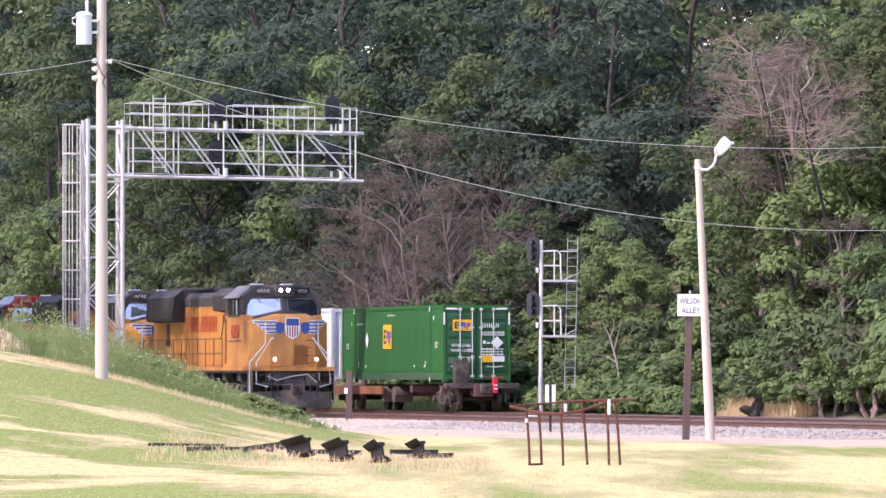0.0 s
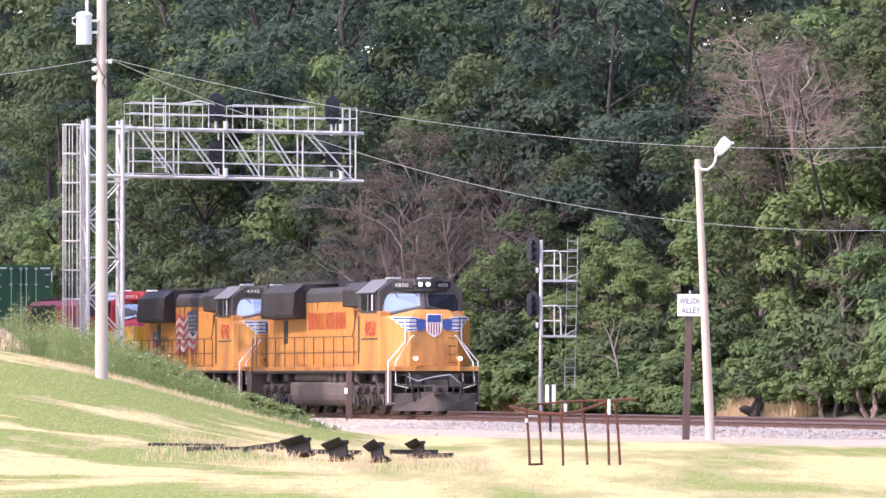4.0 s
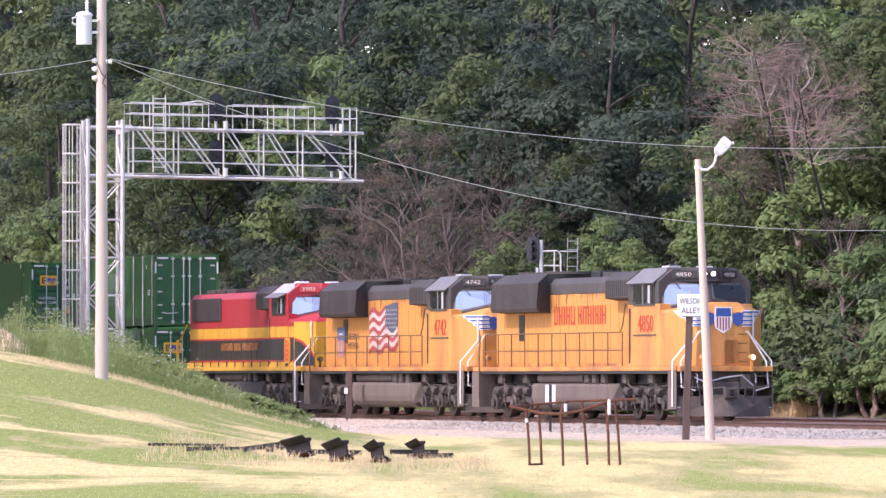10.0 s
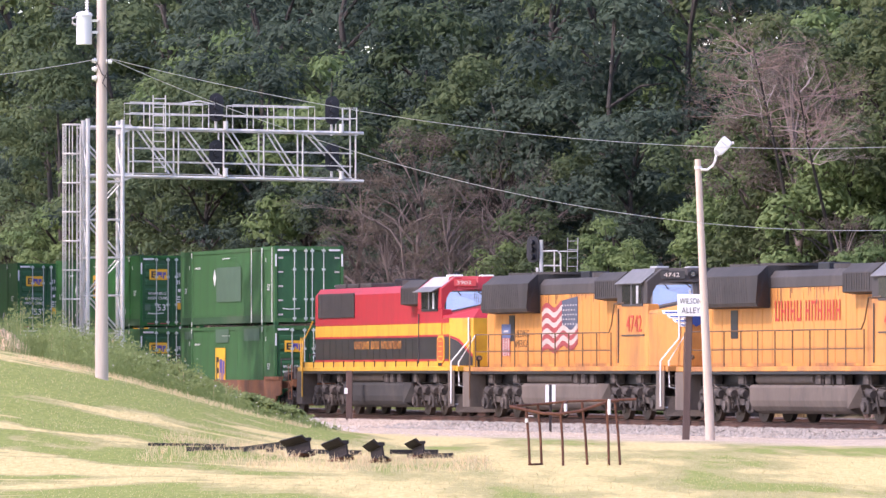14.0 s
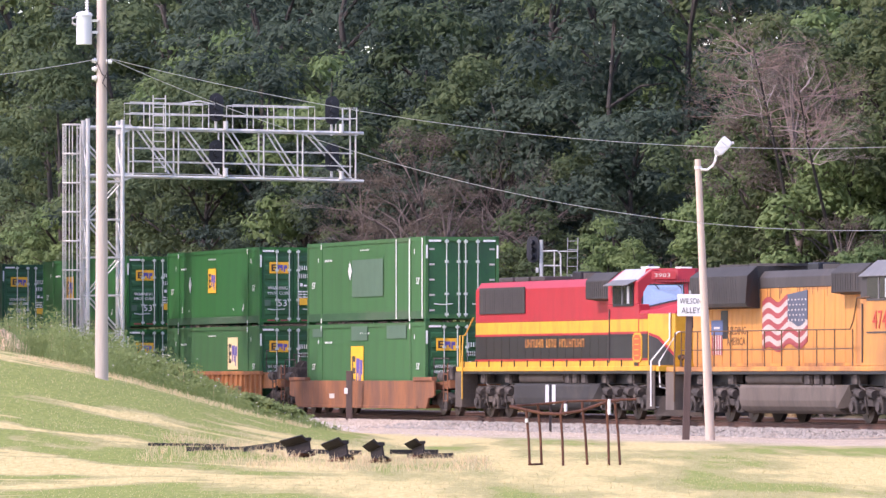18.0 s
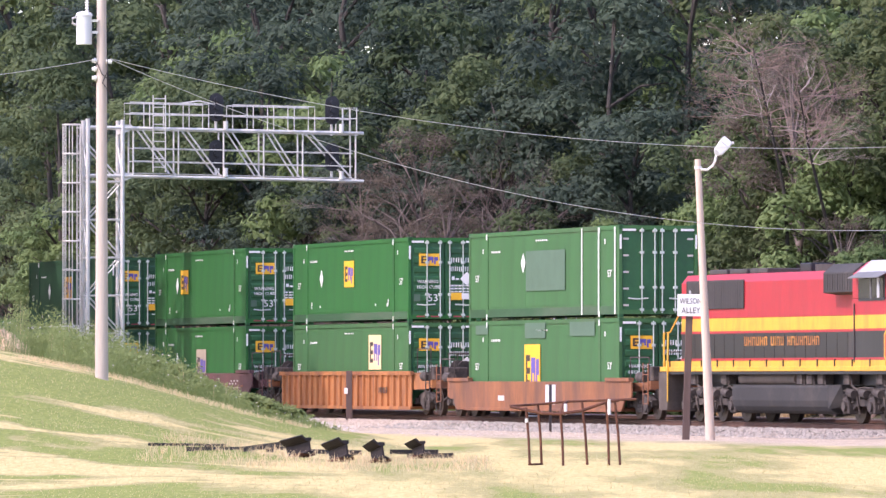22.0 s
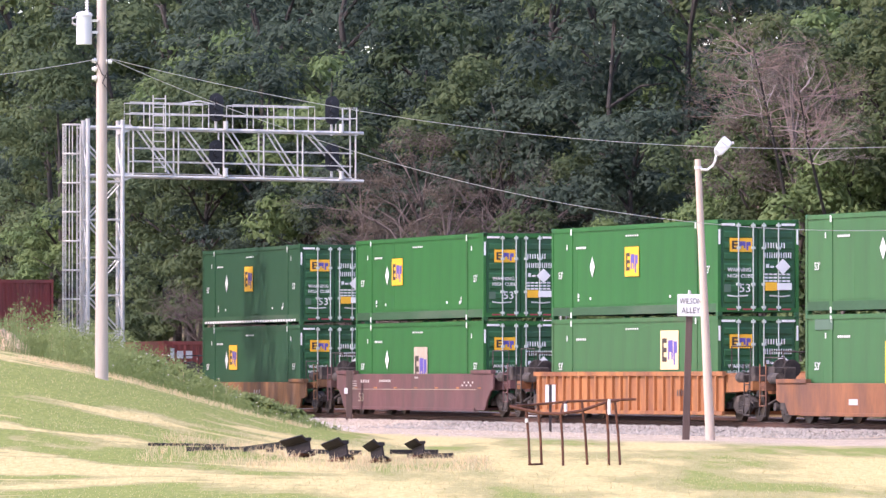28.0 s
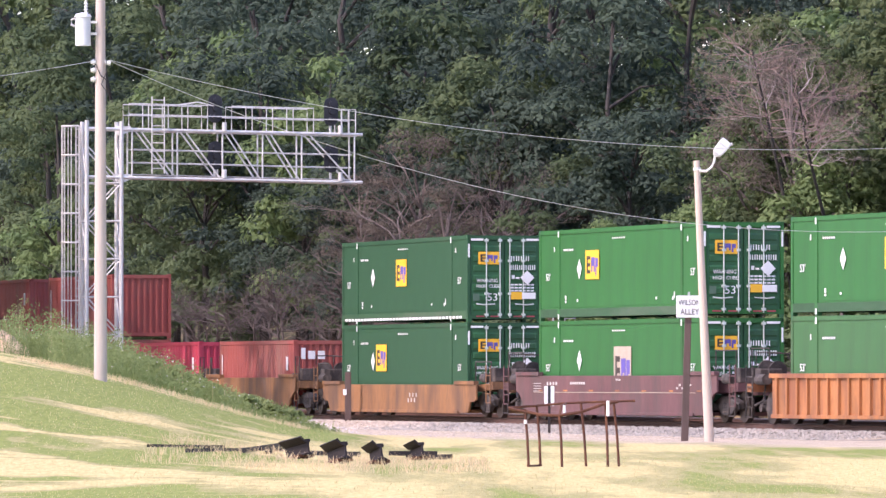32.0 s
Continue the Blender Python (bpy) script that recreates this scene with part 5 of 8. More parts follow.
        white = [(-W + 0.12, -W + 0.55, height - 0.19, height - 0.12), (W - 0.55, W - 0.12, height - 0.19, height - 0.12), (-W + 0.02, -W + 0.08, height - 0.75, height - 0.3), (W - 0.08, W - 0.02, height - 0.75, height - 0.3)]
        if doors:
            white += [(0.22 + 0.17 * k + d, 0.25 + 0.17 * k + d, height - 0.86, height - 0.70) for k in range(4) for d in (0, 0.08)]
            white += [(0.20 + 0.15 * k + d, 0.23 + 0.15 * k + d, height - 1.16, height - 1.0) for k in range(6) for d in (0, 0.07)]
            white += [(0.24, 0.34, height - 1.46, height - 1.34), (0.38, 0.5, height - 1.46, height - 1.40)]
            white += [(0.2 + 0.14 * j, 0.31 + 0.14 * j, height - 1.68 - 0.10 * k, height - 1.63 - 0.10 * k) for k in range(3) for j in range(6)]
        flat_each("stencil", end_face(L + 0.0, 0, 0), white, M_WHITE, c, 0.0, 0.012, "white stencil bar")
        if doors:
            dm = Matrix.Translation((L + 0.065, 0.76, height - 1.42)) @ Matrix.Rotation(radians(45), 4, "X")
            dia = B()
            box(dia, 0.0, 0.012, -0.17, 0.17, -0.17, 0.17)
            bmesh.ops.transform(dia, matrix=dm, verts=dia.verts[:])
            part("placard", dia, M_WHITE, c, "white diamond placard")
            part("orange_plate", flat_marks(B(), end_face(L, 0, 0), [(0.2, 0.58, 0.75, 1.0)], 0.055, 0.008), M_LOGO, c)
            part("white_plate", flat_marks(B(), end_face(L, 0, 0), [(0.58, 1.05, 0.77, 0.98)], 0.055, 0.008), M_WHITE, c)
            part("grey_plate", flat_marks(B(), end_face(L, 0, 0), [(-1.10, -0.88, 0.70, 0.94)], 0.0, 0.012), M_PATCH, c)
            lettering("size_mark", "53'", 0.26, M_WHITE, c, end_face(L + 0.006, -0.60, 0.70), 0.42, "white length mark")
            lettering("warning_mark", "WARNING", 0.12, M_WHITE, c, end_face(L + 0.006, -0.98, height - 1.58), 0.74)
            lettering("warning_mark", "HIGH CUBE", 0.11, M_WHITE, c, end_face(L + 0.006, -0.98, height - 1.76), 0.80)
            flat_each("reflector", end_face(L + 0.0, 0, 0), [(-1.0, -0.72, 0.16, 0.21), (-0.5, -0.22, 0.16, 0.21), (0.3, 0.58, 0.16, 0.21), (0.75, 1.03, 0.16, 0.21)], M_FLAGRED, c, 0.0, 0.014, "red reflector strip")
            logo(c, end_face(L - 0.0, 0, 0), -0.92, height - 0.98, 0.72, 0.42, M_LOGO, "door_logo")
        # side stencils
        f = side_face(0, -W, 0)
        marks = [(-6.1, -6.0, height - 0.24, height - 0.05), (6.0, 6.1, height - 0.24, height - 0.05), (-6.1, -6.0, 0.03, 0.2), (6.0, 6.1, 0.03, 0.2),
                 (-6.50, -6.42, height - 0.70, height - 0.54), (6.62, 6.70, height - 0.58, height - 0.42)]
        marks += [(-0.6 + 0.22 * k, -0.48 + 0.22 * k, height - 0.375, height - 0.325) for k in range(6)]
        marks += [(-5.5 + 0.17 * k, -5.41 + 0.17 * k, height - 0.69, height - 0.62) for k in range(6)]
        for x in (-7.32, 6.92):
            lettering("size_mark", "53'", 0.23, M_WHITE, c, side_face(x, -W - 0.008, height - 1.62), 0.42)
        if "plain" not in extras:
            marks += [(-5.36, -5.24, 0.55, 0.62), (-5.36, -5.24, 0.65, 0.78), (5.2, 5.32, 0.55, 0.66), (5.36, 5.44, 0.6, 0.8), (-4.15, -4.03, 0.58, 0.66), (3.62, 3.74, 0.58, 0.66)]
        flat_each("stencil", f, marks, M_WHITE, c, label="white stencil bar")
        if "no_diamond" not in extras:
            q = [(-3.9, 1.30), (-4.14, 1.62), (-3.9, 1.94), (-3.66, 1.62)]
            q = [(x + (1.9 if "stripes" in extras else 0), z + height - 2.9 + (0.22 if "stripes" in extras else 0)) for x, z in q]
            part("placard", prism(B(), q, "y", -W - 0.012, -W - 0.004), M_WHITE, c, "white diamond placard")
        if "stripes" in extras:
            flat_each("white_band", f, [(1.0 + 3.22, 4.31, 0.1, height - 0.05), (5.95, 6.05, 0.1, height - 0.05), (7.62, 7.72, 0.1, height - 0.05)], M_WHITE, c, label="white vertical band")
            part("grey_patch", flat_marks(B(), f, [(-1.7, 2.5, 0.92, 2.22)]), M_PATCH, c, "painted-over grey rectangle")
        if "splice" in extras:
            flat_each("sill_dash", f, [(-7.6 + 0.42 * k, -7.3 + 0.42 * k, 0.12, 0.2) for k in range(36)], M_WHITE, c)
        if "patches" in extras:
            flat_each("grey_patch", f, [(-7.3, -5.9, height - 0.45, height - 0.15), (-1.8, 0.4, height - 0.6, height - 0.1), (3.0, 5.6, height - 0.55, height - 0.1)], M_PATCH, c)
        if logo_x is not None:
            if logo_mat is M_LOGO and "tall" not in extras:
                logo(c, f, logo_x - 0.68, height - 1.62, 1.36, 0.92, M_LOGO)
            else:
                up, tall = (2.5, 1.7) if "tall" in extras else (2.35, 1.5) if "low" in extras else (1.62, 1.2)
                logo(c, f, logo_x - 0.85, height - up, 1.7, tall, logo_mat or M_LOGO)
    else:
        f = side_face(0, -W, 0)
        flat_each("stencil", f, [(-L + 0.4, -L + 0.5, 0.4, height - 0.5), (L - 1.2, L - 0.9, height - 1.1, height - 0.6)], M_WHITE, c)
    return c


G_NEW, G_OLD = M_GREEN, M_GREEN2
BOXES = []  # thing, centre along the train, half, height above the rail


def load(c, s, z, half=6.2):
    BOXES.append((c, s, half, z))


S_A, S_B, S_C, S_D, S_E, S_F, S_G, S_H = -8.08, -31.66, -55.34, -79.55, -101.1, -116.9, -133.0, -148.9
GREEN_LABEL = "green steel container with ribbed doors, yellow panel and white stencils"
load(container("faded green steel container with grey patch and white bands", 16.154, 2.896, G_OLD, M_DOORGREEN, extras=("stripes", "plain"), doors=False), S_A, 3.19)
load(container("faded green steel container with tall yellow panel", 16.154, 2.896, G_OLD, M_DOORGREEN, logo_x=-1.0, logo_mat=M_LOGO, extras=("tall", "patches", "no_diamond", "plain")), S_A, 0.285)
load(container(GREEN_LABEL, 16.154, 2.896, G_NEW, M_DOORGREEN, logo_x=0.0, logo_mat=M_LOGO), S_B, 3.19)
load(container("faded green steel container with cream panel", 16.154, 2.896, G_OLD, M_DOORGREEN, logo_x=3.6, logo_mat=M_LOGOCREAM, extras=("plain", "no_diamond")), S_B, 0.285)
load(container(GREEN_LABEL, 16.154, 2.896, G_NEW, M_DOORGREEN, logo_x=-2.6, logo_mat=M_LOGO), S_C, 3.19)
load(container("green steel container with worn pale panel", 16.154, 2.896, G_NEW, M_DOORGREEN, logo_x=0.4, logo_mat=M_LOGOWORN, extras=("low",)), S_C, 0.285)
load(container("dull green steel container with white dashes along its sill", 16.154, 2.896, M_GREEN3, M_DOORGREEN, logo_x=-0.2, logo_mat=M_LOGO, extras=("splice",)), S_D, 3.19)
load(container("dull green steel container with yellow panel and white stencils", 16.154, 2.896, M_GREEN3, M_DOORGREEN, logo_x=-2.8, logo_mat=M_LOGO), S_D, 0.285)
RED_LABEL = "dull red corrugated steel container"
e = container("dull red corrugated container with white block marking", 12.192, 2.44, M_CRED, M_CRED, "ribbed")
x = -0.95
for w, h in ((0.16, 0.40), (0.26, 0.30), (0.26, 0.30)):
    part("marking", flat_marks(B(), end_face(6.1, 0, 1.75), [(x, x + w, 0, h)]), M_WHITE, e, "white block marking")
    x += w + 0.10
load(e, S_E, 0.24)
load(container("faded crimson corrugated steel container", 12.192, 2.44, M_CPINK, M_CPINK, "ribbed"), S_F, 0.24)
load(container(RED_LABEL, 12.192, 2.591, M_CRED, M_CRED, "ribbed"), S_G, 0.24)
load(container(RED_LABEL, 12.192, 2.591, M_CRED, M_CRED, "ribbed"), S_G, 2.86)
load(container(RED_LABEL, 12.192, 2.591, M_CRED, M_CRED, "ribbed"), S_H, 0.24)
load(container(RED_LABEL, 12.192, 2.591, M_CRED, M_CRED, "ribbed"), S_H, 2.86)


# ---- well cars ----
CARS = []  # thing, centre along the train, half truck spacing


def well_car(label, paint, style, well, truck_at, reach, top, bottom, front_truck=True, rear_truck=True, stencil=(), mark=None):
    """A low well between two trucks: side sills, end platforms, ladders and brake gear."""
    car = thing("well_car", label, "rail car", "well cars of the train")
    for y in (-1, 1):
        if style == "ribbed":
            sill = part("side_sill", box(B(), -well, well, y * 1.42 - 0.02, y * 1.42 + 0.02, bottom, top - 0.06), paint, car)
            part("top_chord", box(B(), -well - 0.1, well + 0.1, y * 1.45 - 0.07, y * 1.45 + 0.07, top - 0.14, top, 0.012), paint, sill)
            part("bottom_chord", box(B(), -well, well, y * 1.45 - 0.05, y * 1.45 + 0.05, bottom - 0.02, bottom + 0.1, 0.012), paint, sill)
        else:
            bm = B()
            prism(bm, [(-well - 0.9, top), (-well - 0.9, top - 0.5), (-well - 0.6, top - 0.58), (-well - 0.2, bottom + 0.36), (-well, bottom + 0.1), (-well + 0.15, bottom), (well - 0.15, bottom), (well, bottom + 0.1), (well + 0.2, bottom + 0.36), (well + 0.6, top - 0.58), (well + 0.9, top - 0.5), (well + 0.9, top)], "y", y * 1.40, y * 1.47, 0.015)
            sill = part("side_sill", bm, paint, car)
            part("bottom_chord", box(B(), -well + 1.2, well - 1.2, y * 1.45 - 0.06, y * 1.45 + 0.06, bottom - 0.02, bottom + 0.08, 0.012), paint, sill)
        if style == "ribbed":
            rib = mesh_of("rib", box(B(), -0.05, 0.05, -0.05, 0.05, bottom + 0.1, top - 0.14, 0.01), paint)
            for k in range(22):
                shared("rib", rib, sill, pose(-well + 0.5 + k * (2 * well - 1.0) / 21, y * 1.48, 0))
        else:
            for x in (-well + 0.4, well - 0.4):
                part("sill_cap", box(B(), x - 1.2, x + 1.2, y * 1.43 - 0.09, y * 1.43 + 0.09, top, top + 0.12, 0.01), paint, sill)
    part("well_floor", box(B(), -well + 0.6, well - 0.6, -1.35, 1.35, bottom, bottom + 0.1), paint, car)
    for sg, has in ((1, front_truck), (-1, rear_truck)):
        bm = B()
        a, b = sg * (well - 0.2), sg * reach
        box(bm, min(a, b), max(a, b), -0.42, 0.42, 0.82, 1.12)
        hexa(bm, [(a, -1.42, 0.86), (sg * (well + 1.1), -0.9, 0.92), (sg * (well + 1.1), 0.9, 0.92), (a, 1.42, 0.86)], [(a, -1.42, top - 0.05), (sg * (well + 1.1), -0.9, 1.16), (sg * (well + 1.1), 0.9, 1.16), (a, 1.42, top - 0.05)])
        box(bm, min(b, b - sg * 0.35), max(b, b - sg * 0.35), -1.35, 1.35, 0.95, 1.2)
        part("end_platform", bm, paint, car)
        coupler(car, sg * (reach + 0.35), sg)
        for y in (-1, 1):
            lad = B()
            for k in range(4):
                rod(lad, [(sg * (reach - 0.1), y * 1.4, 0.5 + 0.3 * k), (sg * (reach - 0.6), y * 1.4, 0.5 + 0.3 * k)], 0.018, 5)
            for xx in (0.1, 0.6):
                rod(lad, [(sg * (reach - xx), y * 1.4, 0.45), (sg * (reach - xx), y * 1.4, 1.75)], 0.022, 5)
            part("ladder", lad, paint if style != "ribbed" else M_UNDER, car)
        gear = B()
        rod(gear, [(sg * (reach - 0.2), -0.7, 1.2), (sg * (reach - 0.2), -0.7, 2.1), (sg * (reach - 0.2), 0.1, 2.1)], 0.03, 6)
        cyl(gear, (sg * (reach - 0.15), -0.4, 1.6), (sg * (reach - 0.05), -0.4, 1.6), 0.28, 16)
        box(gear, sg * (reach - 0.5) - 0.25, sg * (reach - 0.5) + 0.25, -1.2, -0.5, 1.2, 1.65, 0.03)
        rod(gear, [(sg * (reach - 0.9), -1.1, 1.15), (sg * (reach - 1.0), -1.2, 0.7), (sg * (reach - 0.3), -1.2, 0.55)], 0.035, 6)
        part("brake_gear", gear, M_UNDER, car, "grimy brake wheel and valve box")
        for y in (-1, 1):
            hose = rod(B(), [(sg * (reach - 0.1), y * 0.5, 0.95), (sg * (reach + 0.2), y * 0.55, 0.6), (sg * (reach + 0.45), y * 0.3, 0.45)], 0.035, 6)
            part("air_hose", hose, M_BLACK, car)
            part("corner_step", rod(B(), [(sg * (reach - 0.1), y * 1.42, 0.5), (sg * (reach - 0.1), y * 1.42, 0.2), (sg * (reach - 0.6), y * 1.42, 0.2), (sg * (reach - 0.6), y * 1.42, 0.5)], 0.025, 5), M_UNDER, car)
            part("platform_rail", rod(B(), [(sg * (well + 0.5), y * 1.35, top), (sg * (well + 0.5), y * 1.35, top + 0.75), (sg * (reach - 0.3), y * 1.3, top + 0.75), (sg * (reach - 0.3), y * 1.3, 1.1)], 0.022, 5), M_UNDER, car)
        part("reservoir", cyl(B(), (sg * (reach - 1.4), -1.25, 1.32), (sg * (reach - 0.7), -1.25, 1.32), 0.16, 12), M_UNDER, car)
        if has:
            car_truck(car, sg * truck_at)
    if stencil:
        flat_each("stencil", side_face(0, -1.475 if style != "ribbed" else -1.53, 0), stencil, mark or M_WHITEDULL, car)
    return car


W1 = [(-6.6 + 0.3 * k, -6.45 + 0.3 * k, 1.12, 1.22) for k in range(4)] + [(-4.2 + 0.22 * k, -4.05 + 0.22 * k, 1.14, 1.22) for k in range(7)]
W1 += [(-8.0, -7.2, 0.92 + 0.08 * k, 0.94 + 0.08 * k) for k in range(4)] + [(6.2 + 0.25 * k, 6.36 + 0.25 * k, 1.0 + 0.1 * (k % 2), 1.06 + 0.1 * (k % 2)) for k in range(6)]
CARS.append((well_car("rust-brown intermodal well car with smooth sides", M_WELLBROWN, "plain", 9.0, 9.75, 11.5, 1.18, 0.24, stencil=[(-4.1, -3.4, 0.55, 0.72)]), S_A - 0.1, 9.75))
CARS.append((well_car("orange intermodal well car with ribbed sides", M_WELLORANGE, "ribbed", 9.1, 9.75, 11.45, 1.5, 0.2, stencil=[(5.1 + 0.2 * k, 5.2 + 0.2 * k, 0.75, 0.95) for k in range(6)], mark=M_BLACK), S_B - 0.1, 9.75))
CARS.append((well_car("oxide-brown intermodal well car with smooth sides", M_WELLPURPLE, "plain", 9.0, 9.75, 11.5, 1.42, 0.2, stencil=W1 + [(0.4 + 0.16 * k, 0.5 + 0.16 * k, 1.26, 1.32) for k in range(3)]), S_C - 0.1, 9.75))
lettering("size_mark", "53", 0.30, M_LOGOWORN, CARS[-1][0], side_face(-6.9, -1.485, 0.46), 0.65)
flat_each("reflector", side_face(0, -1.475, 0), [(-7.5 + 2.6 * k, -7.1 + 2.6 * k, 0.92, 0.97) for k in range(7)], M_WELLORANGE, CARS[-1][0], label="dull orange reflector strip")
part("seam", flat_marks(B(), side_face(0, -1.475, 0), [(-8.0, 8.0, 0.88, 0.90)]), M_LOGOWORN, CARS[-1][0])
CARS.append((well_car("yellow-orange intermodal well car with smooth sides", M_WELLYELLOW, "plain", 9.0, 9.75, 11.5, 1.10, 0.16, stencil=[(1.5 + 0.2 * k, 1.6 + 0.2 * k, 0.5 + 0.18 * (k % 2), 0.64 + 0.18 * (k % 2)) for k in range(6)]), S_D - 0.2, 9.75))
for s, paint in ((S_E, M_WELLYELLOW), (S_F, M_WELLYELLOW), (S_G, M_WELLPURPLE), (S_H, M_WELLPURPLE)):
    CARS.append((well_car("dusty short well car of an articulated set", paint, "plain", 6.4, 7.7, 7.6, 1.32, 0.2, front_truck=True, rear_truck=False), s, 7.7))
LOCOS = [(LOCO_LEAD, 59.3), (LOCO_SECOND, 37.25), (LOCO_THIRD, 15.2)]


# ---- the train on the second track: its last flat car and two containers ----
def flat_car():
    car = thing("flat_car", "rust-brown spine flat car at the tail of a departing train", "rail car")
    bm = B()
    box(bm, -9.6, 9.0, -0.35, 0.35, 0.55, 1.0, 0.02)
    for x in (-8.2, -3.0, 3.0, 7.6):
        prism(bm, [(x - 0.25, 0.95), (x + 0.25, 0.95), (x + 0.15, 0.7), (x - 0.15, 0.7)], "y", -1.3, 1.3)
    part("centre_sill", bm, M_WELLPURPLE, car)
    for y in (-1, 1):
        part("side_step", box(B(), -9.4, -1.5, y * 1.3 - 0.06, y * 1.3 + 0.06, 0.62, 0.94, 0.01), M_WELLBROWN, car)
    bm = B()
    for x in (-1.9, -0.2):
        cyl(bm, (x, -1.2, 0.62), (x, -0.5, 0.62), 0.30, 16)
    part("air_reservoir", bm, M_TANK, car)
    end = B()
    box(end, 8.4, 8.8, -1.4, 1.4, 0.85, 1.05, 0.02)
    box(end, 7.0, 8.6, -0.9, 0.9, 0.86, 1.04)
    rod(end, [(8.7, 1.25, 0.9), (8.7, 1.25, 0.3), (8.7, 0.9, 0.3), (8.7, 0.9, 0.9)], 0.03, 6)
    rod(end, [(8.7, -1.25, 0.9), (8.7, -1.25, 0.3), (8.7, -0.9, 0.3), (8.7, -0.9, 0.9)], 0.03, 6)
    part("end_sill", end, M_UNDER, car)
    stand = B()
    box(stand, 8.35, 8.75, -1.05, -0.5, 1.05, 1.9, 0.03)
    rod(stand, [(8.75, -0.75, 1.9), (8.75, -0.75, 2.15), (8.75, -0.35, 2.15)], 0.04, 6)
    part("brake_stand", stand, M_UNDER, car)
    car_truck(car, 7.0)
    car_truck(car, -8.2)
    coupler(car, 9.3, 1)
    dev = B()
    box(dev, 9.12, 9.34, 0.26, 0.45, 0.68, 1.26, 0.03)
    d = part("tail_marker", dev, M_EOT, car, "red end-of-train marker")
    part("marker_band", flat_marks(B(), end_face(9.34, 0, 0), [(0.29, 0.42, 0.82, 0.87), (0.29, 0.42, 0.95, 1.0)], 0.002, 0.006), M_WHITE, d)
    return car


TAIL = [(flat_car(), 0.0, 7.6, 0.0),
        (container(GREEN_LABEL, 16.154, 2.896, G_NEW, M_DOORGREEN, logo_x=-0.6, logo_mat=M_LOGO, group="containers on the departing train"), -0.2, 7.6, 1.08),
        (container("plain white steel container", 16.154, 2.896, M_CWHITE, M_CWHITE, "ribbed", group="containers on the departing train"), -18.3, 7.6, 1.08)]

# ---- beside the line ----
def on_ground(p):
    return Vector((p[0], p[1], ground_z(p[0], p[1])))


def utility_pole():
    foot = on_ground(spot(180, 680, 185))
    top = 11.0
    pole = thing("utility_pole", "bleached wooden utility pole with a pale transformer", "utility pole")
    part("pole", cyl(B(), foot - Vector((0, 0, 0.3)), (foot.x - 0.01, foot.y, top), 0.163, 20, 0.112), M_POLE, pole)
    c = spot(148.5, 50, 184.9)
    bm = B()
    cyl(bm, (c.x, c.y, 9.33), (c.x, c.y, 10.02), 0.185, 24)
    cyl(bm, (c.x, c.y, 10.02), (c.x, c.y, 10.10), 0.215, 24, 0.17)
    cyl(bm, (c.x, c.y, 10.10), (c.x, c.y, 10.13), 0.15, 20, 0.05)
    can = soft_shade(part("transformer", bm, M_TRANSFORMER, pole, "pale grey transformer can"))
    bm = B()
    for k in range(4):
        cyl(bm, (c.x + 0.07, c.y, 10.12 + k * 0.07), (c.x + 0.07, c.y, 10.15 + k * 0.07), 0.055, 12, 0.04)
    cyl(bm, (c.x + 0.07, c.y, 10.12), (c.x + 0.07, c.y, 10.42), 0.03, 10)
    part("bushing", bm, M_CERAMIC, can)
    bm = B()
    for z in (9.62, 9.90):
        box(bm, c.x + 0.15, foot.x - 0.08, c.y - 0.03, c.y + 0.03, z - 0.03, z + 0.03)
    part("bracket", bm, M_GALV, can)
    bm = rod(B(), [(c.x - 0.19, c.y, 9.98), (c.x - 0.28, c.y, 9.96), (c.x - 0.28, c.y, 9.84), (c.x - 0.20, c.y, 9.80)], 0.03, 8)
    part("terminal", bm, M_GALVDARK, can)
    for z in (8.94, 8.74, 8.52):
        bm = cyl(B(), (foot.x - 0.11, foot.y - 0.05, z), (foot.x - 0.24, foot.y - 0.05, z), 0.05, 12)
        cyl(bm, (foot.x - 0.15, foot.y - 0.05, z), (foot.x - 0.18, foot.y - 0.05, z), 0.075, 12)
        part("insulator", bm, M_CERAMIC, pole, "white ceramic insulator")
    bm = cyl(B(), (foot.x + 0.10, foot.y - 0.05, 8.93), (foot.x + 0.24, foot.y - 0.05, 8.91), 0.055, 12)
    part("insulator", bm, M_CERAMIC, pole, "white ceramic insulator")
    bm = rod(B(), [(foot.x + 0.13, foot.y - 0.1, 9.0), (foot.x + 0.14, foot.y - 0.12, 8.7), (foot.x + 0.02, foot.y - 0.16, 8.4), (foot.x + 0.13, foot.y - 0.14, 8.25), (foot.x + 0.14, foot.y - 0.16, 7.9)], 0.012, 5)
    rod(bm, [(foot.x - 0.12, foot.y - 0.12, 8.9), (foot.x, foot.y - 0.16, 8.62), (foot.x + 0.12, foot.y - 0.13, 8.52)], 0.012, 5)
    part("service_loop", bm, M_BLACK, pole)


utility_pole()


def wire(a, b, sag, label):
    pts = []
    for i in range(41):
        t = i / 40
        p = Vector(a).lerp(Vector(b), t)
        pts.append((p.x, p.y, p.z - sag * 4 * t * (1 - t)))
    tagged(part("overhead_wire", rod(B(), pts, 0.008, 6), M_WIRE), label, "wire", "overhead wires")


wire(spot(195, 105, 184.9), spot(1700, 402, 200), 1.37, "thin overhead service wire sagging from the pole")
wire(spot(195, 104, 184.9), spot(1700, 254, 200), 0.84, "thin overhead wire crossing from the pole")
wire(spot(165, 106, 184.9), spot(-160, 150, 180), 0.05, "thin overhead wire running off from the pole")


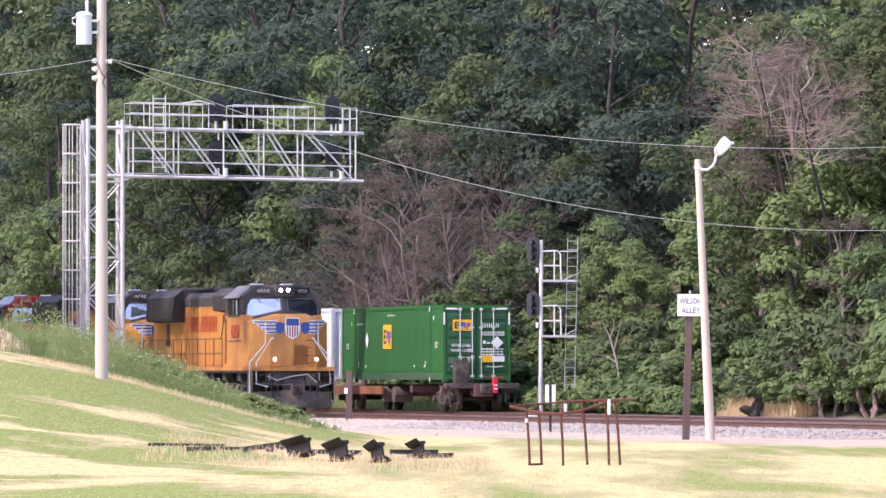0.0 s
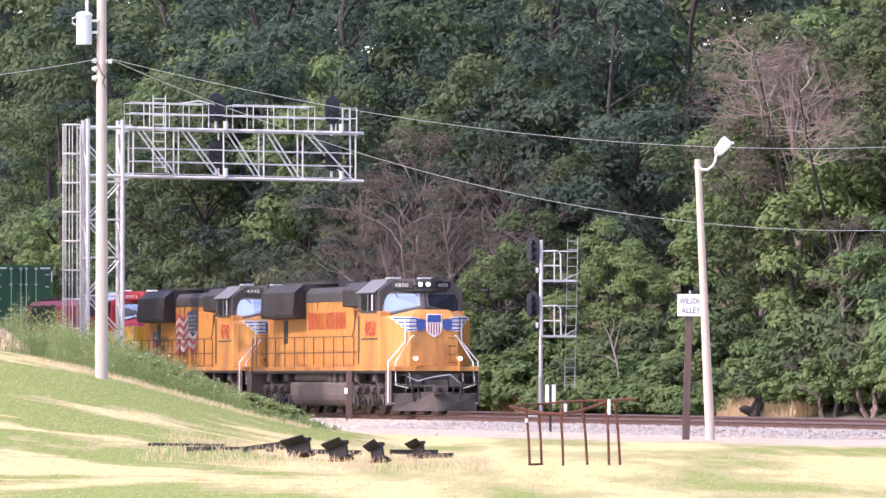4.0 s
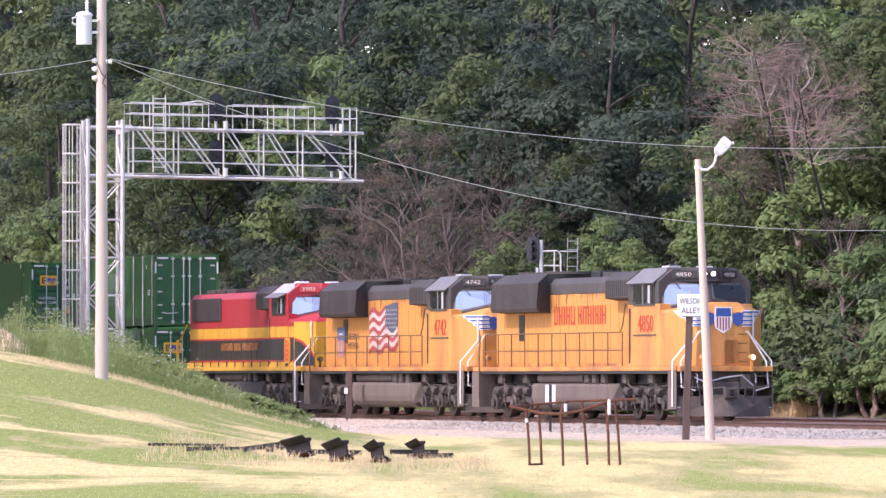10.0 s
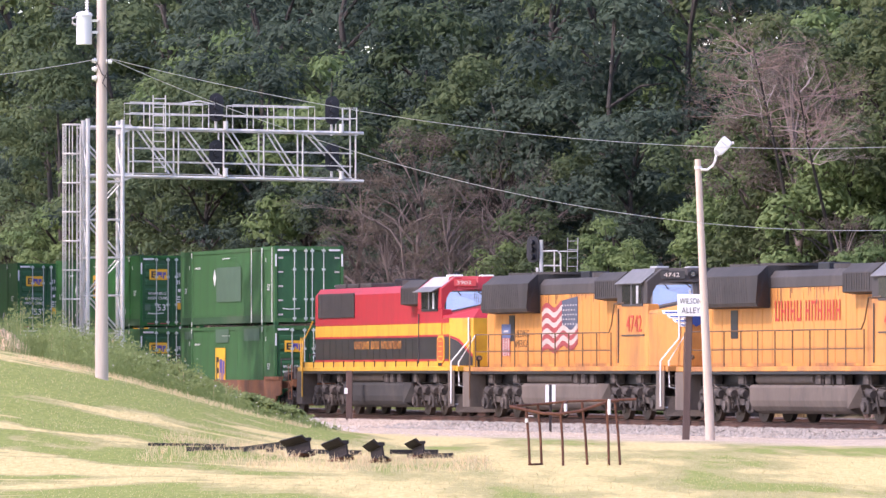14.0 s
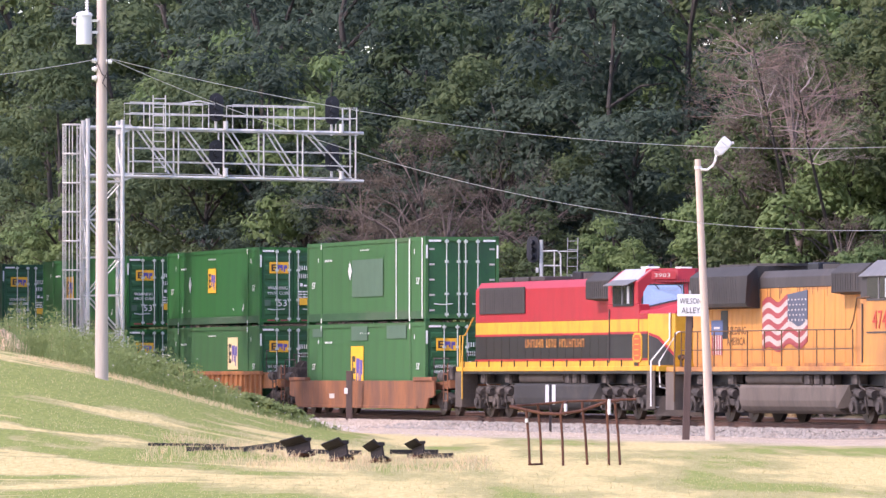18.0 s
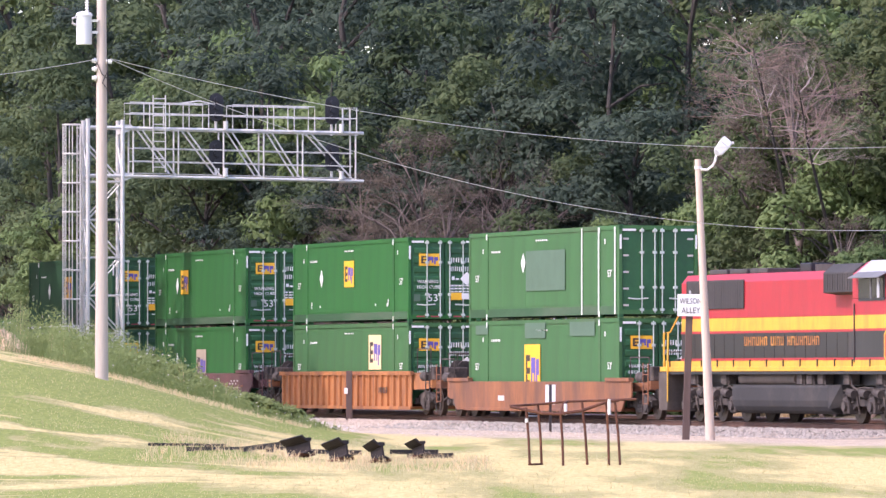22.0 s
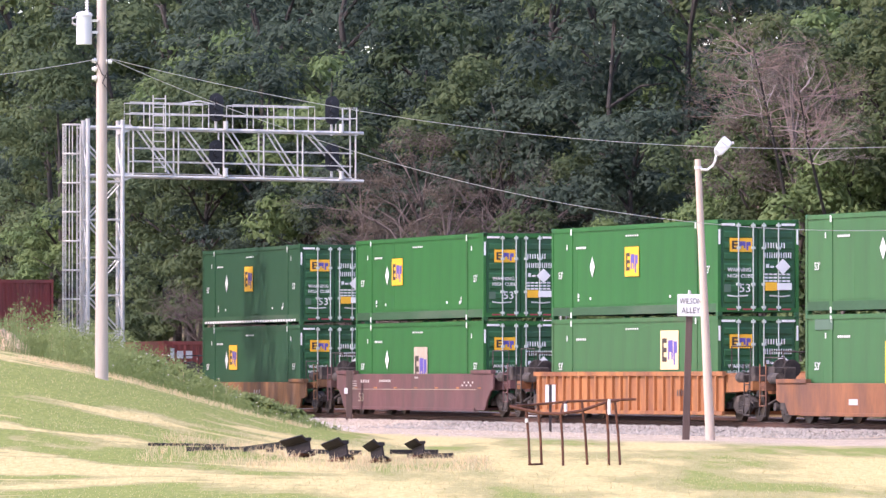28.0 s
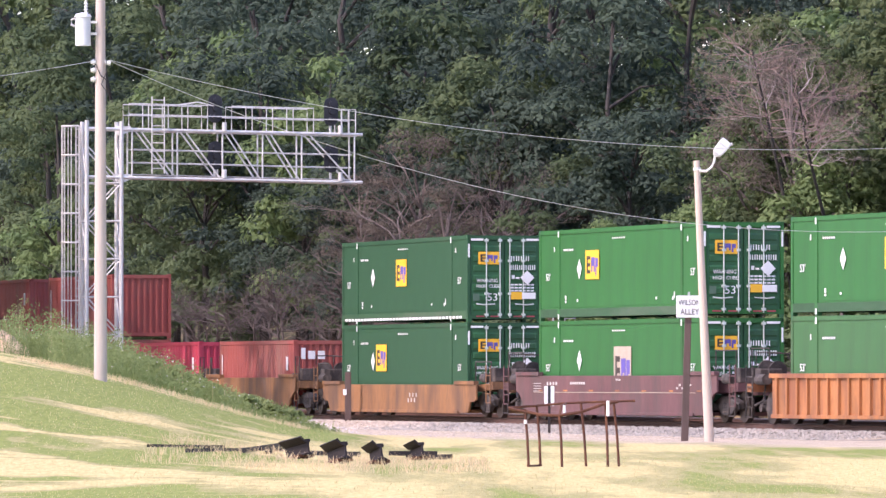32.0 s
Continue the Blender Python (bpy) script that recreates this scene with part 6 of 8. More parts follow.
def ladder(name, parent, a, b, across, width, gap, r, material):
    """Two stiles and rungs between a (foot) and b (top)."""
    a, b, w = Vector(a), Vector(b), Vector(across).normalized() * width / 2
    lad = part(name, rod(rod(B(), [a - w, b - w], r), [a + w, b + w], r), material, parent)
    d = b - a
    n = int(d.length / gap)
    rung = mesh_of("rung", cyl(B(), -w, w, r * 0.75, 6), material)
    for k in range(n):
        p = a + d * ((k + 0.6) / n)
        shared("rung", rung, lad, Matrix.Translation(p))
    return lad


def signal_head(parent, p, axis, h, w, name="signal_head"):
    """A tall black target with hooded lamps, seen from behind; axis: the way it faces."""
    ax = Vector(axis).normalized()
    side = Vector((-ax.y, ax.x, 0))
    bm = B()
    n = 24
    ring = []
    for k in range(n):
        t = 2 * math.pi * k / n
        u, v = math.cos(t), math.sin(t)
        v = v * 0.5 * w + (h - w) / 2 * (1 if v > 0 else -1)
        ring.append((u * w / 2, v))
    front = [bm.verts.new(p + side * u + Vector((0, 0, v)) + ax * 0.02) for u, v in ring]
    back = [bm.verts.new(p + side * u + Vector((0, 0, v)) - ax * 0.02) for u, v in ring]
    bm.faces.new(front)
    bm.faces.new(back[::-1])
    for k in range(n):
        bm.faces.new((front[k], front[(k + 1) % n], back[(k + 1) % n], back[k]))
    head = part(name, bm, M_SIGNALBLACK, parent, "black signal head")
    bm = B()
    for k in (-1, 0, 1):
        q = p + Vector((0, 0, k * h * 0.27))
        cyl(bm, q - ax * 0.22, q - ax * 0.02, 0.1, 12)
        cyl(bm, q + ax * 0.02, q + ax * 0.28, 0.11, 12)
    part("lamp_housing", bm, M_SIGNALBLACK, head)
    return head


def signal_bridge():
    """A lattice mast beside the line carrying a walkway truss over both tracks."""
    s0 = -62.0
    o = along(s0)
    h = TH + BEND * s0
    over, fwd = Vector((math.cos(h), math.sin(h), 0)), Vector((math.sin(h), -math.cos(h), 0))
    br = thing("signal_bridge", "galvanised cantilever signal bridge over the tracks", "signal bridge")

    def at(u, v, z):
        u = u * 0.992 - 0.34
        droop = 0.018 * max(0.0, u + 3.7)
        return o + over * u + fwd * v + Vector((0, 0, z - o.z - (droop if z > 9 else 0)))
    base = ground_z(*at(-4.4, 0, 0)[:2])
    D = 0.46
    cols = [(-5.18, -D), (-5.18, D), (-3.82, -D), (-3.82, D)]
    mast = part("mast", cyl(B(), at(-5.18, D, base), at(-5.18, D, 11.22), 0.085, 12), M_GALV, br)
    for u, v in ((-5.18, -D), (-3.82, -D), (-3.82, D)):
        part("column", cyl(B(), at(u, v, base), at(u, v, 11.18), 0.085, 12), M_GALV, mast)
    z = base + 0.4
    k = 0
    while z < 9.6:
        for (a, b) in (((-5.18, D), (-3.82, D)), ((-5.18, -D), (-3.82, -D)), ((-5.18, -D), (-5.18, D)), ((-3.82, -D), (-3.82, D))):
            part("strut", cyl(B(), at(*a, z), at(*b, z), 0.035, 6), M_GALV, mast)
            p, q = (a, b) if k % 2 else (b, a)
            part("brace", cyl(B(), at(*p, z), at(*q, z + 1.45), 0.032, 6), M_GALV, mast)
        z += 1.45
        k += 1
    # plates where the truss meets the mast
    for zz in (9.06, 10.9):
        part("gusset", hexa(B(), [at(-3.85, -D, zz - 0.25), at(-3.45, -D, zz - 0.1), at(-3.45, D, zz - 0.1), at(-3.85, D, zz - 0.25)], [at(-3.85, -D, zz + 0.1), at(-3.45, -D, zz + 0.1), at(-3.45, D, zz + 0.1), at(-3.85, D, zz + 0.1)]), M_GALV, mast)
    # truss
    E = 5.72
    for v in (-D, D):
        for zz, r in ((9.06, 0.058), (10.9, 0.062)):
            part("chord", cyl(B(), at(-5.2, v, zz), at(E, v, zz), r, 10), M_GALV, br, "tubular truss chord")
    us = [-3.4, -1.62, 0.16, 1.75, 3.3, 5.4]
    for v in (-D, D):
        for j, u in enumerate(us):
            part("truss_post", cyl(B(), at(u, v, 9.06), at(u, v, 10.9), 0.033, 8), M_GALV, br)
            if j < 5:
                part("truss_diagonal", cyl(B(), at(u + 0.3, v, 10.86), at(us[j + 1] - 0.1, v, 9.1), 0.032, 8), M_GALV, br)
        for zz in (9.62, 10.12):
            part("inner_rail", cyl(B(), at(-3.4, v * 0.8, zz), at(5.3, v * 0.8, zz), 0.021, 6), M_GALV, br)
    for u in us:
        part("cross_tie", cyl(B(), at(u, -D, 9.06), at(u, D, 9.06), 0.04, 6), M_GALV, br)
        part("cross_tie", cyl(B(), at(u, -D, 10.9), at(u, D, 10.9), 0.04, 6), M_GALV, br)
    part("grating", hexa(B(), [at(-3.5, -D, 9.14), at(5.4, -D, 9.14), at(5.4, D, 9.14), at(-3.5, D, 9.14)], [at(-3.5, -D, 9.17), at(5.4, -D, 9.17), at(5.4, D, 9.17), at(-3.5, D, 9.17)]), M_GALVDARK, br)
    # railing above: three bays with gaps at the signals
    for v in (-D - 0.1, D + 0.1):
        for a, b in ((-3.55, -0.45), (0.5, 3.75), (4.85, 5.42)):
            part("guard_rail", rod(B(), [at(a, v, 10.95), at(a, v, 11.86), at(b, v, 11.86), at(b, v, 10.95)], 0.023, 6), M_GALV, br)
            n = max(2, int((b - a) / 0.75))
            for j in range(1, n):
                u = a + (b - a) * j / n
                part("guard_post", cyl(B(), at(u, v, 10.95), at(u, v, 11.84), 0.02, 6), M_GALV, br)
        part("guard_midrail", cyl(B(), at(-3.55, v, 11.45), at(5.42, v, 11.45), 0.021, 6), M_GALV, br)
    part("guard_brace", rod(B(), [at(-1.6, D, 11.86), at(-0.8, D, 11.98), at(-0.2, D, 11.86)], 0.028, 6), M_GALV, br)
    for u in (-0.05, 4.55):
        for zz in (11.75, 9.95):
            signal_head(br, at(u, 0.1, zz + 0.02), -fwd, 1.1, 0.56)
            part("signal_stem", cyl(B(), at(u, 0, zz - 0.95), at(u, 0, zz - 0.3), 0.05, 8), M_GALV, br)
            part("junction_box", cyl(B(), at(u + 0.28, D + 0.05, zz - 0.85), at(u + 0.28, D + 0.05, zz - 0.52), 0.09, 10), M_GALV, br)
    ladder("ladder", br, at(-2.4, D + 0.12, 9.2), at(-2.4, D + 0.12, 12.15), over, 0.48, 0.32, 0.025, M_GALV)
    # caged ladder up the mast
    ladder("ladder", br, at(-5.45, 0, base), at(-5.45, 0, 11.0), fwd, 0.5, 0.3, 0.03, M_GALVDARK)
    cage = part("ladder_cage", B(), M_GALV, br)
    for j in range(7):
        t = math.pi * (j / 6)
        u, v = -5.45 - 0.62 * math.sin(t), 0.36 * math.cos(t)
        part("strap", cyl(B(), at(u, v, 2.0), at(u, v, 11.0), 0.019, 6), M_GALV, cage)
    for j in range(9):
        zz = 2.1 + j * 1.112
        pts = [at(-5.45 - 0.63 * math.sin(math.pi * q / 10), 0.37 * math.cos(math.pi * q / 10), zz) for q in range(11)]
        part("hoop", rod(B(), pts, 0.03, 6), M_GALV, cage)


signal_bridge()


def signal_mast():
    """The shorter mast beyond the second track, with two platforms and a ladder."""
    d = 275.0
    foot = on_ground(spot(957, 715, d))
    m = thing("signal_mast", "galvanised signal mast with platforms and ladder", "signal mast")

    def at(x, y, dd=0.0):
        return spot(x, y, d + dd)
    part("mast", cyl(B(), foot + Vector((0, 0, 1.45)), at(958, 425), 0.072, 12), M_GALV, m)
    part("mast_base", cyl(B(), foot - Vector((0, 0, 0.2)), foot + Vector((0, 0, 1.5)), 0.088, 12), M_GALVDARK, m)
    part("footing", box(B(), foot.x - 0.45, foot.x + 0.45, foot.y - 0.4, foot.y + 0.4, foot.z - 0.2, foot.z + 0.12, 0.03), M_FOOTING, m, "pale concrete footing")
    for y0, y1 in ((444, 497), (541, 595)):
        a = at(957, y1)
        b = at(1020, y1)
        part("platform", box(B(), a.x, b.x, d - 0.4, d + 0.4, a.z - 0.05, a.z + 0.03), M_GALVDARK, m)
        for dd in (-0.38, 0.38):
            part("guard_rail", rod(B(), [at(960, y0 + 1, dd), at(986, y0, dd), at(992, y0 + 6, dd), at(993, y1 - 2, dd)], 0.03, 6), M_GALV, m)
            part("guard_midrail", cyl(B(), at(962, (y0 + y1) / 2, dd), at(993, (y0 + y1) / 2, dd), 0.026, 6), M_GALV, m)
            part("guard_post", cyl(B(), at(981, y0, dd), at(981, y1, dd), 0.026, 6), M_GALV, m)
        part("brace", cyl(B(), at(996, y1), at(1020, y1 - 12), 0.016, 6), M_GALVDARK, m)
        part("top_arm", cyl(B(), at(990, y0 + 1), at(1022, y0 + 1), 0.018, 6), M_GALV, m)
        h = at(943, y0 - 2)
        signal_head(m, h, (0.5, 0.87, 0), 0.95, 0.5)
        part("head_arm", cyl(B(), at(944, y0 - 6), at(957, y0 - 6), 0.035, 8), M_GALV, m)
        part("junction_box", box(B(), at(948, 0).x, at(953, 0).x, d - 0.1, d + 0.05, at(0, y1 - 14).z, at(0, y0 + 30).z, 0.01), M_GALV, m)
    ladder("ladder", m, at(1008, 690, 0.1), at(1014, 421, 0.1), (1, 0, 0), 0.36, 0.3, 0.014, M_GALVDARK)


signal_mast()


def lamp_post():
    foot, top = on_ground(spot(1258, 768, 209)), spot(1235, 282, 209)
    lp = thing("street_lamp", "leaning whitewashed wooden pole with an area lamp", "street lamp")
    part("pole", cyl(B(), foot - Vector((0, 0, 0.3)), top, 0.135, 18, 0.085), M_LAMPPOLE, lp)
    at = [spot(x, y, 208.9) for x, y in ((1240, 300), (1252, 301), (1261, 294), (1266, 284), (1268, 274))]
    part("arm", rod(B(), at, 0.035, 8), M_WHITE, lp)
    a, b = spot(1267, 274, 208.9), spot(1291, 245, 208.9)
    ax = (b - a).normalized()
    up = Vector((0, -1, 0)).cross(ax).normalized()
    dep = Vector((0, 1, 0))

    def quad(t, w, h):
        return [a + ax * t + up * u * w + dep * v * h for u, v in ((-1, -1), (1, -1), (1, 1), (-1, 1))]
    bm = hexa(B(), quad(0.0, 0.05, 0.05), quad(0.07, 0.115, 0.10), 0.015)
    hexa(bm, quad(0.072, 0.13, 0.12), quad(0.36, 0.165, 0.14), 0.03)
    hexa(bm, quad(0.362, 0.165, 0.14), quad(0.54, 0.145, 0.12), 0.03)
    part("lamp_head", bm, M_TRANSFORMER, lp, "pale lamp housing")
    part("photocell", cyl(B(), a + ax * 0.47 - up * 0.10, a + ax * 0.56 - up * 0.17, 0.05, 10, 0.04), M_GALV, lp)
    part("band", cyl(B(), foot + (top - foot) * 0.965, foot + (top - foot) * 0.975, 0.105, 16), M_GALV, lp)


lamp_post()


def alley_sign():
    foot, top = on_ground(spot(1213, 768, 211)), spot(1221, 516, 211)
    sg = thing("street_sign", "white street sign on a dark timber post", "sign")
    d = top - foot
    bm = hexa(B(), [foot + Vector((x, y, -0.3)) for x, y in ((-0.1, -0.1), (0.1, -0.1), (0.1, 0.1), (-0.1, 0.1))], [top + Vector((x, y, -0.1)) for x, y in ((-0.09, -0.09), (0.09, -0.09), (0.09, 0.09), (-0.09, 0.09))], 0.015)
    part("post", bm, M_POST, sg)
    a, b = spot(1199, 560, 210.85), spot(1245, 521, 210.85)
    plate = part("sign_plate", box(B(), a.x, b.x, a.y - 0.012, a.y + 0.012, a.z, b.z, 0.006), M_SIGNWHITE, sg)
    f = Matrix.Translation((0, a.y - 0.013, 0)) @ Matrix(((1, 0, 0, 0), (0, 0, -1, 0), (0, 1, 0, 0), (0, 0, 0, 1)))
    ink = shade("sign_black", (0.05, 0.045, 0.05), 0.6)
    w = b.x - a.x
    lettering("wording", "WILSON", 0.155, ink, plate, f @ Matrix.Translation((a.x + 0.06, a.z + 0.34, 0.003)), w - 0.12, "black capitals")
    lettering("wording", "ALLEY", 0.155, ink, plate, f @ Matrix.Translation((a.x + 0.11, a.z + 0.085, 0.003)), w - 0.2, "black capitals")
    part("bolt", box(B(), (a.x + b.x) / 2 - 0.04, (a.x + b.x) / 2 + 0.02, a.y - 0.02, a.y + 0.05, b.z, b.z + 0.1), M_GALVDARK, sg)


alley_sign()


def small_posts():
    p = on_ground(spot(618, 745, 268))
    t = thing("marker_post", "short dark timber post with a white reflector beside the track", "post")
    part("post", box(B(), p.x - 0.11, p.x + 0.11, p.y - 0.11, p.y + 0.11, p.z - 0.2, p.z + 1.72, 0.02), M_POST, t)
    part("reflector", box(B(), p.x - 0.17, p.x - 0.05, p.y - 0.14, p.y - 0.115, p.z + 0.92, p.z + 1.12), M_WHITE, t)
    p = on_ground(spot(974, 762, 236))
    t = thing("whistle_marker", "trackside marker with two white bars on a thin post", "trackside marker")
    part("post", box(B(), p.x - 0.04, p.x + 0.04, p.y - 0.03, p.y + 0.03, p.z - 0.2, p.z + 1.45), M_DARKRUST, t)
    part("panel", box(B(), p.x - 0.15, p.x + 0.15, p.y - 0.05, p.y - 0.035, p.z + 0.85, p.z + 1.46), M_SIGNALBLACK, t)
    for x in (-0.155, 0.045):
        part("white_bar", box(B(), p.x + x, p.x + x + 0.11, p.y - 0.062, p.y - 0.052, p.z + 0.85, p.z + 1.46), M_WHITE, t)


small_posts()


def iron_rack():
    """A rusted rack of thin posts with bent rails on the grass."""
    d = 145.0
    r = thing("iron_rack", "rusted iron rack of thin posts and bent rails", "rack")

    def at(x, y, dd=0.0):
        return spot(x, y, d + dd)
    for bx, tx, ty, dd in ((938, 931, 722, 0.0), (959, 952, 716, 0.6), (997, 992, 733, -0.2), (1040, 1030, 712, 0.5), (1078, 1073, 709, -0.1), (1098, 1088, 709, 0.45)):
        foot = on_ground(at(bx, 815, dd))
        part("post", rod(B(), [foot - Vector((0, 0, 0.1)), foot.lerp(at(tx, ty, dd), 0.5) + Vector((0.01, 0, 0)), at(tx, ty, dd)], 0.026, 7), M_RUSTY, r)
    part("rail", rod(B(), [at(903, 720, 0.1), at(931, 726, 0.0), at(960, 732, -0.1), at(992, 733, -0.2), at(1030, 727, -0.2), at(1073, 712, -0.1), at(1095, 709, 0.0)], 0.03, 7), M_RUSTY, r, "sagging rusted rail")
    part("rail", rod(B(), [at(903, 719, 0.1), at(952, 716, 0.6), at(1005, 711, 0.6), at(1060, 709, 0.5), at(1126, 707, 0.45)], 0.024, 7), M_RUSTY, r)
    part("cross_bar", rod(B(), [at(992, 733, -0.2), at(996, 716, 0.1), at(1004, 711, 0.6)], 0.024, 7), M_RUSTY, r)
    part("foot_bar", rod(B(), [on_ground(at(936, 815, 0.0)) + Vector((0, 0, 0.02)), on_ground(at(960, 815, 0.6)) + Vector((0, 0, 0.02))], 0.022, 6), M_RUSTY, r)
    part("cross_bar", rod(B(), [at(1073, 710, -0.1), at(1088, 709, 0.45)], 0.024, 7), M_RUSTY, r)
    for x, y0, y1, dd in ((1078, 734, 707, -0.15), (932, 748, 741, -0.05), (1001, 735, 715, -0.1)):
        a, b = at(x, y0, dd), at(x, y1, dd)
        part("paint_patch", cyl(B(), a, b, 0.03, 8), M_WHITE, r, "patch of old white paint")


iron_rack()


def lying(x, y):
    """The place on the near grass that is seen at x, y."""
    lo, hi = 105.0, 190.0
    for _ in range(40):
        d = (lo + hi) / 2
        if ground_z(spot(x, y, d).x, d) < spot(x, y, d).z:
            lo = d
        else:
            hi = d
    return on_ground(spot(x, y, lo))


def rail_scrap():
    """Old rail ends and switch pieces lying in the grass."""
    prof = [(-0.13, 0), (0.13, 0), (0.13, 0.03), (0.03, 0.07), (0.03, 0.27), (0.075, 0.29), (0.075, 0.36), (-0.075, 0.36), (-0.075, 0.29), (-0.03, 0.27), (-0.03, 0.07), (-0.13, 0.03)]
    for x, y, ln, turn, tilt, k in ((530, 810, 0.68, 48, -10, 0.86), (601, 818, 0.58, 54, -13, 0.92), (670, 820, 0.44, 60, -16, 0.92), (742, 812, 0.44, 58, -14, 0.84)):
        p = lying(x, y)
        bm = B()
        prism(bm, [(a * k, h * k) for a, h in prof], "x", -ln / 2, ln / 2, 0.012)
        # a flared wing plate along one side
        hexa(bm, [(-ln / 2, -0.07, 0.28 * k), (ln / 2, -0.07, 0.28 * k), (ln / 2, -0.03, 0.28 * k), (-ln / 2, -0.03, 0.28 * k)], [(-ln / 2, -0.19, 0.40 * k), (ln / 2, -0.21, 0.40 * k), (ln / 2, -0.16, 0.43 * k), (-ln / 2, -0.14, 0.43 * k)])
        t = thing("rail_offcut", "dark rusted rail offcut lying in dry grass", "scrap rail", "scrap rails in the grass", "", pose(p.x, p.y, p.z - 0.02 + math.sin(radians(-tilt)) * ln * 0.42, 0, tilt, -turn))
        part("rail_piece", bm, M_DARKRUST, t)
        part("base_plate", box(B(), -ln * 0.35, ln * 0.35, -0.2, 0.2, -0.03, 0.02), M_RUSTY, t)
    for x0, y0, x1, y1, r in ((262, 789, 400, 791, 0.028), (330, 799, 520, 797, 0.04), (430, 800, 512, 788, 0.05), (548, 804, 640, 806, 0.05), (690, 804, 776, 804, 0.05), (720, 812, 803, 810, 0.05)):
        a, b = lying(x0, y0), lying(x1, y1)
        za, zb = a.z + r, b.z + r
        c = (a + b) / 2
        t = thing("rusted_rail_length", "thin rusted rail length lying in dry grass", "scrap rail", "scrap rails in the grass", "", pose(c.x, c.y, (za + zb) / 2 - r))
        v = Vector((b.x - a.x, b.y - a.y, zb - za)) / 2
        w = Vector((0, r, 0))
        bm = hexa(B(), [-v - w, v - w, v + w, -v + w], [-v - w * 0.4 + Vector((0, 0, 2 * r)), v - w * 0.4 + Vector((0, 0, 2 * r)), v + w * 0.4 + Vector((0, 0, 2 * r)), -v + w * 0.4 + Vector((0, 0, 2 * r))], 0.006)
        part("bar", bm, M_DARKRUST, t)
        for q in (-0.5, 0.1, 0.6):
            part("spike_plate", box(B(), v.x * q - 0.07, v.x * q + 0.07, -r * 2, r * 2, -0.03, 0.03), M_DARKRUST, t)


rail_scrap()

# ---- plants ----
def leaf_mesh(name, centres, normals, sizes, seed, material, aspect=0.55, fold=0.25):
    """Many separate pointed leaves, each two folded triangles."""
    rng = np.random.default_rng(seed)
    n = len(centres)
    t = rng.normal(size=(n, 3))
    t -= normals * (t * normals).sum(1)[:, None]
    t /= np.linalg.norm(t, axis=1)[:, None] + 1e-9
    b = np.cross(normals, t)
    s = sizes[:, None]
    v = np.empty((n, 4, 3))
    v[:, 0] = centres - t * s
    v[:, 1] = centres + b * s * aspect - normals * s * fold
    v[:, 2] = centres + t * s
    v[:, 3] = centres - b * s * aspect - normals * s * fold
    idx = np.arange(n)[:, None] * 4
    faces = np.concatenate([idx + np.array([[0, 1, 2]]), idx + np.array([[0, 2, 3]])])
    me = bpy.data.meshes.new(name)
    me.from_pydata(v.reshape(-1, 3).tolist(), [], faces.tolist())
    me.materials.append(material)
    return me


def crown(seed, rx, rz, base, lobes, count, size, material, name="crown"):
    """Leaves in uneven clumps round a tree's limbs: (mesh, clump centres)."""
    rng = np.random.default_rng(seed)
    cs, rs = [], []
    for k in range(lobes):
        a, u = rng.uniform(0, 2 * math.pi), rng.uniform(0, 1)
        rad = rx * math.sqrt(rng.uniform(0.05, 1.0)) * (0.45 + 0.75 * math.sin(math.pi * min(1, 0.12 + 0.85 * u)))* 0.8
        cs.append((rad * math.cos(a), rad * math.sin(a), base + rz * u))
        rs.append(rx * rng.uniform(0.17, 0.36))
    cs, rs = np.array(cs), np.array(rs)
    pick = rng.choice(lobes, count, p=rs ** 2 / (rs ** 2).sum())
    d = rng.normal(size=(count, 3))
    d /= np.linalg.norm(d, axis=1)[:, None]
    d[:, 2] = np.where(d[:, 2] < -0.35, -d[:, 2] * 0.6, d[:, 2])
    reach = rng.uniform(0.45, 1.0, count) ** 0.5 * (1 + 0.22 * np.sin(d[:, 0] * 7 + pick) * np.cos(d[:, 2] * 6 + pick * 2))
    p = cs[pick] + d * (rs[pick] * reach)[:, None] * np.array([1, 1, 0.72])
    nrm = d * 1.2 + rng.normal(0, 0.38, (count, 3)) + np.array([0, 0, 0.45])
    nrm /= np.linalg.norm(nrm, axis=1)[:, None]
    return leaf_mesh(name, p, nrm, size * rng.uniform(0.6, 1.35, count), seed + 1, material), cs


def trunk(seed, height, r, tips, material, name="trunk"):
    rng = random.Random(seed)
    bm = B()
    bend = [(0, 0, -0.4)]
    for k in range(1, 6):
        bend.append((rng.uniform(-0.25, 0.25) * k * 0.4, rng.uniform(-0.25, 0.25) * k * 0.4, height * k / 5))
    rod(bm, bend, [r * (1.25 - 0.2 * k) for k in range(6)], 9)
    for q in tips:
        z0 = max(height * 0.15, min(height * 0.9, q[2] - rng.uniform(1.0, 2.4)))
        k = z0 / height * 5
        i = min(4, int(k))
        a, c = Vector(bend[i]), Vector(bend[i + 1])
        st = a.lerp(c, k - i)
        m = st.lerp(Vector(q), 0.5) + Vector((0, 0, 0.35))
        rod(bm, [st, m, Vector(q)], [r * 0.38, r * 0.24, r * 0.08], 6)
    return mesh_of(name, bm, material)


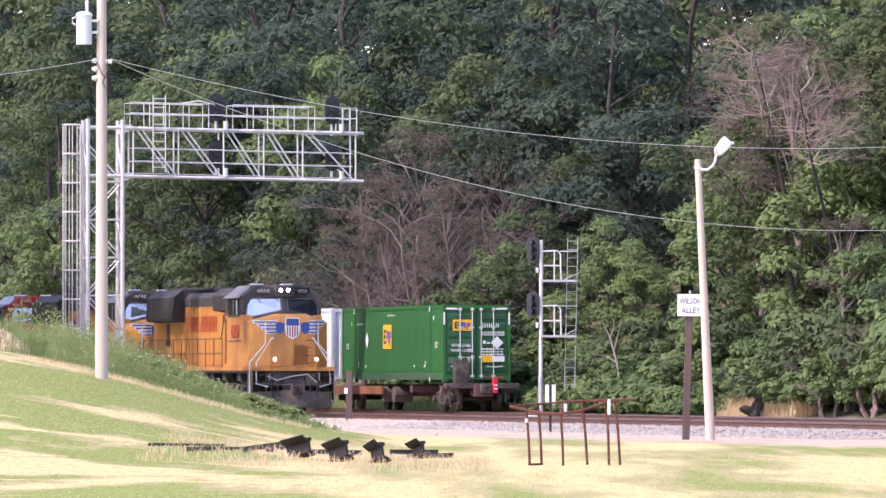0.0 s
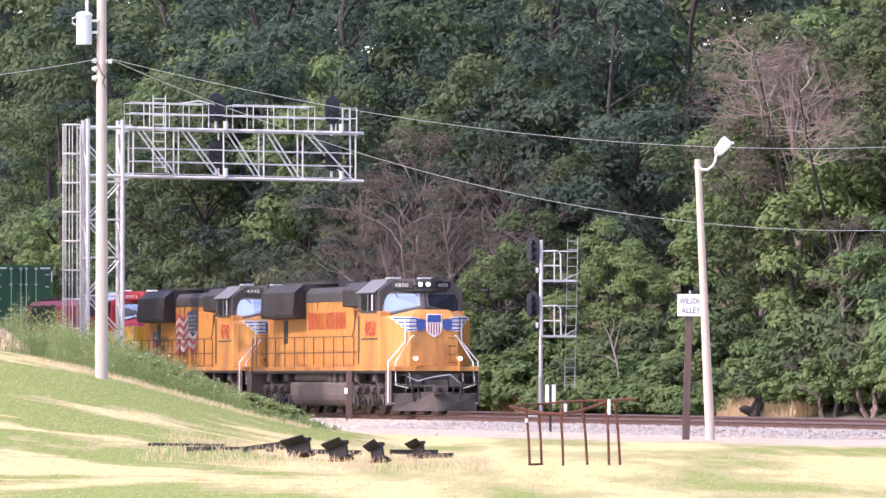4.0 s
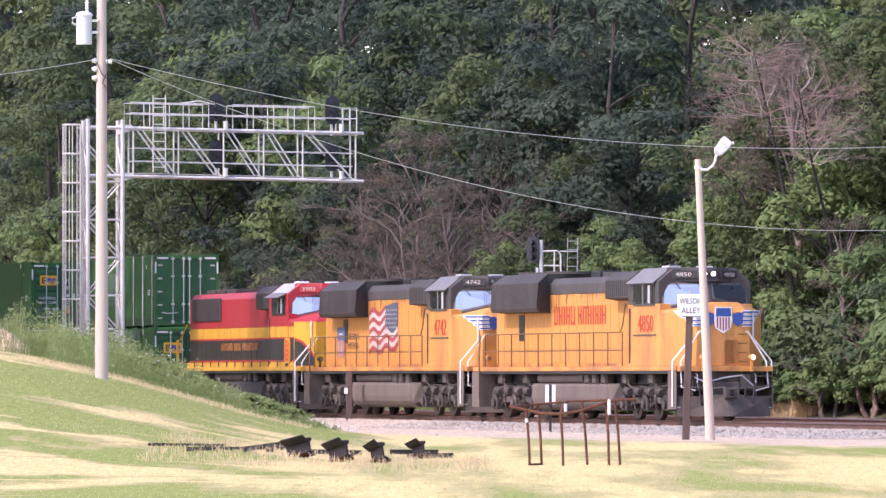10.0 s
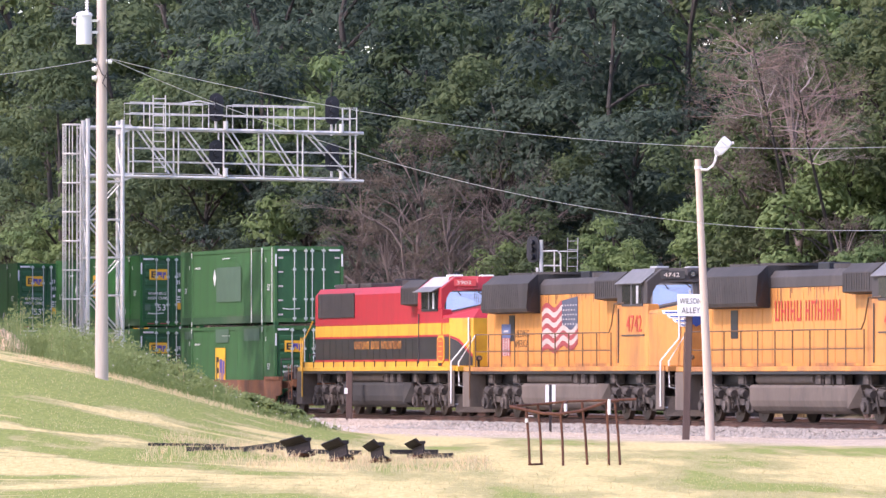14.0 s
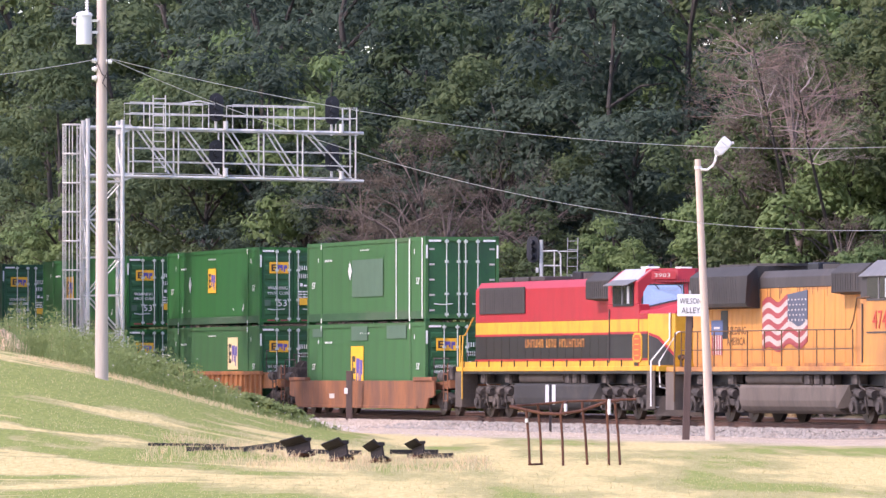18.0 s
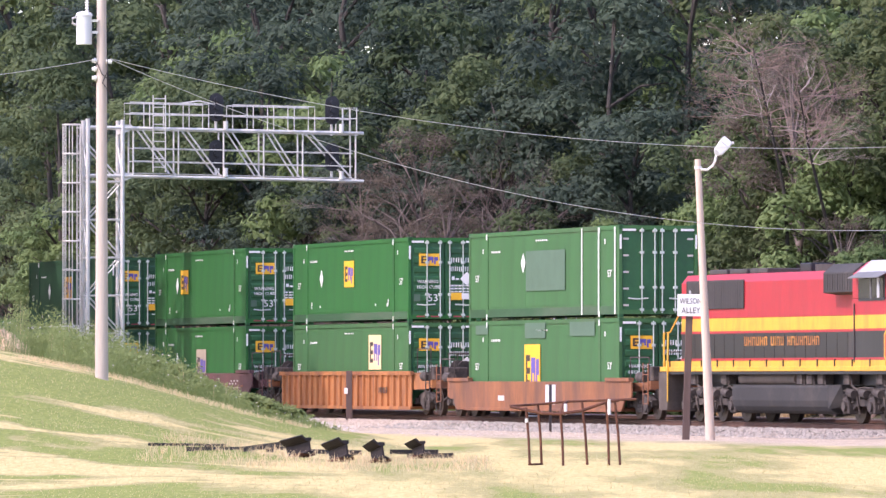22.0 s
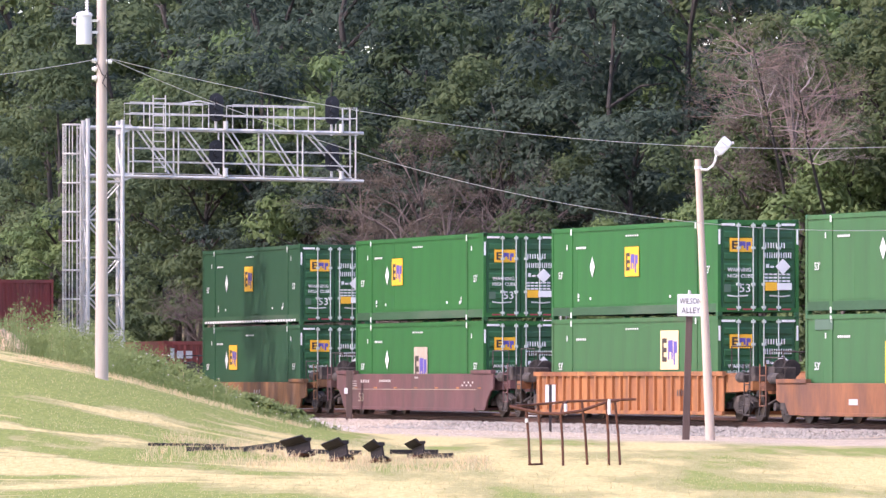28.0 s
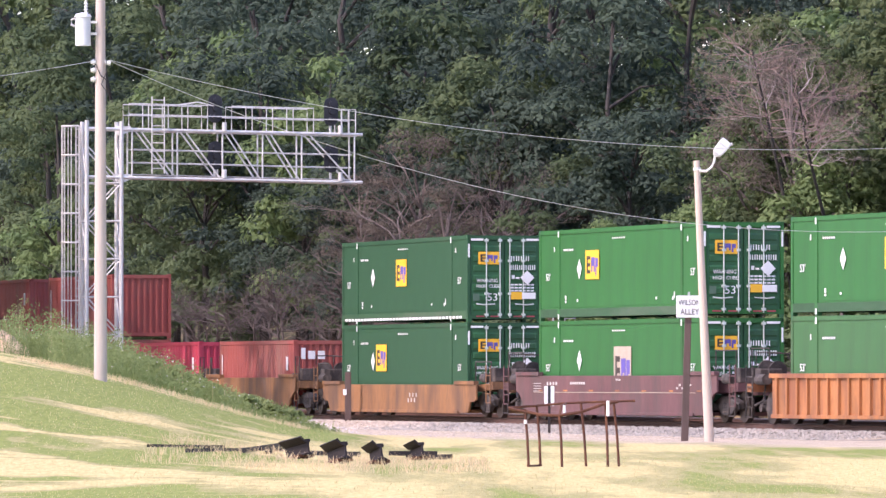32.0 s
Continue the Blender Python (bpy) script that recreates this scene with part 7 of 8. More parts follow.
def weed_clumps():
    rng_ = random.Random(14)
    for i in range(44):
        x = -3.6 - 9.2 * (i / 43) + rng_.uniform(-0.3, 0.3)
        y = rng_.uniform(197.5, 204) + 2.0 * smooth(-6, -3.5, x)
        if x < -9.9:
            y = max(y, 202.0)
        g = rng_.uniform(0.11, 0.2) + 0.17 * smooth(5.0, 9.5, -x) * (1 - 0.75 * smooth(9.6, 11.0, -x)) * rng_.uniform(0.5, 1)
        c = copy_thing(WEED, pose(x, y, ground_z(x, y) - 0.05, 0, 0, x * 77))
        c.scale = (g, g, g * 0.9)
        tagged(c, "leafy light green weed clump on the grassy rise", "shrub", "weed clumps on the rise")


def toe_clumps():
    """Taller leafy clumps where the rise runs out beside the gravel."""
    for x, y, g in ((-4.75, 200.5, 0.17), (-4.45, 201.5, 0.15), (-5.1, 200.0, 0.16), (-4.2, 203.0, 0.10), (-3.8, 204.0, 0.08), (-3.3, 206.0, 0.06), (-2.9, 207.0, 0.055), (-8.3, 199.0, 0.24), (-9.4, 201.5, 0.28), (-10.3, 202.0, 0.27), (-11.4, 202.6, 0.17)):
        c = copy_thing(WEED, pose(x, y, ground_z(x, y) - 0.03, 0, 0, x * 91))
        c.scale = (g, g, g)


def bare_tree(label, seed, height, spread, stems, material, m, lean=(0, 0)):
    """A leafless tree: each stem a trunk of its own with forking branches down to fine twigs."""
    rng = random.Random(seed)
    t = thing("bare_tree", label, "tree", "leafless trees on the bank", "", m)

    def grow(bm, p, d, ln, r, depth):
        mid = p + d * ln * 0.5 + Vector((rng.uniform(-1, 1), rng.uniform(-1, 1), rng.uniform(-0.7, 0.7))) * ln * 0.14
        q = p + d * ln
        rod(bm, [p, mid, q], [r, r * 0.8, r * 0.55], 5 if depth > 2 else 3)
        if depth:
            for k in range(rng.choice((2, 3, 3)) if depth > 1 else 4):
                nd = (d + Vector((rng.uniform(-1, 1), rng.uniform(-1, 1), rng.uniform(-0.45, 0.6))) * spread).normalized()
                grow(bm, p.lerp(q, rng.uniform(0.4, 1.0)), nd, ln * rng.uniform(0.55, 0.85), r * 0.55, depth - 1)
    for k in range(stems):
        d = Vector((rng.uniform(-0.35, 0.35), rng.uniform(-0.35, 0.35), 1)).normalized()
        p = Vector((rng.uniform(-0.3, 0.3), rng.uniform(-0.3, 0.3), -0.2))
        tall = height > 12
        q = p + d * height * (0.76 if tall else 0.62)
        way = [p + (q - p) * u + Vector((rng.uniform(-0.2, 0.2) + lean[0] * u * u, rng.uniform(-0.2, 0.2) + lean[1] * u * u, 0)) * (u > 0) for u in (0, 0.2, 0.4, 0.6, 0.8, 1.0)]
        trk = part("trunk", rod(B(), way, [0.10, 0.09, 0.08, 0.06, 0.045, 0.02], 7), M_BARK if tall else material, t)
        for j in range(22 if tall else 9 if height > 5 else 4):
            nd = (d * 0.3 + Vector((rng.uniform(-1, 1), rng.uniform(-1, 1), rng.uniform(-0.3, 0.5))) * spread).normalized()
            bm = B()
            u = rng.uniform(0.76 if tall else 0.45, 1.0) * 5
            k = min(4, int(u))
            grow(bm, way[k].lerp(way[k + 1], u - k), nd, height * (rng.uniform(0.065, 0.11) if tall else rng.uniform(0.13, 0.22)), 0.022 if tall else 0.03, 4)
            part("branch", bm, M_PALEBARK if j % 6 == 1 and tall else material, trk)
    return t


def tree_kind(label, seed, height, rx, base, lobes, count, size, leaf, bark=None):
    t = thing("tree", label, "tree", "trees on the wooded bank")
    me, cs = crown(seed, rx, height - base - rx * 0.25, base, lobes, count, size, leaf)
    shared("trunk", trunk(seed, height * 0.78, height * 0.013 + 0.02, [tuple(c) for c in cs[:14]], bark or M_BARK), t, Matrix())
    shared("crown", me, t, Matrix())
    return t


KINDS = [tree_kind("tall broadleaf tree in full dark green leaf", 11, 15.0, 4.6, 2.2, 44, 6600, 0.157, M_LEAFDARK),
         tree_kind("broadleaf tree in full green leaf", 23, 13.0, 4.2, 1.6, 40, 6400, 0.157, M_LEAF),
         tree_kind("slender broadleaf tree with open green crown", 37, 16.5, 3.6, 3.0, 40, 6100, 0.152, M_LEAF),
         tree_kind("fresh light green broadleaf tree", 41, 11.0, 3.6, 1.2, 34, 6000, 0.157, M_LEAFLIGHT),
         tree_kind("olive green tree coloured as sunlit at the wood's edge", 47, 12.5, 4.0, 0.8, 38, 6500, 0.147, M_LEAFOLIVE),
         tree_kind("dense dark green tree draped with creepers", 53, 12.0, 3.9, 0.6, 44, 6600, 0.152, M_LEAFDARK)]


def shrub_kind(label, seed, height, rx, lobes, count, size, leaf, group="undergrowth on the bank"):
    t = thing("shrub", label, "shrub", group)
    me, cs = crown(seed, rx, height * 0.75, height * 0.18, lobes, count, size, leaf, "foliage")
    shared("stem", trunk(seed, height * 0.7, 0.05, [tuple(c) for c in cs[:7]], M_BARK, "stem"), t, Matrix())
    shared("foliage", me, t, Matrix())
    return t


SHRUBS = [shrub_kind("dense green shrub at the wood's edge", 61, 3.4, 2.2, 16, 1800, 0.145, M_LEAF),
          shrub_kind("light green leafy shrub at the wood's edge", 67, 2.8, 2.0, 14, 1800, 0.148, M_LEAFLIGHT),
          shrub_kind("dark green bramble thicket on the bank", 71, 2.2, 2.4, 16, 1700, 0.138, M_LEAFDARK)]


def plant(kinds, rows, seed, first=True):
    """Set out copies of the kinds: rows of (first s, last s, step, lat, scatter, smallest, largest, weights)."""
    rng = random.Random(seed)
    used = set() if first else set(range(len(kinds)))
    for s0, s1, step_s, lat, sc, lo, hi, weights in rows:
        s = s0
        while s < s1:
            p = along(s + rng.uniform(-0.4, 0.4) * step_s, lat + rng.uniform(-sc, sc))
            col = 784 + FOCAL * p.x / p.y
            if first and not -330 < col < 1900 or len(kinds) == 3 and 250 < col < 780 and lat < -11.95:
                s += step_s
                continue
            w = weights
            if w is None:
                # leaf colour stands in for light: dark kinds shade the hollow, sunlit olive and light green where the
                # wood comes forward
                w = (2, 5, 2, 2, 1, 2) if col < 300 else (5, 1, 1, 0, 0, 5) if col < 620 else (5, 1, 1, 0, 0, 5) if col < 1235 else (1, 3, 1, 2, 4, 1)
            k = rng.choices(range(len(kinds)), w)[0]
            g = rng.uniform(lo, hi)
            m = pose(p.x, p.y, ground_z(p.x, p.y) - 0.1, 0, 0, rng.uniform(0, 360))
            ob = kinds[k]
            size = Matrix.Diagonal((g, g, g * rng.uniform(0.9, 1.1), 1))
            if k in used:
                copy_thing(ob, m).matrix_basis = m @ size
            else:
                used.add(k)
                ob.matrix_basis = m @ size
            s += step_s * rng.uniform(0.8, 1.2)


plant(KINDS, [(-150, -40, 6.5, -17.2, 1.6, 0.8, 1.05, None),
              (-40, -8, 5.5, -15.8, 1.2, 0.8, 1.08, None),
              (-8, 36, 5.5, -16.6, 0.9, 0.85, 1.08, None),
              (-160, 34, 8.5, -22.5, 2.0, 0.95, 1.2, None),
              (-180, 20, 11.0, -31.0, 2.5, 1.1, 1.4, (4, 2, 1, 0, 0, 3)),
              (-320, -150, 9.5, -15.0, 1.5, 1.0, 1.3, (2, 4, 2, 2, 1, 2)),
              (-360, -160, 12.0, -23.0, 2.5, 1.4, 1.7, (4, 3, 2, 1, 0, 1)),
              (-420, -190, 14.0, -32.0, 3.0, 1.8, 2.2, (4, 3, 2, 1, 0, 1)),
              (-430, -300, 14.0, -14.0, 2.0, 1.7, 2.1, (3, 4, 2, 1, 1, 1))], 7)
# tall trees added out of view on the near side, beyond the rise, to shade the line where it comes out of the wood
rng = random.Random(9)
for k in range(17):
    p = along(-150 + 6.8 * k + rng.uniform(-1, 1), 19.5 + rng.uniform(-0.8, 0.8))
    g = rng.uniform(1.3, 1.45)
    copy_thing(KINDS[rng.choice((0, 1, 1, 5))], Matrix()).matrix_basis = pose(p.x, p.y, ground_z(p.x, p.y) - 0.1, 0, 0, rng.uniform(0, 360)) @ Matrix.Diagonal((g, g, g * 1.3, 1))
# a second unseen row, closer in, to deepen that shade
for k in range(9):
    p = along(-142 + 8.0 * k + rng.uniform(-1, 1), 15.0 + rng.uniform(-0.5, 0.5) + drift(-142 + 8.0 * k) * 0.7)
    g = rng.uniform(1.25, 1.4)
    copy_thing(KINDS[rng.choice((0, 1, 5))], Matrix()).matrix_basis = pose(p.x, p.y, ground_z(p.x, p.y) - 0.1, 0, 0, rng.uniform(0, 360)) @ Matrix.Diagonal((g, g, g * 1.3, 1))
plant(SHRUBS, [(-210, 30, 4.2, -13.0, 0.9, 0.7, 1.2, (4, 3, 2)),
               (-90, -22, 2.6, -11.9, 0.6, 0.4, 0.75, (2, 5, 0)),
               (-26, 30, 2.3, -12.2, 0.5, 0.75, 1.25, (1, 6, 0)),
               (-14, 30, 3.0, -13.2, 0.4, 1.3, 1.8, (1, 5, 0))], 8)


WEED = shrub_kind("leafy light green weed clump on the grassy rise", 73, 2.8, 2.1, 15, 1100, 0.27, M_WEED, "weed clumps on the rise")
WEED.matrix_basis = pose(-9.0, 200.0, ground_z(-9, 200) - 0.05) @ Matrix.Diagonal((0.3, 0.3, 0.27, 1))
weed_clumps()
toe_clumps()


def lat_spot(x, lat):
    """The place on the line's far side seen at picture column x."""
    lo, hi = -420.0, 90.0
    for _ in range(50):
        m = (lo + hi) / 2
        p = along(m, lat)
        if 784 + FOCAL * p.x / p.y < x:
            lo = m
        else:
            hi = m
    return along(lo, lat)


# tall trees closing the view where the line comes out of the wood
for x, lat, g in ((-60, -17.5, 1.9), (20, -19.0, 2.0), (90, -20.0, 1.8), (-10, -27.0, 2.4)):
    p = lat_spot(x, lat)
    copy_thing(KINDS[1 if x > 50 else 0], Matrix()).matrix_basis = pose(p.x, p.y, ground_z(p.x, p.y) - 0.1, 0, 0, x * 7) @ Matrix.Diagonal((g, g, g * 1.1, 1))
for x, lat, height, spread, count, seed, mat in ((1450, -13.4, 16.0, 1.2, 1, 3, M_TWIG), (1515, -13.6, 14.0, 1.2, 1, 4, M_TWIG), (700, -12.6, 10.5, 0.9, 3, 5, M_TWIGDARK), (620, -12.2, 7.5, 0.9, 3, 9, M_TWIGDARK), (790, -12.8, 10.0, 0.9, 2, 12, M_TWIGDARK), (20, -13.0, 6.0, 0.8, 3, 15, M_TWIGDARK), (380, -12.8, 6.5, 0.9, 3, 41, M_TWIGDARK), (455, -12.4, 7.0, 0.9, 3, 43, M_TWIGDARK), (530, -12.6, 7.5, 0.9, 3, 45, M_TWIGDARK), (660, -12.0, 6.0, 0.9, 3, 47, M_TWIGDARK), (765, -12.4, 11.9, 0.8, 2, 51, M_TWIGMID), (850, -12.6, 11.0, 0.9, 2, 53, M_TWIGDARK), (715, -12.3, 9.0, 0.9, 2, 55, M_TWIGMID), (1530, -10.9, 4.2, 0.9, 3, 33, M_TWIG), (1470, -10.9, 3.2, 0.8, 2, 35, M_TWIGDARK)):
    p = lat_spot(x, lat)
    bare_tree("leafless grey-brown tree with fine twigs", seed, height, spread, count, mat, pose(p.x, p.y, ground_z(p.x, p.y)), (-0.2, -3.4) if height > 12 else (0, 0))


def sapling():
    p = lat_spot(1097, -9.9)
    t = thing("dead_sapling", "small pale dead sapling in the undergrowth", "tree", "leafless trees on the bank", "", pose(p.x, p.y, ground_z(p.x, p.y)))
    trk = part("trunk", rod(B(), [(0, 0, -0.2), (0.02, 0, 1.0), (-0.1, 0, 2.0), (-0.35, 0, 2.9), (-0.62, 0, 3.5)], [0.06, 0.055, 0.045, 0.03, 0.012], 7), M_PALEBARK, t)
    for pts in ([(-0.1, 0, 2.0), (-0.5, 0.1, 2.25), (-0.95, 0.1, 2.3)], [(-0.22, 0, 2.4), (-0.1, 0, 2.9), (0.05, 0, 3.5)], [(-0.35, 0, 2.9), (-0.2, 0, 3.3), (-0.25, 0, 3.6)]):
        part("branch", rod(B(), pts, [0.028, 0.018, 0.008], 5), M_PALEBARK, trk)


sapling()

WITHERED = tree_kind("dead tree with brown withered twigs and leaves", 91, 12.4, 2.5, 7.0, 30, 5200, 0.055, M_LEAFBROWN, M_TWIGMID)
for x, lat, g, up in ((1345, -12.9, 1.0, 1.0), (1410, -13.1, 0.9, 1.02), (640, -12.7, 0.95, 0.80), (735, -12.6, 1.0, 0.92), (690, -12.5, 0.9, 0.62), (800, -12.9, 0.8, 0.72), (1500, -11.8, 0.62, 0.55)):
    p = lat_spot(x, lat)
    m = pose(p.x, p.y, ground_z(p.x, p.y) - 0.1, 0, 0, x * 3) @ Matrix.Diagonal((g, g, up, 1))
    if x == 1345:
        WITHERED.matrix_basis = m
    else:
        copy_thing(WITHERED, Matrix()).matrix_basis = m

# fresh green growth: young trees and bushes along the wood's edge, dark-leaved kinds painting the shaded hollow
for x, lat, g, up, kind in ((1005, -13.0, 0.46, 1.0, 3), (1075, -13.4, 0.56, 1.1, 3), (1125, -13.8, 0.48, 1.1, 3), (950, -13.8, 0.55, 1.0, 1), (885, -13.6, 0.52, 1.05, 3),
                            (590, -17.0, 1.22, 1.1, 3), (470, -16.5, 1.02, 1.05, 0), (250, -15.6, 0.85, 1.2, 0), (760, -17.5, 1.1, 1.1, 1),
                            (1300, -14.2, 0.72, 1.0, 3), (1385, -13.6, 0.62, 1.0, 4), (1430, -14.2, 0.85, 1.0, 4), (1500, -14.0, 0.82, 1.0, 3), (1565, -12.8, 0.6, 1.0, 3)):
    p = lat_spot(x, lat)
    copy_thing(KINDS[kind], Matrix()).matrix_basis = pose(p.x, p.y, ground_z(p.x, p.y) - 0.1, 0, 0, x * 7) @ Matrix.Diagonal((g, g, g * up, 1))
THICKET = shrub_kind("low leafy light green thicket beside the track", 83, 1.9, 2.3, 22, 2300, 0.165, M_LEAFLIGHT)
p = lat_spot(1180, -10.8)
THICKET.matrix_basis = pose(p.x, p.y, ground_z(p.x, p.y) - 0.1) @ Matrix.Diagonal((0.6, 0.6, 0.6, 1))
rng = random.Random(77)
for k in range(86):
    x = 865 + 385 * k / 57 + rng.uniform(-8, 8) if k < 58 else 1255 + 315 * (k - 58) / 27 + rng.uniform(-10, 10)
    lat = rng.uniform(-11.7, -10.1 if x > 985 else -10.9) if k < 58 else rng.uniform(-12.6, -11.5)
    g = rng.uniform(0.42, 0.62) * (1.0 + 0.45 * (-10.1 - lat)) if k < 58 else rng.uniform(0.6, 1.0)
    p = lat_spot(x, lat)
    copy_thing(THICKET if k < 58 and rng.random() < 0.75 else SHRUBS[rng.choice((1, 1, 0))], Matrix()).matrix_basis = pose(p.x, p.y, ground_z(p.x, p.y) - 0.1, 0, 0, rng.uniform(0, 360)) @ Matrix.Diagonal((g * 1.15, g * 1.15, g, 1))


def blades(name, label, category, spots, lo, hi, width, material, seed, lean=0.35, grow=None):
    """A stand of single grass blades as one sheet of narrow triangles."""
    rng = np.random.default_rng(seed)
    verts, faces = [], []
    for (x, y, z) in spots:
        h = rng.uniform(lo, hi) * (grow(x, y) if grow else 1)
        a = rng.uniform(0, 6.283)
        w = width * rng.uniform(0.6, 1.3)
        lx, ly = rng.normal(0, lean * h, 2)
        c, s = math.cos(a) * w, math.sin(a) * w
        n = len(verts)
        verts += [(x - c, y - s, z), (x + c, y + s, z), (x + lx * 0.4 + c * 0.7, y + ly * 0.4 + s * 0.7, z + h * 0.6), (x + lx * 0.4 - c * 0.7, y + ly * 0.4 - s * 0.7, z + h * 0.6), (x + lx, y + ly, z + h)]
        faces += [(n, n + 1, n + 2, n + 3), (n + 3, n + 2, n + 4)]
    me = bpy.data.meshes.new(name)
    me.from_pydata(verts, [], faces)
    me.materials.append(material)
    tagged(new(name, me), label, category, "", "stuff")


def scatter(count, seed, x0, x1, y0, y1, keep):
    rng = np.random.default_rng(seed)
    out = []
    while len(out) < count:
        x, y = rng.uniform(x0, x1), rng.uniform(y0, y1)
        if rng.random() < keep(x, y):
            out.append((x, y, ground_z(x, y) - 0.01))
    return out


def crest(x, y):
    """Where the weeds stand thick on the far edge of the rise."""
    edge = 193 + 2.7 * noise.noise(Vector((x * 0.8, y * 0.1, 0))) - 3.5 * smooth(6.5, 10.5, -x) + max(0, (x + 6)) * 3.0
    if x < -9.9 and y < 198:
        return 0
    return smooth(edge - 1.0, edge + 2.5, y) * smooth(-2.4, -4.4, x) if x > -4.4 or y > 0 else 0


def weed_height(x, y):
    """Weeds stand taller up the rise and in uneven tufts."""
    return (0.42 + 0.85 * smooth(4.5, 10, -x)) * (0.55 + 1.1 * max(0, noise.noise(Vector((x * 1.3, y * 0.5, 5))) + 0.35))


blades("tall_weeds", "tall green weeds along the top of the rise", "weeds", scatter(14000, 21, -15, -2.4, 188, 214, lambda x, y: smooth(2.4, 4.4, -x) * crest(x, y) if x < -4.4 else smooth(2.4, 4.4, -x) * smooth(194, 200, y)), 0.2, 0.65, 0.0055, M_WEED, 22, 0.3, weed_height)
spots = scatter(40000, 23, -15, -3.0, 187, 212, lambda x, y: 0 if x < -10.6 and 198.9 < y < 201.4 else smooth(3.0, 4.6, -x) * crest(x, y))
rng = np.random.default_rng(24)
pts = np.array([(x, y, z + rng.uniform(0.05, 0.75) * weed_height(x, y)) for x, y, z in spots])
nr = rng.normal(size=pts.shape) + np.array([-0.3, -0.5, 0.6])
nr /= np.linalg.norm(nr, axis=1)[:, None]
tagged(new("weed_leaves", leaf_mesh("weed_leaves", pts, nr, rng.uniform(0.018, 0.06, len(pts)), 25, M_WEED, 0.38)), "leafy green weeds on the rise", "weeds", "", "stuff")


rng = np.random.default_rng(29)
pick = pts[rng.random(len(pts)) < 0.006] + np.array([0, -0.1, 0.12])
pick = np.concatenate([pick, np.array([(x, y, z + rng.uniform(0.08, 0.22)) for x, y, z in scatter(140, 61, -5.0, -2.3, 200, 208, lambda x, y: 1.0)])])
up = np.tile((0.1, -0.6, 0.8), (len(pick), 1))
tagged(new("white_flowers", leaf_mesh("white_flowers", pick, up, rng.uniform(0.012, 0.03, len(pick)), 26, M_WHITEDULL, 0.9)), "small white flowers among the weeds", "flowers", "", "stuff")


def along_scatter(count, seed, s0, s1, a0, a1):
    rng_ = np.random.default_rng(seed)
    out = []
    for k in range(count):
        p = along(rng_.uniform(s0, s1), rng_.uniform(a0, a1))
        out.append((p.x, p.y, ground_z(p.x, p.y) - 0.02))
    return out


blades("edge_straw", "pale dry grass along the lower edge of the weeds", "grass", scatter(2600, 63, -10.5, -3.4, 184, 198, lambda x, y: smooth(0.0, 0.5, 1 - abs(y - (190 + max(0, (x + 6)) * 2.6)) / 3.5)), 0.03, 0.15, 0.006, M_STRAW, 64, 0.5)
blades("tall_stalks", "tall thin weed stalks with pale heads on the rise", "weeds", scatter(130, 27, -14, -3.6, 194, 206, lambda x, y: smooth(3.4, 5.5, -x)), 0.45, 0.95, 0.005, M_STRAW, 28, 0.16, weed_height)
blades("dry_bank_tufts", "dry straw grass by the signal mast", "grass", along_scatter(2600, 35, s_of(*lat_spot(915, -10.5)[:2]), s_of(*lat_spot(1040, -10.5)[:2]), -11.6, -9.8), 0.4, 0.9, 0.02, M_STRAW, 36, 0.22)
blades("dry_tall_grass", "tall straw-coloured dry grass on the far bank", "grass", along_scatter(5000, 31, s_of(*lat_spot(1245, -11)[:2]), s_of(*lat_spot(1430, -11)[:2]), -11.6, -10.35), 0.3, 1.0, 0.010, M_STRAW, 32, 0.28, lambda x, y: 0.45 + 1.0 * max(0, noise.noise(Vector((x * 1.1, y * 1.1, 2))) + 0.3))
blades("bank_grass", "rough green grass along the far bank", "grass", along_scatter(12000, 33, -110, s_of(*lat_spot(1245, -11)[:2]), -12.6, -10.0), 0.25, 0.7, 0.02, M_WEED, 34, 0.3)
blades("lawn_grass", "short dry lawn grass with green patches", "grass", scatter(12000, 41, -8, 9, 101, 165, lambda x, y: 1.0 if abs(x) < y * 0.06 else 0), 0.02, 0.055, 0.006, M_GRASS, 42, 0.5)
blades("rise_grass", "short mown grass on the rise", "grass", scatter(4000, 45, -13, -1, 150, 193, lambda x, y: 1.0 if -0.06 * y < x else 0), 0.03, 0.08, 0.006, M_GRASS, 46, 0.5)
blades("dry_grass_tufts", "pale dry grass tufts round the scrap rails", "grass", scatter(2600, 43, -5.5, 0.9, 136, 156, lambda x, y: 0.3 + 0.7 * (noise.noise(Vector((x * 2, y, 0))) > 0.1)), 0.05, 0.22, 0.006, M_STRAW, 44, 0.5)


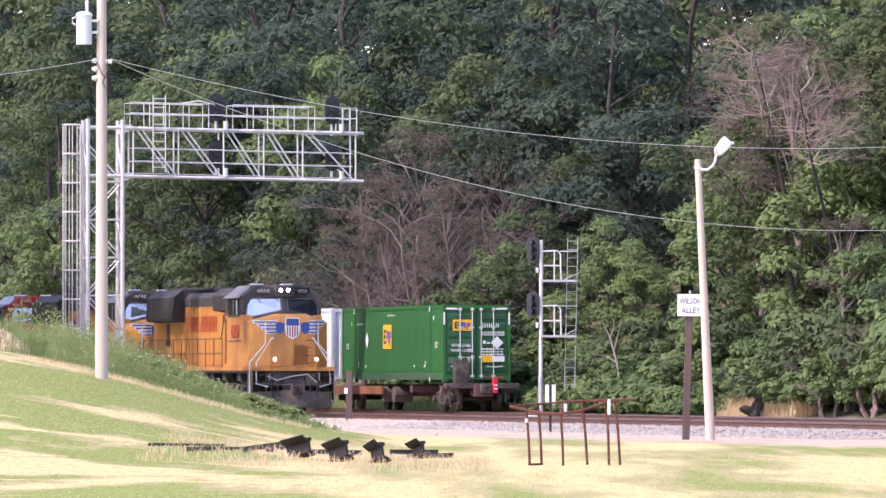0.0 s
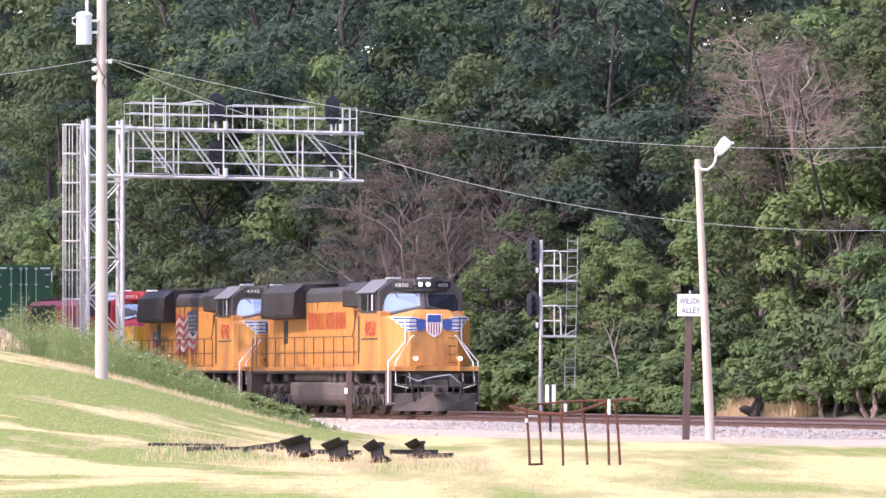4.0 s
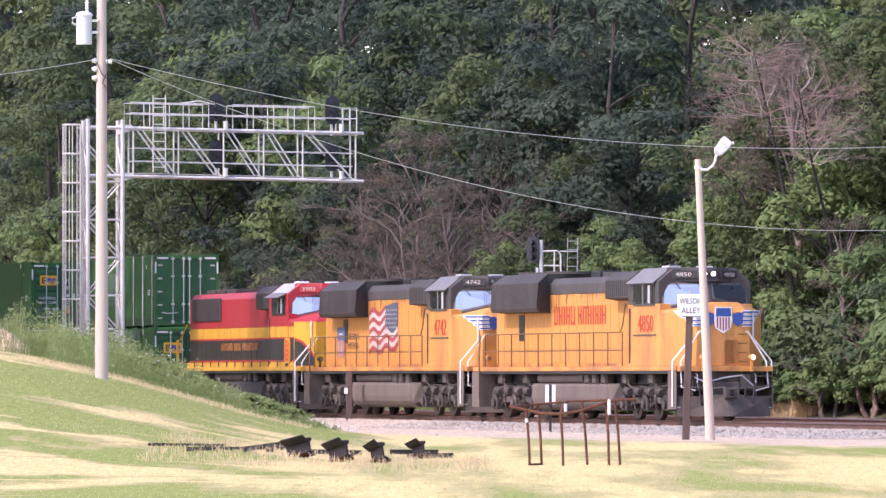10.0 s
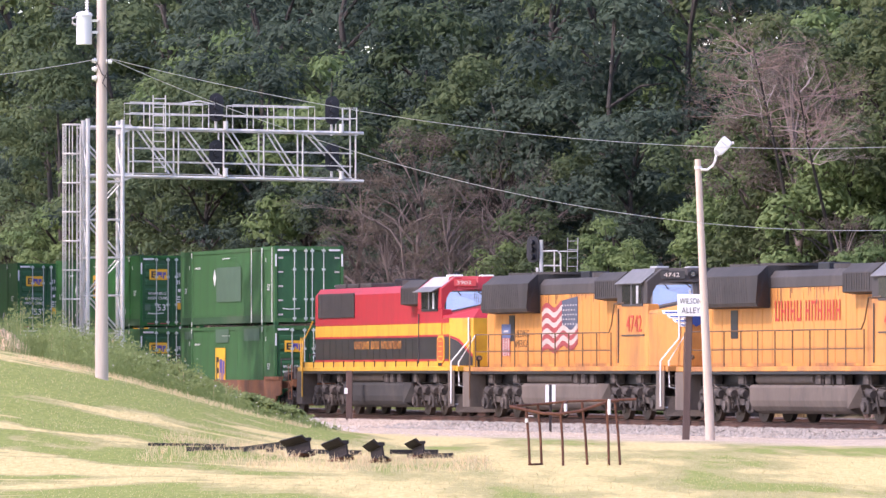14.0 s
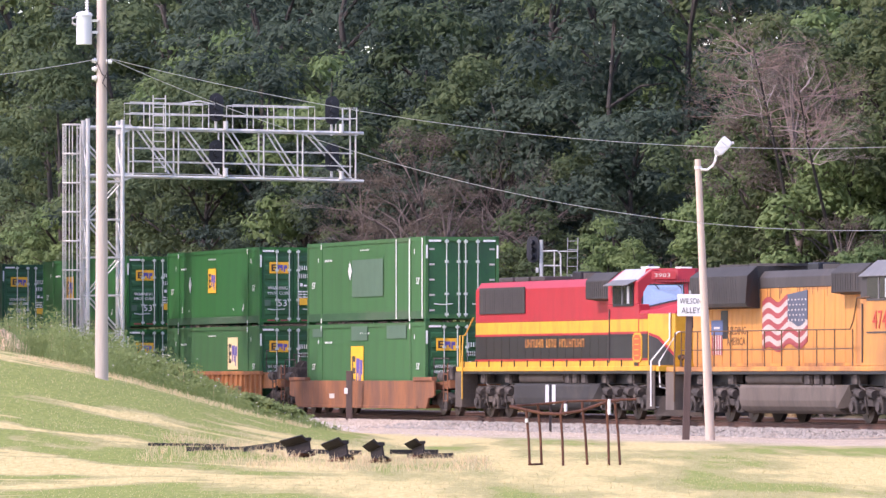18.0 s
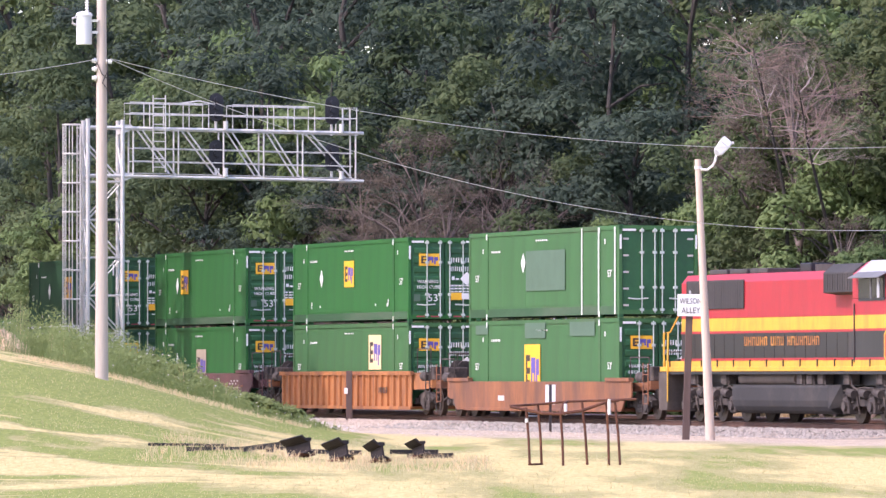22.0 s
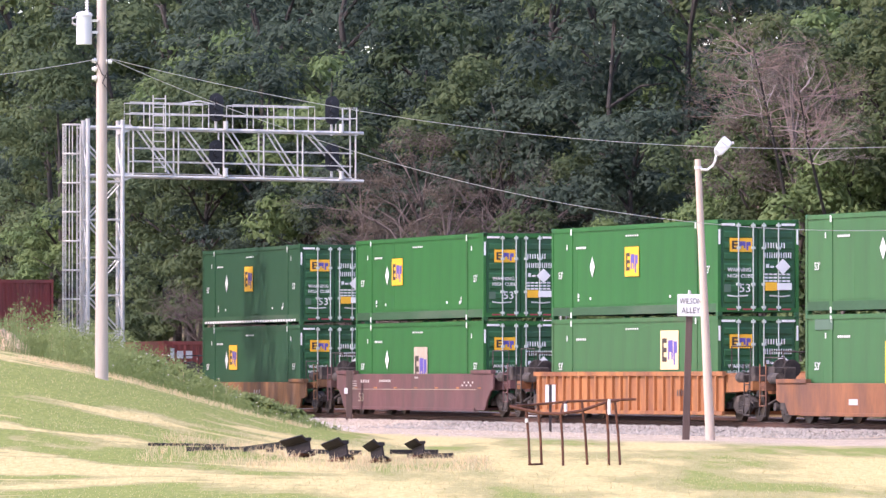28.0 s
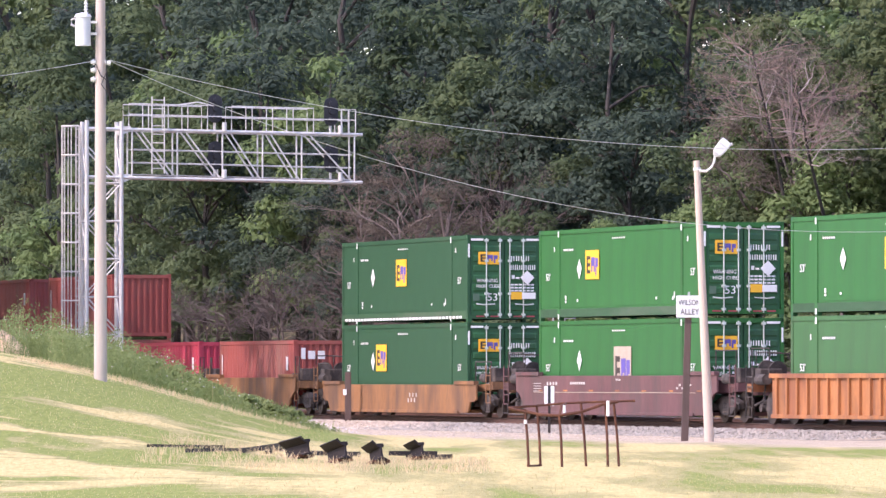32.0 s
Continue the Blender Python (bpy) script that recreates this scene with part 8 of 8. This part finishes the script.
def stump():
    p = lat_spot(1338, -10.3)
    z = ground_z(p.x, p.y)
    t = thing("tree_stump", "dark rotten tree stump in dry grass", "tree stump", "", "", pose(p.x, p.y, z, 0, 0, 30))
    rng_ = random.Random(4)
    bm = B()
    rod(bm, [(0, 0, -0.2), (0.05, 0, 0.35), (0.2, 0.05, 0.75)], [0.34, 0.27, 0.16], 10)
    rod(bm, [(0.1, 0, 0.2), (-0.35, 0.1, 0.42), (-0.6, 0.1, 0.4)], [0.2, 0.15, 0.07], 8)
    for v in bm.verts:
        v.co += Vector((rng_.uniform(-1, 1), rng_.uniform(-1, 1), rng_.uniform(-1, 1))) * 0.05
    part("wood", bm, M_BARK, t)
    bm = B()
    for k in range(5):
        a = k * 1.25
        rod(bm, [(0.2 * math.cos(a), 0.2 * math.sin(a), 0.1), (0.55 * math.cos(a), 0.55 * math.sin(a), -0.05)], [0.1, 0.04], 6)
    part("root", bm, M_BARK, t)


stump()


def gravel_pile():
    p = on_ground(spot(-14, 600, 200.4))
    rng_ = np.random.default_rng(51)
    n, m = 40, 22
    verts, faces = [], []
    for j in range(m):
        for i in range(n):
            a, r = 2 * math.pi * i / n, 1.0 * j / (m - 1)
            h = 0.66 * max(0, 1 - r ** 1.5) + rng_.normal(0, 0.03)
            verts.append((r * math.cos(a) * 1.05, r * math.sin(a) * 0.8, h - (0.2 if j == m - 1 else 0)))
    for j in range(m - 1):
        for i in range(n):
            faces.append((j * n + i, j * n + (i + 1) % n, (j + 1) * n + (i + 1) % n, (j + 1) * n + i))
    me = bpy.data.meshes.new("gravel_heap")
    me.from_pydata(verts, [], faces)
    me.materials.append(shade("pinkish_gravel", (0.70, 0.50, 0.33), 0.95, 0, 0.3, 3, 30, 0.6))
    ob = new("gravel_heap", me)
    ob.matrix_basis = pose(p.x, p.y, p.z - 0.05)
    tagged(ob, "heap of pinkish gravel beside the weeds", "gravel heap", "", "stuff")


gravel_pile()


# ---- what moves ----
def lead_s(t):
    """How far the train on the main line has come: the leading end of its first container."""
    return -120.233 + 5.0442 * t + 0.010986 * t ** 2 - 0.00025465 * t ** 3 + 0.0000055728 * t ** 4


TAIL_START, TAIL_SPEED = -58.3, 3.95


def motions():
    times = [float(t) for t in range(33)]
    for loco, off in LOCOS:
        walk(loco, [(t, car_pose(lead_s(t) + off, 6.75)) for t in times])
    for car, off, half in CARS:
        walk(car, [(t, car_pose(lead_s(t) + off, half)) for t in times])
    for c, off, half, z in BOXES:
        walk(c, [(t, Matrix.Translation((0, 0, z)) @ car_pose(lead_s(t) + off, 9.7 if abs(off) < 95 else 7.7)) for t in times])
    for c, off, half, z in TAIL:
        walk(c, [(t, Matrix.Translation((0, 0, z)) @ car_pose(TAIL_START + off - TAIL_SPEED * t, half, FAR_TRACK)) for t in times])
    # wheels roll with the way that their car has come
    ticks = [k / 10 for k in range(321)]
    tail = TAIL[0][0]
    turns = {}
    for wheel, r, side in WHEELS:
        back = wheel.parent.parent is tail
        base = wheel.matrix_basis.copy()
        x, y, z = base.translation
        if (r, back) not in turns:
            turns[r, back] = [math.degrees((-TAIL_SPEED * t if back else lead_s(t) - lead_s(0)) / r) for t in ticks]
        flip = pose(0, 0, 0, 0, 0, 0 if side < 0 else 180)
        walk(wheel, [(t, pose(x, y, z, 0, a, 0) @ flip) for t, a in zip(ticks, turns[r, back])])


motions()
